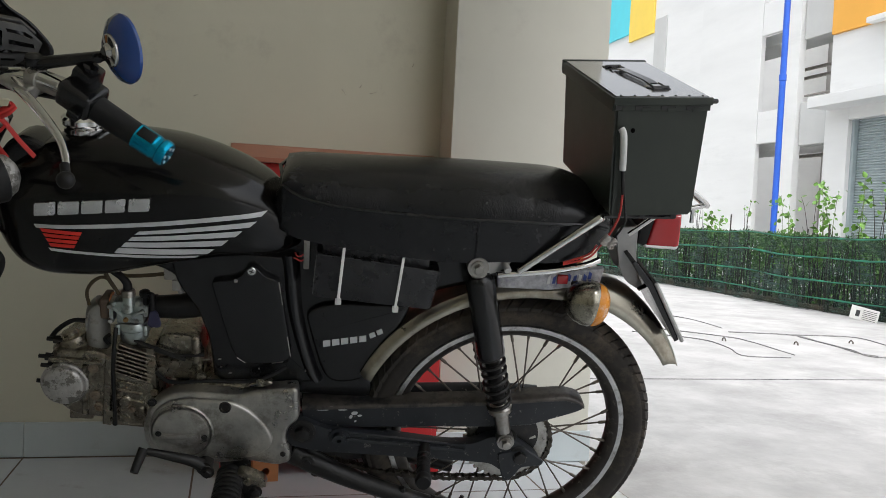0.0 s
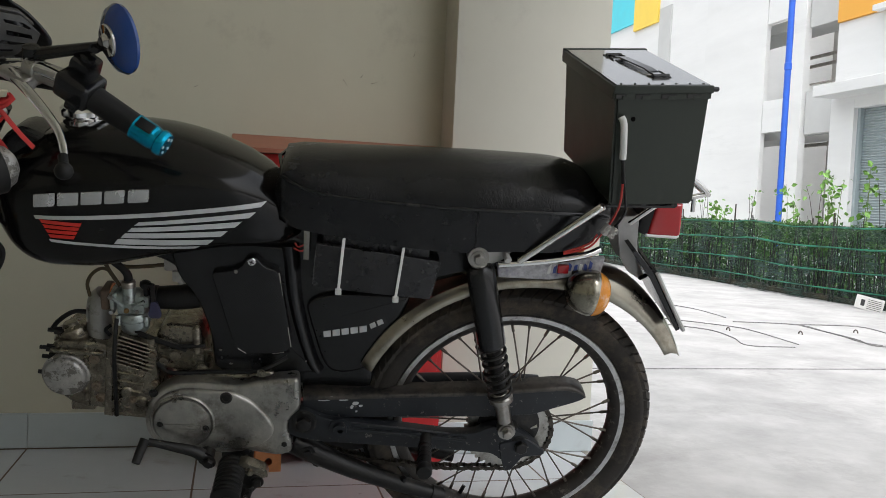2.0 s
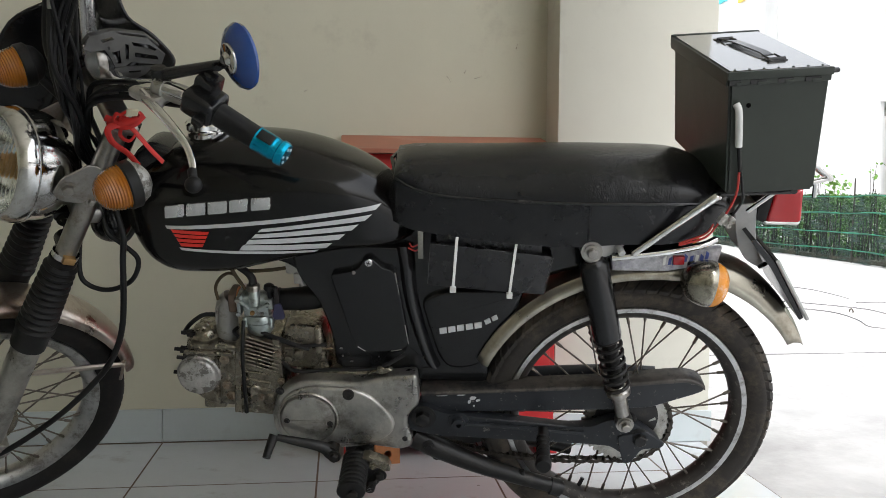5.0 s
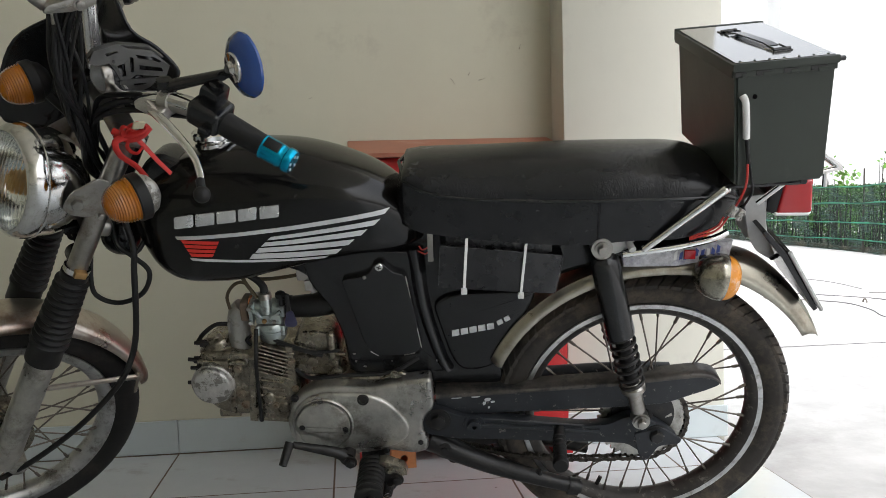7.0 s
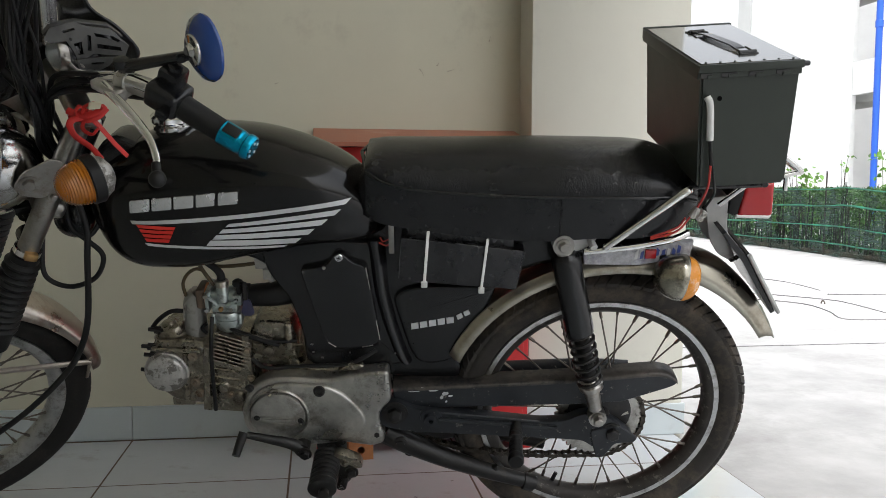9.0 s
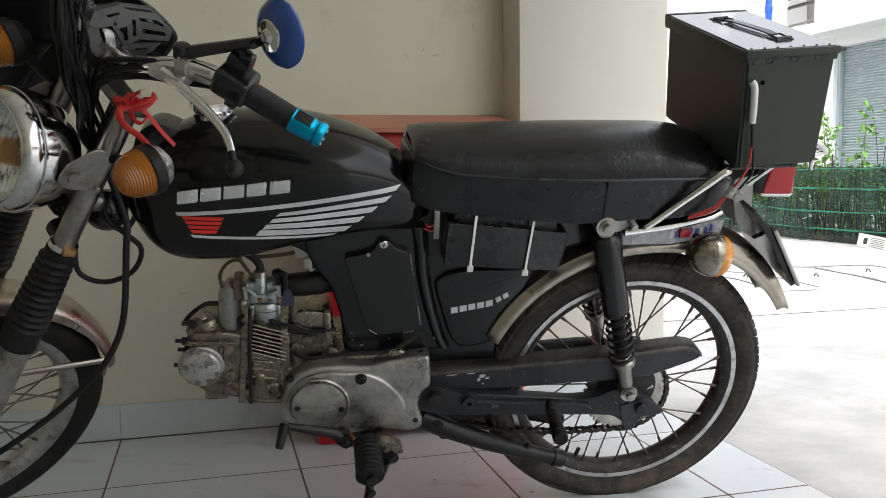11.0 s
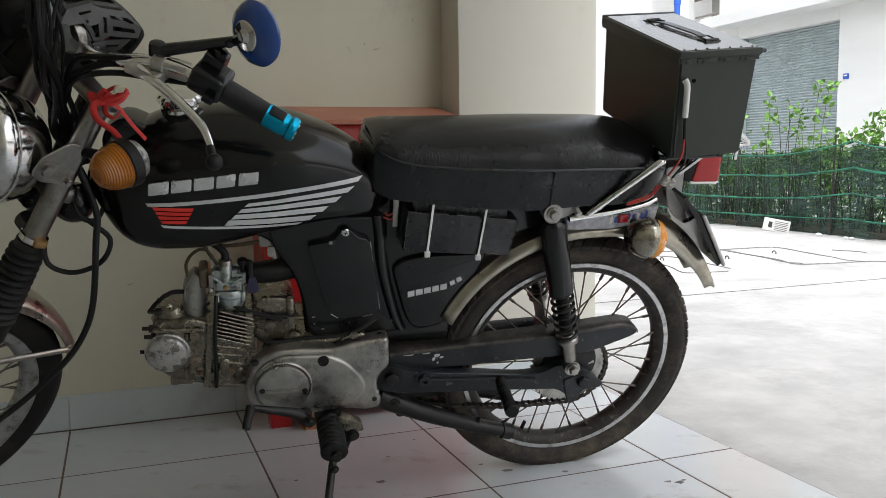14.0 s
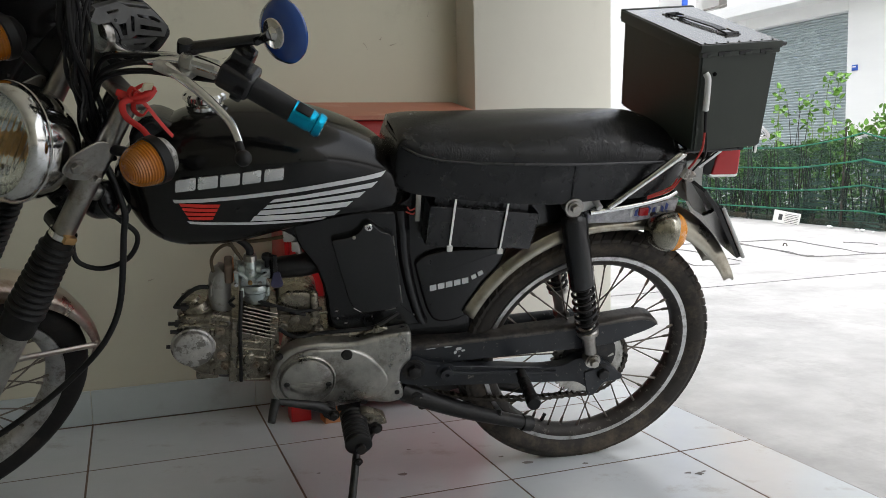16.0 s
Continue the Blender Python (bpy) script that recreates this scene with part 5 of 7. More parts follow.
for x, y, z, r, mat in ((-0.672, -0.0485, 0.4825, 0.0042, M_COPPER), (-0.6955, -0.050, 0.507, 0.0042, M_DULL), (-0.6955, -0.050, 0.481, 0.0042, M_CHROME), (-0.655, -0.0485, 0.4805, 0.0034, M_DULL), (-0.646, -0.0455, 0.497, 0.0036, M_GREASE)):
    b = lathe(bmesh.new(), [(r, 0), (r, 0.003), (r * 0.8, 0.0045), (0, 0.0045)], 14, Matrix.Translation((x, y, z)) @ SIDE)
    part("screw", b, mat, carb, "", 30)
b = lathe(bmesh.new(), [(0, 0), (0.0075, 0.001), (0.0092, 0.005), (0.0085, 0.010), (0.004, 0.013), (0, 0.013)], 18, Matrix.Translation((-0.642, -0.040, 0.521)))
tube(b, [(-0.642, -0.040, 0.522), (-0.642, -0.038, 0.506)], 0.0040, 10, False)
part("choke_knob", b, M_RUBBER, carb, "black choke knob")
b = span(bmesh.new(), (-0.6318, -0.053, 0.500), (-0.6250, -0.047, 0.533), 0.0015)
tube(b, [(-0.642, -0.042, 0.526), (-0.634, -0.047, 0.531), (-0.628, -0.050, 0.531)], 0.0030, 8)
part("choke_lever", b, M_GREASE, carb)
b = plate(bmesh.new(), [(-0.6315, 0.502), (-0.6215, 0.502), (-0.6150, 0.478), (-0.6185, 0.472), (-0.6335, 0.472), (-0.6375, 0.478)], -0.054, -0.049, 0.0012, 2, round_r=0.004)
part("choke_tab", b, surf("faded_violet_plastic", (0.035, 0.035, 0.080), 0.45, var=0.2, scale=40), carb, "faded blue plastic tab")
b = tube(bmesh.new(), [(-0.640, -0.021, 0.494), (-0.610, -0.020, 0.495), (-0.585, -0.018, 0.496), (-0.555, -0.012, 0.500)], (0.0185, 0.0225), 20)
lathe(b, [(0.0190, -0.004), (0.0208, -0.003), (0.0208, 0.003), (0.0190, 0.004)], 22, align((-0.630, -0.021, 0.4943), (-0.60, -0.020, 0.495))[0])
part("intake_hose", b, M_RUBBER, engine, "black rubber intake hose")
for pts, r, mat in (
    ([(-0.684, -0.034, 0.520), (-0.691, -0.035, 0.534), (-0.700, -0.035, 0.548), (-0.712, -0.035, 0.550), (-0.726, -0.035, 0.540), (-0.735, -0.034, 0.522), (-0.734, -0.030, 0.498)], 0.0030, M_FUELHOSE),
    ([(-0.690, -0.033, 0.530), (-0.698, -0.034, 0.545), (-0.706, -0.033, 0.562)], 0.0034, M_FUELHOSE),
    ([(-0.690, -0.028, 0.556), (-0.672, -0.030, 0.553), (-0.640, -0.030, 0.555), (-0.606, -0.030, 0.560)], 0.0034, M_FUELHOSE),
    ([(-0.742, -0.025, 0.466), (-0.764, -0.028, 0.466), (-0.787, -0.030, 0.450), (-0.803, -0.025, 0.428)], 0.0040, M_RUBBER),
    ([(-0.660, -0.050, 0.446), (-0.623, -0.053, 0.432), (-0.592, -0.052, 0.421), (-0.548, -0.048, 0.421)], 0.0033, M_RUBBER),
    ([(-0.656, -0.050, 0.439), (-0.615, -0.055, 0.427), (-0.578, -0.053, 0.413)], 0.0030, M_RUBBER),
    ([(-0.688, -0.050, 0.468), (-0.690, -0.060, 0.440), (-0.693, -0.064, 0.400), (-0.6945, -0.064, 0.340), (-0.696, -0.062, 0.288)], 0.0036, M_RUBBER),
    ([(-0.700, -0.044, 0.452), (-0.708, -0.046, 0.444), (-0.700, -0.050, 0.436)], 0.0030, M_RUBBER),
):
    part("hose", tube(bmesh.new(), pts, r, 8), mat, engine)

# pedals, pegs, stands, exhaust
b = tube(bmesh.new(), [(-0.547, -0.108, 0.232), (-0.565, -0.112, 0.246), (-0.60, -0.116, 0.258), (-0.637, -0.120, 0.270)], (0.0115, 0.0058), 12, flat=0.7)
bolt(b, (-0.540, -0.116, 0.228), 0.008, 0.010)
lathe(b, [(0.013, -0.012), (0.013, 0.012), (0, 0.012)], 16, Matrix.Translation((-0.546, -0.10, 0.230)) @ SIDE)
pedal = part("gear_lever", b, M_GREASE, bike, "black gear lever with rubber toe piece")
part("toe_rubber", tube(bmesh.new(), [(-0.642, -0.118, 0.273), (-0.648, -0.134, 0.258), (-0.652, -0.148, 0.247)], (0.0085, 0.0070), 12), M_RUBBER, pedal)
b = tube(bmesh.new(), [(-0.50, -0.09, 0.205), (-0.50, 0.09, 0.205)], 0.010, 10, False)
tube(b, [(-0.50, -0.205, 0.212), (-0.50, -0.09, 0.205)], 0.009, 10, False)
span(b, (-0.527, -0.07, 0.198), (-0.482, 0.07, 0.236), 0.006)
span(b, (-0.488, -0.085, 0.228), (-0.466, -0.05, 0.246), 0.005)
pegbar = part("footrest_bar", b, M_GREASE, bike)
prof = [(0, 0), (0.018, 0)]
for k in range(8):
    prof += [(0.0225, 0.002 + 0.0135 * k), (0.0235, 0.006 + 0.0135 * k), (0.0225, 0.010 + 0.0135 * k), (0.0195, 0.012 + 0.0135 * k)]
prof += [(0.024, 0.110), (0.0235, 0.116), (0.018, 0.119), (0, 0.119)]
b = lathe(bmesh.new(), prof, 20, Matrix.Translation((-0.503, -0.098, 0.214)) @ SIDE @ Matrix.Diagonal((1.03, 0.80, 0.82, 1)))
part("foot_rubber", b, M_RUBBER, pegbar, "ribbed black rubber footrest")
b = bmesh.new()
plate(b, [(-0.486, 0.212), (-0.452, 0.205), (-0.455, 0.186), (-0.466, 0.166), (-0.484, 0.158), (-0.492, 0.175)], -0.118, -0.104, 0.003, 1, round_r=0.006)
bolt(b, (-0.460, -0.118, 0.190), 0.008, 0.008)
bracket = part("stand_bracket", b, M_GREASE, bike, "worn steel stand bracket and spring")
b = plate(bmesh.new(), [(-0.491, 0.230), (-0.478, 0.232), (-0.445, 0.217), (-0.440, 0.203), (-0.452, 0.201), (-0.462, 0.208), (-0.484, 0.210)], -0.124, -0.100, 0.003, 2, round_r=0.004)
bolt(b, (-0.472, -0.124, 0.214), 0.005, 0.005)
part("stand_lug", b, M_ENGINE, bracket, "flaking silver paint on the lug")
ms = pose(-0.480, -0.121, 0.158, 4, 14, 0)
b = tube(bmesh.new(), [ms @ Vector((0.0082 * math.cos(q * 0.7), 0.0082 * math.sin(q * 0.7), 0.0004 * q)) for q in range(75)], 0.0012, 6, False)
part("spring", b, M_GREASE, bracket, "small greasy return spring")
b = tube(bmesh.new(), [(-0.488, -0.10, 0.195), (-0.508, -0.18, 0.140), (-0.525, -0.250, 0.095)], 0.0075, 10)
block(b, (0.05, 0.035, 0.008), pose(-0.528, -0.262, 0.0932, -19.5, 0, 0), 0.002)
bolt(b, (-0.500, -0.165, 0.155), 0.006, 0.008)
part("side_stand", b, M_GREASE, bike, "black side stand rod")
b = tube(bmesh.new(), [(-0.402, -0.052, 0.228), (-0.36, -0.060, 0.208), (-0.29, -0.064, 0.177), (-0.21, -0.064, 0.147), (-0.128, -0.064, 0.121)], (0.0225, 0.0125), 12)
lathe(b, [(0.0, 0.0), (0.0125, 0.0), (0.0125, 0.006), (0.007, 0.007), (0.007, 0.010), (0, 0.010)], 20, Matrix.Translation((-0.376, -0.070, 0.219)) @ SIDE)
tube(b, [(-0.435, 0.062, 0.212), (-0.29, 0.064, 0.165), (-0.098, 0.064, 0.116)], 0.0125, 12)
tube(b, [(-0.36, -0.062, 0.190), (-0.36, 0.062, 0.190)], 0.010, 10, False)
lathe(b, [(0.0125, -0.01), (0.0165, -0.009), (0.0165, 0.010), (0.0125, 0.011)], 16, align((-0.142, -0.064, 0.1245), (-0.128, -0.064, 0.121))[0])
tube(b, [(-0.20, -0.066, 0.140), (-0.205, -0.07, 0.165)], 0.005, 8, False)
part("centre_stand", b, M_GREASE, bike, "black tubular centre stand folded back")
b = plate(bmesh.new(), [(-0.430, 0.262), (-0.300, 0.238), (-0.262, 0.205), (-0.262, 0.176), (-0.300, 0.167), (-0.356, 0.174), (-0.430, 0.205)], 0.004, 0.014, 0.002, 1, round_r=0.008)
part("stand_plate", b, M_GREASE, bike, "greasy black plate behind the stand pivot")
b = tube(bmesh.new(), [(-0.171, -0.075, 0.260), (-0.176, -0.125, 0.264), (-0.181, -0.180, 0.2685)], (0.0098, 0.0118), 14)
lathe(b, [(0, 0), (0.0122, 0), (0.0135, 0.003), (0.0135, 0.014), (0.0115, 0.018), (0, 0.018)], 18, align((-0.1805, -0.176, 0.268), (-0.183, -0.200, 0.270))[0])
for k in range(5):
    lathe(b, [(0.0100, -0.002), (0.0120, 0), (0.0120, 0.006), (0.0100, 0.008)], 14, align((-0.1745 - 0.0014 * k, -0.105 - 0.0145 * k, 0.2625 + 0.0011 * k), (-0.183, -0.200, 0.270))[0])
part("rear_footrest", b, M_RUBBER, bike, "black rubber passenger footrest")
b = tube(bmesh.new(), [(-0.755, 0.02, 0.300), (-0.75, 0.04, 0.250), (-0.70, 0.08, 0.215), (-0.55, 0.115, 0.210), (-0.40, 0.125, 0.225)], 0.016, 14)
tube(b, [(-0.40, 0.125, 0.225), (-0.33, 0.128, 0.240), (-0.30, 0.130, 0.240), (-0.14, 0.132, 0.249), (-0.02, 0.132, 0.256), (0.070, 0.130, 0.256)], (0.021, 0.010), 18)
part("exhaust", b, M_SCUFF, bike, "black exhaust along the far side")
for pts, r in (([(-0.385, -0.05, 0.606), (-0.395, -0.058, 0.598), (-0.408, -0.056, 0.602)], 0.0014), ([(-0.385, -0.055, 0.612), (-0.40, -0.060, 0.606), (-0.406, -0.056, 0.611)], 0.0013)):
    part("wire", tube(bmesh.new(), pts, r, 8), M_WIRE, bike)

# ---- front end, turned to the left ----
RAKE = Vector((-0.485, 0, -0.875))


def fork_leg(s):
    y = 0.083 * s
    top = Vector((-0.895, y, 0.845))
    at = lambda d: top + RAKE * d
    b = st(tube(bmesh.new(), [at(0), at(0.275)], 0.0168, 20, False))
    leg = part("fork_leg", b, M_DULL, bike, "worn telescopic fork leg with rubber gaiter")
    leg.location = (0.003, 0, -0.004)
    b = bmesh.new()
    m, _ = align(at(0.245), at(0.4))
    prof = [(0.019, 0), (0.0225, 0.001), (0.0225, 0.012)]
    for k in range(11):
        prof += [(0.0208 + 0.0006 * k, 0.014 + 0.0125 * k), (0.0272 + 0.0005 * k, 0.0180 + 0.0125 * k), (0.0272 + 0.0005 * k, 0.0205 + 0.0125 * k)]
    prof += [(0.0290, 0.155), (0.0290, 0.185), (0.0255, 0.188), (0.02, 0.188)]
    lathe(b, prof, 28, m)
    part("gaiter", st(b), M_RUBBER, leg, "black ribbed rubber fork gaiter")
    b = bmesh.new()
    lathe(b, [(0.0245, 0.180), (0.0245, 0.40), (0.021, 0.43), (0, 0.43)], 24, m)
    lathe(b, [(0.016, -0.02), (0.016, 0.02), (0, 0.02)], 16, Matrix.Translation((-1.20, y, 0.25)) @ SIDE)
    part("slider", st(b), M_ALLOY, leg, "scratched alloy fork slider")
    b = bmesh.new()
    lathe(b, [(0.0185, 0.233), (0.0212, 0.234), (0.0212, 0.243), (0.0195, 0.244)], 24, align(at(0), at(1))[0])
    part("clamp_ring", st(b), M_CHROME, leg)
    b = block(bmesh.new(), (0.020, 0.012, 0.013), align(at(0.237), at(1))[0] @ Matrix.Translation((0.0, s * 0.020, 0)), 0.003, 2)
    part("clamp_lug", st(b), M_COPPER, leg, "brassy clamp lug")
    return leg


for s in (-1, 1):
    fork_leg(s)
b = bmesh.new()
for d, th in ((0.0, 0.018), (0.16, 0.026)):
    c = Vector((-0.885, 0, 0.840)) + RAKE * d
    block(b, (0.046, 0.190, th), Matrix.Translation(c) @ Matrix.Rotation(radians(29), 4, "Y"), 0.009, 3)
part("fork_yoke", st(b), M_DULL, bike, "worn steel fork yokes")
b = bmesh.new()
tube(b, [Vector((-0.86, 0, 0.80)), Vector((-0.86, 0, 0.80)) + RAKE * 0.13], 0.022, 16, False)
part("steering_head", b, M_SATIN, bike)
ob = part("front_mudguard", mudguard((-1.20, 0, 0.25), TURNED, 150, 4, 0.0, 0.045, 0.266), M_RUSTY, bike, "rust-stained chrome front mudguard")
ob.location = front.location
ob.modifiers.new("thick", "SOLIDIFY").thickness = 0.0012
b = bmesh.new()
for s in (-1, 1):
    tube(b, [(-0.941, s * 0.049, 0.303), (-1.13, s * 0.070, 0.388)], 0.0052, 8, False, flat=1.4)
    tube(b, [(-1.128, s * 0.070, 0.387), (-1.13, s * 0.085, 0.388)], 0.0045, 8, False)
    tube(b, [(-0.938, s * 0.050, 0.312), (-0.952, s * 0.051, 0.268)], 0.0045, 8, False, flat=0.6)
part("mudguard_stay", st(b), M_RUSTY, bike, "rusty chrome mudguard stay").location = front.location

# headlamp
HL = Vector((-1.026, -0.010, 0.763))
mh, _ = align(HL, HL + Vector((-0.888, -0.20, 0.40)))
b = lathe(bmesh.new(), [(0.0878 * math.cos(radians(q)), -0.080 * math.sin(radians(q))) for q in range(90, -1, -9)] + [(0.0882, 0.018)], 56, mh)
lampshell = part("headlamp", st(b), M_DOME, bike, "round chrome headlamp with ribbed glass")
b = lathe(bmesh.new(), [(0.0880, 0.015), (0.0908, 0.016), (0.0908, 0.018), (0.0893, 0.019), (0.0902, 0.021), (0.0893, 0.030), (0.0862, 0.039), (0.080, 0.046), (0.0765, 0.047), (0.075, 0.044)], 56, mh)
part("rim", st(b), M_DOME, lampshell)
b = lathe(bmesh.new(), [(0.0755, 0.040), (0.064, 0.006), (0.04, -0.022), (0.015, -0.034), (0, -0.035)], 40, mh)
part("reflector", st(b), M_REFLECT, lampshell)
b = bmesh.new()
rows = []
for i in range(29):
    v = -1 + i / 14
    row = []
    for k in range(57):
        u = -1 + k / 28
        q = math.hypot(u, v)
        uu, vv = (u, v) if q <= 1 else (u / q, v / q)
        row.append(mh @ Vector((0.0752 * vv, 0.0752 * uu, 0.043 + 0.010 * max(0, 1 - uu * uu - vv * vv) + 0.0011 * math.sin(uu * 50 + 0.6 * math.sin(vv * 5)))))
    rows.append(row)
grid(b, rows)
part("lens", st(b), M_CLEAR, lampshell, "ribbed clear glass lens", 60).visible_shadow = False
b = lathe(bmesh.new(), [(0, 0.028), (0.012, 0.026), (0.017, 0.018), (0.018, -0.02), (0, -0.02)], 18, mh)
part("bulb", st(b), M_BULB, lampshell, "amber bulb cover")
for s in (-1, 1):
    b = plate(bmesh.new(), [(-1.006, 0.762), (-0.988, 0.784), (-0.945, 0.798), (-0.926, 0.784), (-0.938, 0.745), (-0.969, 0.732), (-0.996, 0.745)], s * 0.099 - 0.002, s * 0.099 + 0.002, 0.0008, 1, round_r=0.008)
    bolt(b, (-0.984, s * 0.100, 0.764), 0.0095, 0.010, (0, s, 0))
    bolt(b, (-0.955, s * 0.100, 0.732), 0.005, 0.008, (0, s, 0))
    part("headlamp_bracket", st(b), M_DULL, bike, "dull steel headlamp ear", 25)
b = bmesh.new()
for k, (x, z) in enumerate(((-0.995, 0.672), (-0.978, 0.668), (-0.987, 0.655))):
    lathe(b, [(0.006, -0.006), (0.012, -0.006), (0.012, 0.006), (0.006, 0.006)], 14, Matrix.Translation((x, -0.045, z)) @ SIDE, True)
block(b, (0.05, 0.06, 0.016), Matrix.Translation((-0.985, -0.02, 0.680)), 0.005)
lathe(b, [(0, -0.016), (0.017, -0.014), (0.017, 0.014), (0.0, 0.016)], 20, Matrix.Translation((-1.000, -0.050, 0.628)) @ SIDE)
part("horn", st(b), M_SATIN, bike, "black horn bracket below the headlamp")
b = lathe(bmesh.new(), [(0, -0.024), (0.012, -0.024), (0.015, -0.018), (0.030, -0.014), (0.033, -0.008), (0.033, 0.008), (0.026, 0.020), (0.012, 0.030), (0, 0.030)], 30, Matrix.Translation((-0.910, -0.012, 0.626)) @ SIDE)
block(b, (0.012, 0.010, 0.06), pose(-0.888, 0.0, 0.655, 0, -20, 0), 0.002)
part("horn_body", b, M_SATIN, bike, "round black horn under the steering head")
for s, fx, fy0, fz0 in ((-1, -0.905, -0.195, 0.815), (1, -0.977, 0.125, 0.858)):
    indicator((fx, fy0, fz0), (-1, -0.16, 0.0), M_AMBER, (-0.925, s * 0.10, 0.775), TURNED, M_FLAKED if s < 0 else M_RUBBER, "front_indicator", "amber ribbed front indicator in a worn chrome shell" if s < 0 else "amber ribbed front indicator in a black shell", 0.042)

# handlebar and controls
b = tube(bmesh.new(), [(-0.880, 0.0, 0.895), (-0.882, -0.05, 0.898), (-0.872, -0.10, 0.915), (-0.845, -0.155, 0.935), (-0.815, -0.20, 0.935), (-0.785, -0.25, 0.921), (-0.738, -0.308, 0.898)], 0.0105, 14)
tube(b, [(-0.880, 0.0, 0.895), (-0.882, 0.05, 0.898), (-0.872, 0.10, 0.915), (-0.845, 0.155, 0.935), (-0.815, 0.20, 0.935), (-0.785, 0.25, 0.918), (-0.735, 0.315, 0.885)], 0.0105, 14)
bar = part("handlebar", st(b), M_CHROME, bike, "chrome handlebar with black grips")
bar.location = (0.005, 0, 0.003)
for s in (-1, 1):
    g0, g1, g2 = Vector((-0.788, s * 0.238, 0.925)), Vector((-0.752, s * 0.287, 0.905)), Vector((-0.724, s * 0.324, 0.891))
    m, ln = align(g0, g1)
    b = lathe(bmesh.new(), [(0.011, -0.012), (0.020, -0.012), (0.021, -0.006), (0.0175, 0.0), (0.0165, ln), (0.0, ln)], 22, m)
    grip = part("grip", st(b), M_RUBBER, bar, "black rubber grip with a cyan metal end")
    m, ln = align(g1, g2)
    b = lathe(bmesh.new(), [(0.0165, 0), (0.0178, 0.001)] + [(0.0176 - 0.0006 * (q % 2), 0.003 + (ln * 0.60 - 0.003) * q / 15) for q in range(16)] + [(0.0160, ln * 0.66), (0.0160, ln * 0.74), (0.0182, ln * 0.78), (0.0182, ln * 0.92), (0.016, ln), (0, ln)], 28, m)
    end = part("grip_end", st(b), M_CYAN, grip, "cyan anodised metal grip end")
    b = bmesh.new()
    for k in range(5):
        a = 2 * math.pi * k / 5
        lathe(b, [(0.0022, ln - 0.001), (0.0022, ln + 0.001), (0, ln + 0.001)], 8, m @ Matrix.Translation((0.0105 * math.cos(a), 0.0105 * math.sin(a), 0)))
    part("dimple", st(b), M_SILVER, end)
    d = (BIKE @ TURNED).to_3x3().inverted() @ Vector((0.1, -0.88, 0.45))
    ax = (g2 - g1).normalized()
    d = (d - ax * d.dot(ax)).normalized()
    sidew = ax.cross(d)
    spot = g1.lerp(g2, 0.32) + d * 0.0172
    mw = Matrix.Translation(spot) @ Matrix((ax, sidew, d)).transposed().to_4x4()
    b = block(bmesh.new(), (0.023, 0.015, 0.003), mw, 0.0012)
    part("grip_window", st(b), M_RUBBER, end)
    b = block(bmesh.new(), (0.038, 0.048, 0.050), align((-0.800, s * 0.222, 0.936), (-0.77, s * 0.264, 0.92))[0], 0.009, 3)
    m2 = align((-0.800, s * 0.222, 0.936), (-0.77, s * 0.264, 0.92))[0]
    block(b, (0.030, 0.034, 0.030), m2 @ Matrix.Translation((0.022, -0.012, -0.006)), 0.006, 2)
    block(b, (0.012, 0.012, 0.016), m2 @ Matrix.Translation((-0.008, 0.030, 0.012)), 0.003, 2)
    lathe(b, [(0.010, 0), (0.010, 0.008), (0.006, 0.010), (0, 0.010)], 16, m2 @ Matrix.Translation((0.036, -0.010, -0.004)) @ Matrix.Rotation(radians(90), 4, "Y"))
    part("switch_box", st(b), M_SATIN, bar, "black plastic switch box")
    b = tube(bmesh.new(), [(-0.868, s * 0.145, 0.926), (-0.862, s * 0.175, 0.924), (-0.852, s * 0.222, 0.917), (-0.844, s * 0.268, 0.905), (-0.846, s * 0.296, 0.891), (-0.852, s * 0.312, 0.884)], (0.0078, 0.0046), 10, True, 6, 0.6)
    lever = part("lever", st(b), M_CHROME, bar, "polished alloy lever with black ball end")
    b = bmesh.new()
    bmesh.ops.create_uvsphere(b, u_segments=20, v_segments=14, radius=0.0115, matrix=Matrix.Translation((-0.855, s * 0.324, 0.881)))
    tube(b, [(-0.849, s * 0.302, 0.889), (-0.854, s * 0.321, 0.882)], 0.0062, 10, False)
    part("ball_end", st(b), M_RUBBER, lever)
    b = block(bmesh.new(), (0.030, 0.056, 0.014), pose(-0.858, s * 0.152, 0.923, 0, 0, s * -24), 0.005, 4)
    lathe(b, [(0.0110, -0.010), (0.0135, -0.008), (0.0135, 0.008), (0.0110, 0.010)], 20, align((-0.842, s * 0.160, 0.935), (-0.815, s * 0.20, 0.935))[0])
    block(b, (0.022, 0.024, 0.046), align((-0.836, s * 0.166, 0.934), (-0.806, s * 0.208, 0.934))[0] @ Matrix.Translation((0, 0, 0.012)), 0.005, 3)
    lathe(b, [(0.0, -0.002), (0.0085, -0.002), (0.0092, 0.0), (0.0092, 0.012), (0.007, 0.015), (0, 0.015)], 20, Matrix.Translation((-0.852, s * 0.170, 0.916)))
    part("lever_perch", st(b), M_ALLOY, bar)
# mirror on the left bar
b = bmesh.new()
lathe(b, [(0, -0.002), (0.0118, -0.002), (0.0118, 0.026), (0.0105, 0.031), (0.0, 0.033)], 20, Matrix.Translation((-0.834, -0.148, 0.932)))
tube(b, [(-0.831, -0.150, 0.952), (-0.80, -0.195, 0.977), (-0.768, -0.238, 1.001)], (0.0098, 0.0072), 14, flat=0.8)
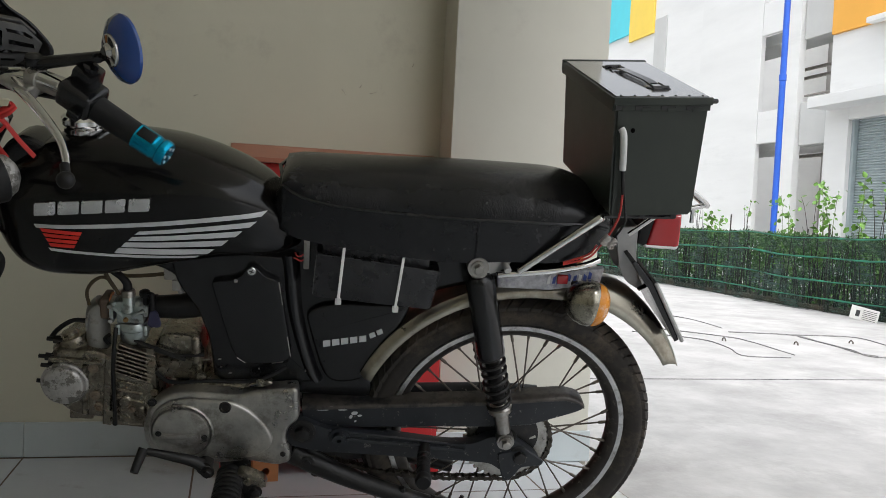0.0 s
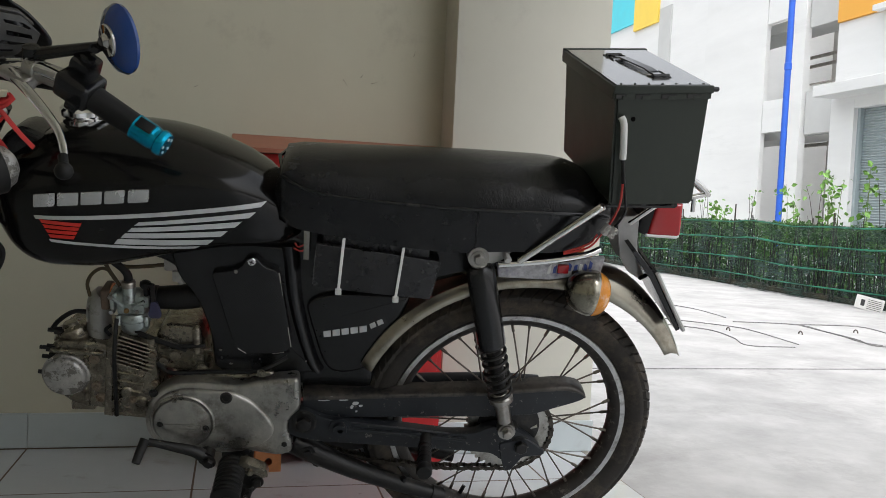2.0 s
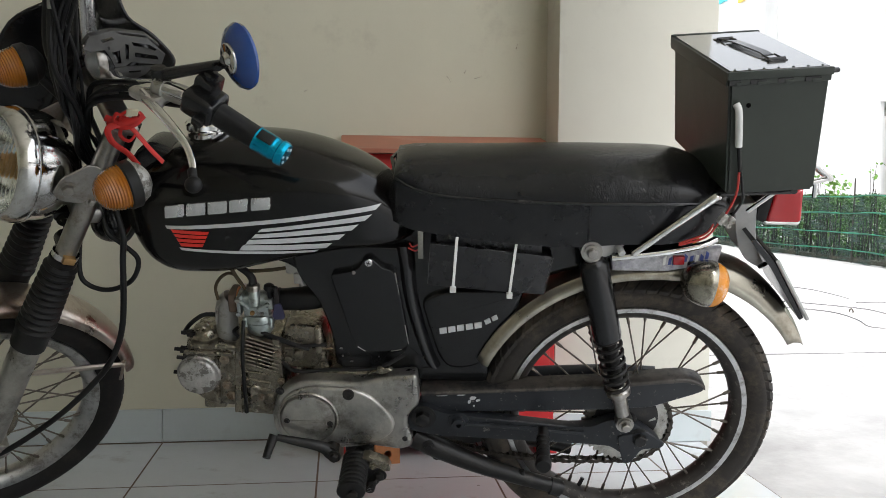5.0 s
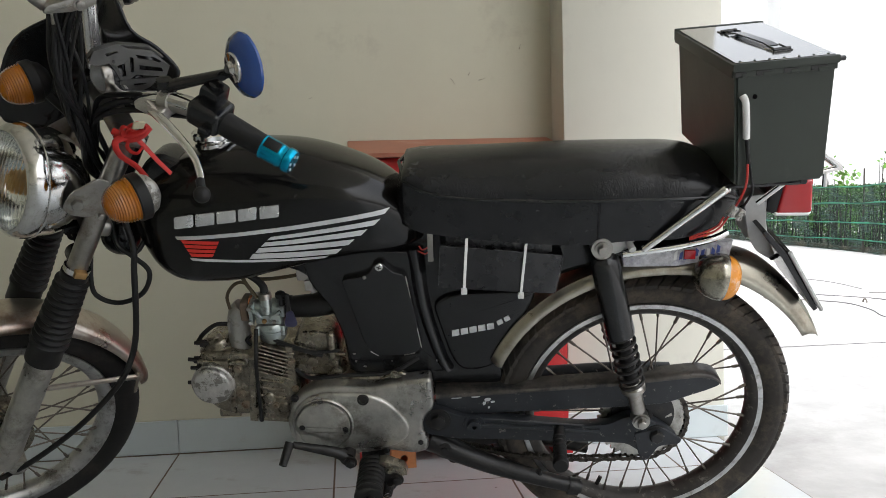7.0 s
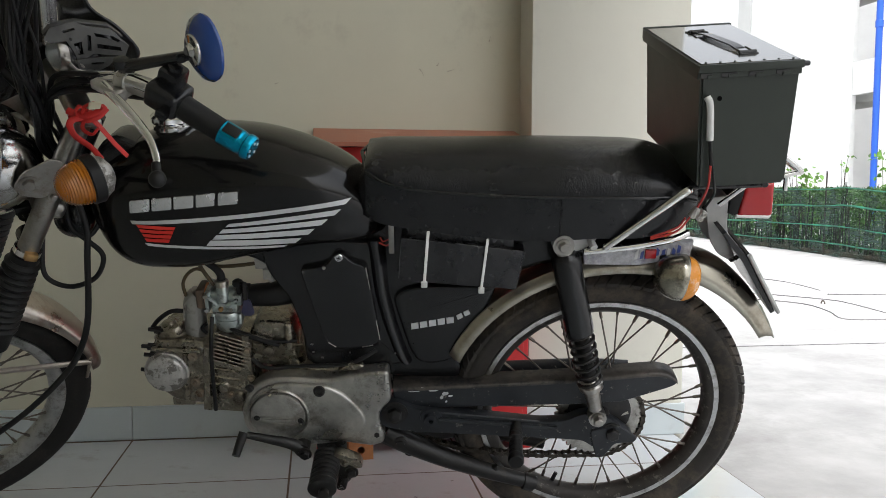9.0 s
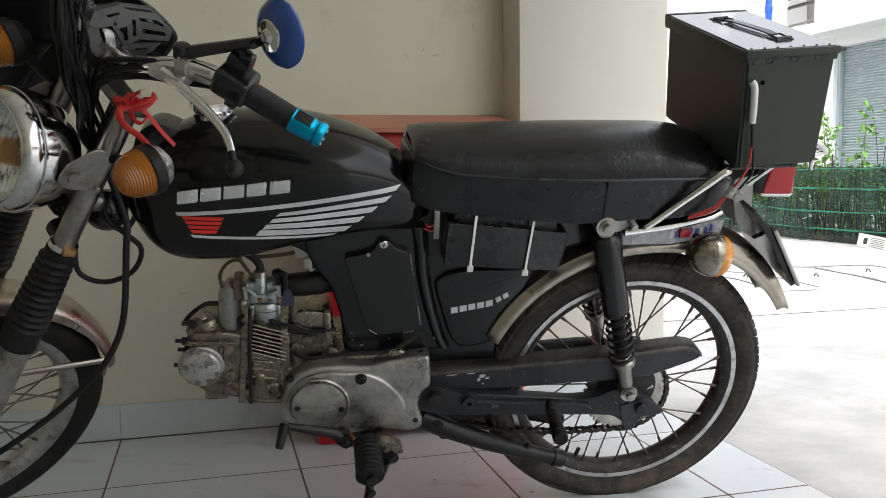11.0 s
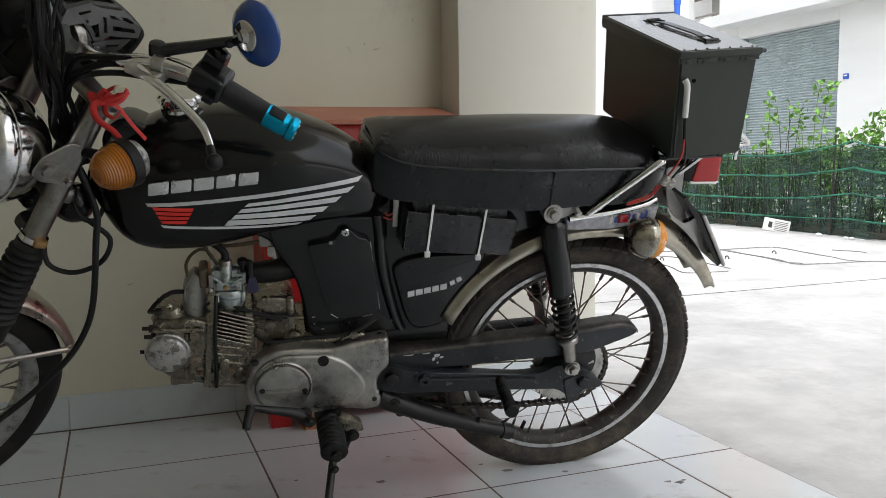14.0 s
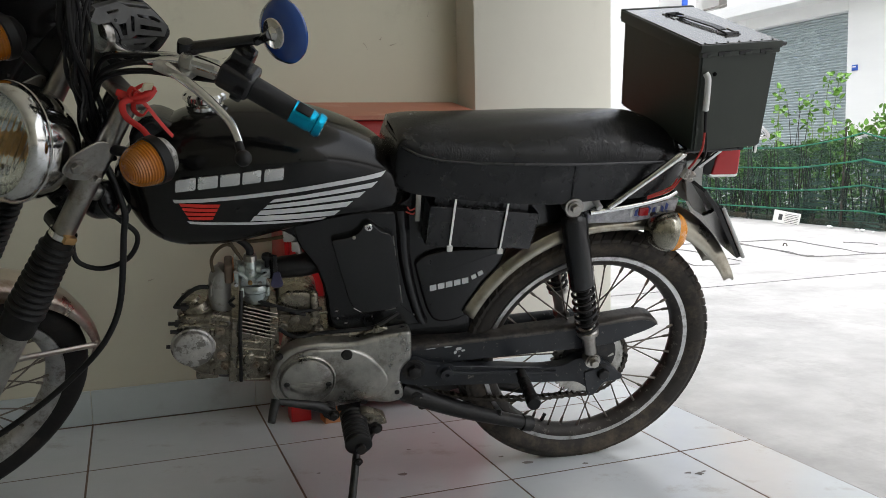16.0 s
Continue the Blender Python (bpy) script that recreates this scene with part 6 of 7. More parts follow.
bolt(b, (-0.828, -0.160, 0.954), 0.006, 0.006, (-0.3, -1, 0))
bolt(b, (-0.776, -0.234, 0.997), 0.005, 0.006, (-0.3, -1, 0))
mir = part("mirror", st(b), M_SATIN, bike, "round blue-backed bar mirror on a black arm")
LEVEL = BIKE.inverted()
MC, MN = LEVEL @ Vector((0.3159, -1.0771, 0.8190)), LEVEL.to_3x3() @ Vector((-0.82, -0.455, -0.26))
mm, _ = align(MC, MC + MN)
b = lathe(bmesh.new(), [(0.038, -0.014), (0.0435, -0.012), (0.0445, -0.008), (0.040, 0.000), (0.030, 0.006), (0.019, 0.009), (0, 0.009)], 44, mm)
part("mirror_shell", b, M_BLUE, mir, "glossy blue mirror shell")
b = lathe(bmesh.new(), [(0.0, 0.009), (0.021, 0.007), (0.021, 0.0105), (0.0195, 0.012), (0.010, 0.0128), (0.0085, 0.0150), (0.006, 0.017), (0, 0.017)], 36, mm)
part("mirror_mount", b, M_CHROME, mir)
part("mirror_link", tube(bmesh.new(), [MC + MN.normalized() * 0.015, TURNED @ Vector((-0.768, -0.238, 1.001))], 0.0068, 10, False), M_SATIN, mir)
b = lathe(bmesh.new(), [(0.039, -0.0142), (0, -0.0142)], 40, mm)
part("mirror_glass", b, M_REFLECT, mir)

# auxiliary lamp with a caged dark housing, fly screen, bars and cables
M_HOUSING = surf("dark_grey_cast_housing", (0.060, 0.060, 0.058), 0.42, 0.4, 0.25, 24, 0.2, dirt=(0.03, 0.03, 0.03), dirt_amount=0.3, dirt_scale=20)
AL = Vector((-0.885, -0.012, 0.9165))
ma, _ = align(AL, AL + Vector((-0.95, -0.20, 0.14)))
b = lathe(bmesh.new(), [(0, -0.055), (0.018, -0.052), (0.0240, -0.030), (0.0262, -0.004), (0.0240, 0.0), (0.0222, 0.0)], 34, ma)
aux = part("auxiliary_lamp", st(b), M_SATIN, bike, "small auxiliary lamp in a dark slotted housing")
aux.location = (-0.008, 0, -0.003)
b = lathe(bmesh.new(), [(0.0225, 0.005), (0.019, 0.010), (0.011, 0.0145), (0, 0.016)], 26, ma)
part("lens", st(b), M_CLEAR, aux).visible_shadow = False
b = lathe(bmesh.new(), [(0.0222, 0.003), (0.014, -0.010), (0, -0.014)], 26, ma)
part("reflector", st(b), M_SILVER, aux)
b = lathe(bmesh.new(), [(0.0222, 0.004), (0.0250, 0.007), (0.0262, 0.004), (0.0262, -0.006), (0.0245, -0.009)], 34, ma)
part("bezel", st(b), M_DULL, aux, "satin silver lamp bezel")


def fold(z):
    return float(np.interp(z, [0.915, 0.936, 0.958], [-0.037, -0.031, -0.010]))


def fold_low(z):
    return float(np.interp(z, [0.884, 0.900, 0.914], [-0.030, -0.037, -0.036]))


b = cut_plate([(-0.902, 0.946), (-0.889, 0.957), (-0.853, 0.960), (-0.840, 0.953), (-0.808, 0.946), (-0.788, 0.922), (-0.796, 0.907), (-0.840, 0.919), (-0.850, 0.915), (-0.864, 0.916), (-0.867, 0.928), (-0.873, 0.941), (-0.893, 0.941)],
              [[(-0.875, 0.9525), (-0.858, 0.9535), (-0.855, 0.9508), (-0.873, 0.9490)], [(-0.864, 0.937), (-0.852, 0.938), (-0.854, 0.920), (-0.861, 0.920)],
               [(-0.842, 0.944), (-0.837, 0.942), (-0.842, 0.923), (-0.847, 0.924)], [(-0.832, 0.9445), (-0.808, 0.9385), (-0.798, 0.9305), (-0.802, 0.9285), (-0.811, 0.9340), (-0.831, 0.9400)], [(-0.832, 0.932), (-0.800, 0.9215), (-0.799, 0.9150), (-0.833, 0.9250)]], fold, 0.0022)
part("housing", st(b), M_HOUSING, aux, "dark slotted lamp guard", 20)
b = plate(bmesh.new(), [(-0.900, 0.9475), (-0.889, 0.958), (-0.853, 0.961), (-0.808, 0.947), (-0.789, 0.925), (-0.792, 0.923), (-0.811, 0.943), (-0.854, 0.957), (-0.888, 0.954), (-0.896, 0.945)], -0.010, 0.002, 0.001, 1)
part("guard_roof", st(b), M_HOUSING, aux, "", 20)
b = cut_plate([(-0.868, 0.908), (-0.864, 0.914), (-0.850, 0.914), (-0.807, 0.907), (-0.822, 0.894), (-0.846, 0.884), (-0.870, 0.887)], [[(-0.846, 0.906), (-0.826, 0.903), (-0.828, 0.900), (-0.846, 0.902)]], fold_low, 0.0024)
part("lower_plate", st(b), M_HOUSING, aux, "", 20)
b = plate(bmesh.new(), [(-0.878, 0.948), (-0.852, 0.950), (-0.812, 0.936), (-0.802, 0.918), (-0.850, 0.896), (-0.876, 0.894)], -0.020, 0.030, 0.004, 1)
for k in range(5):
    span(b, (-0.868 + 0.012 * k, -0.027, 0.902 + 0.002 * k), (-0.865 + 0.012 * k, 0.030, 0.944 - 0.004 * k))
part("lamp_core", st(b), M_SATIN, aux, "black finned lamp core behind the slots")
b = bmesh.new()
bolt(b, (-0.865, -0.037, 0.900), 0.0062, 0.009)
part("bolt", st(b), M_DULL, aux)
edge = [(-1.034, 0.20, 0.759), (-1.023, 0.20, 0.834), (-0.985, 0.18, 0.910), (-0.920, 0.15, 0.950), (-0.850, 0.12, 0.980), (-0.832, 0.08, 0.992), (-0.824, 0.05, 0.950), (-0.795, 0.03, 0.924), (-0.772, 0.01, 0.890), (-0.776, 0.01, 0.868), (-0.800, 0.02, 0.838), (-0.830, 0.08, 0.790), (-0.890, 0.14, 0.752), (-0.960, 0.18, 0.735)]
edge = cat_rom([edge[-1]] + edge + [edge[0]], 4)
mid = sum((Vector(p) for p in edge), Vector()) / len(edge)
rows = [[mid.lerp(Vector(p), q) + Vector((0.0, 0.03, 0.0)) * (1 - q * q) for q in (0.02, 0.3, 0.6, 0.85, 0.95, 1.0)] for p in edge]
b = grid(bmesh.new(), rows + [rows[0]])
ob = part("fly_screen", st(b), M_SATIN, bike, "black rounded fly screen behind the lamps")
ob.modifiers.new("thick", "SOLIDIFY").thickness = 0.004
b = tube(bmesh.new(), [(-0.890, 0.06, 0.895), (-0.879, 0.06, 0.985), (-0.868, 0.06, 1.08)], 0.0118, 16, False)
part("screen_bar", st(b), M_BADGE, bike, "chrome accessory bar")
b = plate(bmesh.new(), [(-0.956, 1.040), (-0.948, 1.052), (-0.905, 1.056), (-0.882, 1.050), (-0.884, 1.040), (-0.915, 1.036)], -0.046, -0.012, 0.003, 2, round_r=0.006)
bolt(b, (-0.905, -0.046, 1.046), 0.0065, 0.006)
tube(b, [(-0.950, -0.03, 1.048), (-0.968, -0.04, 1.075), (-0.966, -0.05, 1.105), (-0.940, -0.05, 1.130)], (0.010, 0.006), 12, True, 6, 0.6)
part("cable_bracket", st(b), M_DULL, bike, "bright alloy bracket gathering the cables")
b = lathe(bmesh.new(), [(0, -0.018), (0.017, -0.018), (0.020, -0.015), (0.020, 0.012), (0.017, 0.016), (0.009, 0.018), (0, 0.018)], 28, Matrix.Translation((-0.876, 0.040, 1.040)) @ SIDE)
part("bar_clamp", st(b), M_DULL, bike, "round steel clamp on the chrome bar")
rng = random.Random(4)
for k in range(13):
    j = [rng.uniform(-1, 1) for _ in range(9)]
    top = (-0.926 + 0.026 * j[0], -0.030 + 0.014 * j[1], 1.046)
    pts = [top, (-0.938 + 0.024 * j[2], -0.048 + 0.022 * j[3], 0.955), (-0.944 + 0.018 * j[4], -0.055 + 0.018 * j[5], 0.87 + 0.01 * j[6]), (-0.932 + 0.020 * j[7], -0.050 + 0.015 * j[8], 0.79), (-0.905 + 0.014 * j[3], -0.03, 0.70)]
    part("cable", st(tube(bmesh.new(), pts, 0.0026 + 0.0009 * (k % 3), 8)), M_CABLE, bike)
    if k % 4 == 1:
        part("cable_ferrule", st(tube(bmesh.new(), [Vector(top), Vector(top).lerp(Vector(pts[1]), 0.28)], 0.0046, 8, False)), M_DULL, bike, "steel cable ferrule")
for pts, r in (
    ([(-0.786, -0.200, 0.925), (-0.834, -0.150, 0.922), (-0.880, -0.10, 0.915), (-0.918, -0.07, 0.890), (-0.925, -0.05, 0.84)], 0.0050),
    ([(-0.790, -0.200, 0.915), (-0.836, -0.150, 0.908), (-0.880, -0.10, 0.900), (-0.922, -0.07, 0.880), (-0.930, -0.045, 0.82)], 0.0046),
    ([(-0.845, -0.150, 0.940), (-0.880, -0.100, 0.925), (-0.912, -0.06, 0.905), (-0.925, -0.04, 0.85)], 0.0040),
):
    part("cable", st(tube(bmesh.new(), pts, r, 8)), M_CABLE, bike)
for pts, r in (
    ([(-0.895, -0.05, 0.72), (-0.866, -0.08, 0.64), (-0.870, -0.085, 0.590), (-0.886, -0.087, 0.477), (-0.911, -0.087, 0.412), (-0.950, -0.087, 0.360), (-1.022, -0.088, 0.292), (-1.108, -0.092, 0.230), (-1.178, -0.095, 0.192)], 0.0052),
    ([(-0.905, -0.05, 0.68), (-0.895, -0.07, 0.635), (-0.875, -0.07, 0.613), (-0.851, -0.07, 0.584), (-0.867, -0.07, 0.546), (-0.906, -0.07, 0.528), (-0.939, -0.07, 0.536), (-0.951, -0.07, 0.560), (-0.945, -0.06, 0.62)], 0.0042),
    ([(-0.91, -0.04, 0.70), (-0.90, -0.06, 0.63), (-0.87, -0.06, 0.615), (-0.853, -0.03, 0.65), (-0.850, -0.01, 0.70)], 0.004),
):
    part("control_cable", tube(bmesh.new(), pts, r, 10), M_RUBBER, bike, "black control cable hanging in a loop")


def shifted(bm):
    """Sets the ribbon a little higher on the yoke, then turns it with the bar."""
    bm.transform(Matrix.Translation((-0.005, 0, 0.009)))
    return st(bm)


knot = part("ribbon", shifted(block(bmesh.new(), (0.016, 0.012, 0.014), pose(-0.878, -0.094, 0.846, 10, 20, 30), 0.004, 3)), M_REDCLOTH, bike, "red ribbon tied round the yoke")
for pts in (
    [(-0.880, -0.096, 0.846), (-0.904, -0.104, 0.846), (-0.903, -0.110, 0.826), (-0.886, -0.122, 0.808), (-0.876, -0.132, 0.790)],
    [(-0.876, -0.096, 0.846), (-0.864, -0.108, 0.826), (-0.852, -0.118, 0.804), (-0.838, -0.127, 0.782)],
    [(-0.902, -0.082, 0.852), (-0.886, -0.100, 0.850), (-0.868, -0.106, 0.853), (-0.852, -0.100, 0.858)],
    [(-0.900, -0.084, 0.846), (-0.884, -0.102, 0.843), (-0.866, -0.106, 0.846), (-0.850, -0.098, 0.852)],
    [(-0.880, -0.094, 0.846), (-0.884, -0.102, 0.862), (-0.870, -0.106, 0.870), (-0.858, -0.104, 0.862), (-0.866, -0.100, 0.850)],
    [(-0.882, -0.094, 0.848), (-0.894, -0.102, 0.858), (-0.888, -0.104, 0.868), (-0.878, -0.102, 0.858)],
    [(-0.880, -0.096, 0.846), (-0.890, -0.108, 0.834), (-0.880, -0.114, 0.824), (-0.868, -0.112, 0.832)],
):
    part("tail", shifted(tube(bmesh.new(), pts, (0.0052, 0.0044), 8, True, 5, 0.35)), M_REDCLOTH, knot)
part("tag", shifted(block(bmesh.new(), (0.018, 0.004, 0.012), pose(-0.868, -0.110, 0.868, 10, 15, 10), 0.001, 1)), M_PALE, knot, "small cream label")
for x, z, w, h in ((-0.527, 0.409, 0.006, 0.003), (-0.420, 0.415, 0.010, 0.002), (-0.482, 0.416, 0.005, 0.002), (-0.525, 0.394, 0.004, 0.004), (-0.462, 0.393, 0.003, 0.003), (-0.510, 0.383, 0.006, 0.003), (-0.384, 0.392, 0.003, 0.004)):
    b = plate(bmesh.new(), [(x - w / 2, z), (x - w / 5, z + h / 2), (x + w / 2, z + h / 4), (x + w / 4, z - h / 2), (x - w / 3, z - h / 3)], -0.0532, -0.0515)
    part("paint_chip", b, M_DULL, airbox)

# ---- metal box on the rack ----
M_HOLESHADE = surf("painted_hole_shade", (0.001, 0.001, 0.001), 0.9, var=0.1, spec=0.1)
ammo = thing("metal_box", "olive-black steel ammunition box with hinged lid on the rack", "storage box", BIKE @ pose(0.1300, 0.012, 0.7285, 0, -3.2, 2.4) @ Matrix.Diagonal((0.95, 0.985, 1, 1)))
b = bmesh.new()
TOPC, LOWC = [(-0.0745, -0.144), (0.0765, -0.144), (0.0765, 0.144), (-0.0745, 0.144)], [(-0.0655, -0.143), (0.074, -0.143), (0.074, 0.142), (-0.0655, 0.142)]
lo = [b.verts.new((x, y, 0.001)) for x, y in LOWC]
hi = [b.verts.new((x, y, 0.176)) for x, y in TOPC]
b.faces.new(lo[::-1])
b.faces.new(hi)
for k in range(4):
    b.faces.new((lo[k], lo[(k + 1) % 4], hi[(k + 1) % 4], hi[k]))
bmesh.ops.bevel(b, geom=b.edges[:], offset=0.004, segments=3, affect="EDGES")
body = part("body", b, M_BOX, ammo)
b = span(bmesh.new(), (-0.078, -0.147, 0.174), (0.077, 0.149, 0.186), 0.003, 3)
span(b, (-0.080, 0.143, 0.170), (0.079, 0.152, 0.189), 0.002)
span(b, (-0.080, -0.151, 0.176), (0.079, -0.145, 0.1875), 0.002)
span(b, (-0.0805, -0.147, 0.1665), (-0.0775, 0.147, 0.1865), 0.0015)
lid = part("lid", b, M_BOX, ammo, "flat steel lid with a turned-down rim")
part("lid_top", span(bmesh.new(), (-0.075, -0.1435, 0.1862), (0.075, 0.142, 0.1878), 0.0006, 1), M_LID, lid, "glossy olive-black lid skin")
b = span(bmesh.new(), (-0.0775, -0.1490, 0.1675), (0.0765, -0.1462, 0.1765), 0.0008, 1)
part("hinge_strip", b, M_BOX, lid, "folded hinge strip under the lid's rim", 20)
for x0, x1 in ((-0.0765, -0.060), (-0.045, -0.022), (-0.004, 0.019), (0.037, 0.060)):
    # slots are not cut; raised black patches paint their shade
    slot = part("hinge_slot_shade", span(bmesh.new(), (x0, -0.1502, 0.1685), (x1, -0.1470, 0.1752), 0.0004, 1), M_INK, lid, "black patch painted as the shade of a hinge slot", 0)
    part("hinge_tab", span(bmesh.new(), (x0 + 0.010, -0.1512, 0.1670), (x1 + 0.001, -0.1480, 0.1728), 0.0008, 2), M_BOX, lid, "", 20)
for k in range(7):
    part("rivet", lathe(bmesh.new(), [(0.0022, 0), (0.0018, 0.0009), (0, 0.0012)], 10, Matrix.Translation((-0.066 + 0.022 * k, -0.138, 0.1878))), M_BOX, lid, "", 30)
b = lathe(bmesh.new(), [(0, 0), (0.0038, 0), (0.0038, 0.009), (0.003, 0.011), (0, 0.011)], 12, pose(0.0765, -0.147, 0.1815, 0, 90, 0))
part("hinge_pin", b, M_SATIN, lid, "dark end of the hinge pin")
strap = plate(bmesh.new(), [(0.060, 0.1895), (0.040, 0.1912), (-0.050, 0.1912), (-0.066, 0.1895), (-0.066, 0.1915), (-0.050, 0.1935), (0.040, 0.1935), (0.060, 0.1915)], -0.0085, 0.0085, 0.0006, 1)
turn = pose(0.004, 0, 0, 0, 0, 97)
strap.transform(turn)
handle = part("handle", strap, M_SATIN, lid, "black folding strap handle with wire loops")
for y0, y1 in ((0.060, 0.082), (-0.066, -0.092)):
    for q in (-0.010, 0.010):
        b = tube(bmesh.new(), [turn @ Vector((y0, q, 0.1915)), turn @ Vector((y1, q, 0.1900))], 0.0016, 6, False)
        part("wire_loop", b, M_SATIN, handle)
    b = span(bmesh.new(), (min(y1 - 0.006, y1 + 0.012), -0.016, 0.1855), (max(y1 - 0.006, y1 + 0.012), 0.016, 0.1895), 0.0015)
    tube(b, [(y1, -0.014, 0.1900), (y1, 0.014, 0.1900)], 0.0028, 8, False)
    b.transform(turn)
    part("handle_bracket", b, M_SATIN, handle)
# no opening is cut: a black disc paints the shade inside the hole
b = bmesh.new()
lathe(b, [(0.0, -0.0015), (0.0036, -0.0015), (0.0036, 0.001), (0, 0.001)], 14, Matrix.Translation((-0.043, -0.1440, 0.137)) @ SIDE)
part("vent_hole", b, M_HOLESHADE, body, "flat black disc painted as the shade of a round hole")
b = tube(bmesh.new(), [(-0.0635, -0.148, 0.141), (-0.060, -0.1525, 0.132), (-0.057, -0.152, 0.105), (-0.055, -0.151, 0.078)], 0.0054, 10)
part("cable_sleeve", b, M_WHITE, body, "white plastic cable sleeve")
part("wire_sleeve", tube(bmesh.new(), [(-0.055, -0.151, 0.080), (-0.053, -0.152, 0.062), (-0.050, -0.152, 0.040)], 0.0032, 8), M_RUBBER, ammo, "short black tape sleeve")
for pts, mat in (
    ([(-0.051, -0.152, 0.044), (-0.051, -0.151, 0.010), (-0.052, -0.138, -0.015), (-0.056, -0.122, -0.040)], M_WIRE),
    ([(-0.049, -0.152, 0.044), (-0.043, -0.151, 0.012), (-0.036, -0.138, -0.012), (-0.044, -0.120, -0.044)], M_RUBBER),
):
    part("wire", tube(bmesh.new(), pts, 0.0020, 8), mat, ammo)
M_NYLON = surf("clear_plastic", (0.6, 0.58, 0.55), 0.3, var=0.1)
for k in range(2):
    b = bmesh.new()
    m = pose(-0.060 + 0.012 * k, -0.122, -0.046 - 0.006 * k, 0, 38, 0)
    block(b, (0.009, 0.012, 0.019), m, 0.002)
    for q in (-0.0045, 0.0045):
        lathe(b, [(0.0034, 0), (0.0034, 0.004), (0.0022, 0.004), (0.0022, 0.001), (0, 0.001)], 12, m @ Matrix.Translation((0, -0.006, q)) @ SIDE)
    part("terminal_block", b, M_NYLON, ammo, "clear plastic wire terminal block")
for k in range(2):
    b = tube(bmesh.new(), [(-0.065 - 0.008 * k, -0.12, -0.055), (-0.085, -0.118, -0.078 + 0.006 * k), (-0.125, -0.11, -0.092 + 0.003 * k)], 0.0018, 8)
    part("wire", b, M_WIRE, ammo)

# ---- outside: ropes, eyebolts, fence, hedge, building ----
M_NET = bpy.data.materials.new("green_shade_net")
M_NET.use_nodes = True
nn, nl = M_NET.node_tree.nodes, M_NET.node_tree.links
pn = nn["Principled BSDF"]
pn.inputs["Base Color"].default_value = (0.011, 0.038, 0.027, 1)
pn.inputs["Roughness"].default_value = 0.6
tr, mxs = nn.new("ShaderNodeBsdfTransparent"), nn.new("ShaderNodeMixShader")
tcn, nz, mr = nn.new("ShaderNodeTexCoord"), nn.new("ShaderNodeTexNoise"), nn.new("ShaderNodeMapRange")
mpn = nn.new("ShaderNodeMapping")
mpn.inputs["Scale"].default_value = (1, 1.3, 42)
nz.inputs["Scale"].default_value, nz.inputs["Detail"].default_value = 2.2, 6
mr.inputs["From Min"].default_value, mr.inputs["From Max"].default_value, mr.inputs["To Min"].default_value, mr.inputs["To Max"].default_value = 0.36, 0.60, 0.40, 0.97
nl.new(tcn.outputs["Object"], mpn.inputs[0])
nl.new(mpn.outputs[0], nz.inputs["Vector"])
nl.new(nz.outputs["Fac"], mr.inputs["Value"])
nz2, mr2, mul = nn.new("ShaderNodeTexNoise"), nn.new("ShaderNodeMapRange"), nn.new("ShaderNodeMath")
nz2.inputs["Scale"].default_value, nz2.inputs["Detail"].default_value = 3.5, 5
mr2.inputs["From Min"].default_value, mr2.inputs["From Max"].default_value, mr2.inputs["To Min"].default_value = 0.38, 0.58, 0.24
mul.operation = "MULTIPLY"
nl.new(tcn.outputs["Object"], nz2.inputs["Vector"])
nl.new(nz2.outputs["Fac"], mr2.inputs["Value"])
nl.new(mr.outputs[0], mul.inputs[0])
nl.new(mr2.outputs[0], mul.inputs[1])
nl.new(mul.outputs[0], mxs.inputs[0])
nl.new(tr.outputs[0], mxs.inputs[1])
nl.new(pn.outputs[0], mxs.inputs[2])
nl.new(mxs.outputs[0], nn["Material Output"].inputs[0])
M_STRAND = surf("bright_green_twine", (0.012, 0.135, 0.078), 0.6, var=0.75, scale=5)
M_POST = surf("weathered_stick", (0.035, 0.028, 0.022), 0.9, var=0.3, scale=30)
M_LEAF = surf("leaf_green", (0.042, 0.110, 0.018), 0.5, var=0.75, scale=9)
M_LEAFB = surf("young_leaf_green", (0.105, 0.235, 0.030), 0.5, var=0.45, scale=9)
M_STEM = surf("green_stem", (0.12, 0.16, 0.05), 0.7, var=0.3, scale=20)
M_SOIL = surf("hedge_soil", (0.06, 0.045, 0.03), 0.95, var=0.4, scale=8)
M_WHITEWALL = surf("white_render", (0.73, 0.74, 0.73), 0.8, var=0.05, scale=0.8, dirt=(0.64, 0.65, 0.64), dirt_amount=0.12, dirt_scale=0.9, stretch=(1, 0.35, 2.2))
M_GREYWALL = surf("grey_render", (0.52, 0.53, 0.52), 0.8, var=0.06, scale=1.2)
M_ORANGE = surf("orange_panel", (0.80, 0.40, 0.06), 0.6, var=0.04, scale=2)
M_YELLOW = surf("yellow_panel", (0.85, 0.62, 0.10), 0.6, var=0.04, scale=2)
M_CYANP = surf("cyan_panel", (0.10, 0.62, 0.72), 0.6, var=0.04, scale=2)
M_SHUT = surf("grey_blue_shutter", (0.36, 0.42, 0.435), 0.45, 0.2, 0.08, 6)
M_PIPE = surf("blue_pipe_paint", (0.02, 0.10, 0.52), 0.4, var=0.1, scale=6)
M_PAPER = surf("paper_notice", (0.70, 0.69, 0.66), 0.8, var=0.06, scale=20)
# gallery wall colour darkened to carry the shade of the interior
M_SHADEWALL = surf("interior_shade_in_colour", (0.42, 0.415, 0.39), 0.9, var=0.1, scale=2)

FX = 5.38  # the fence's line


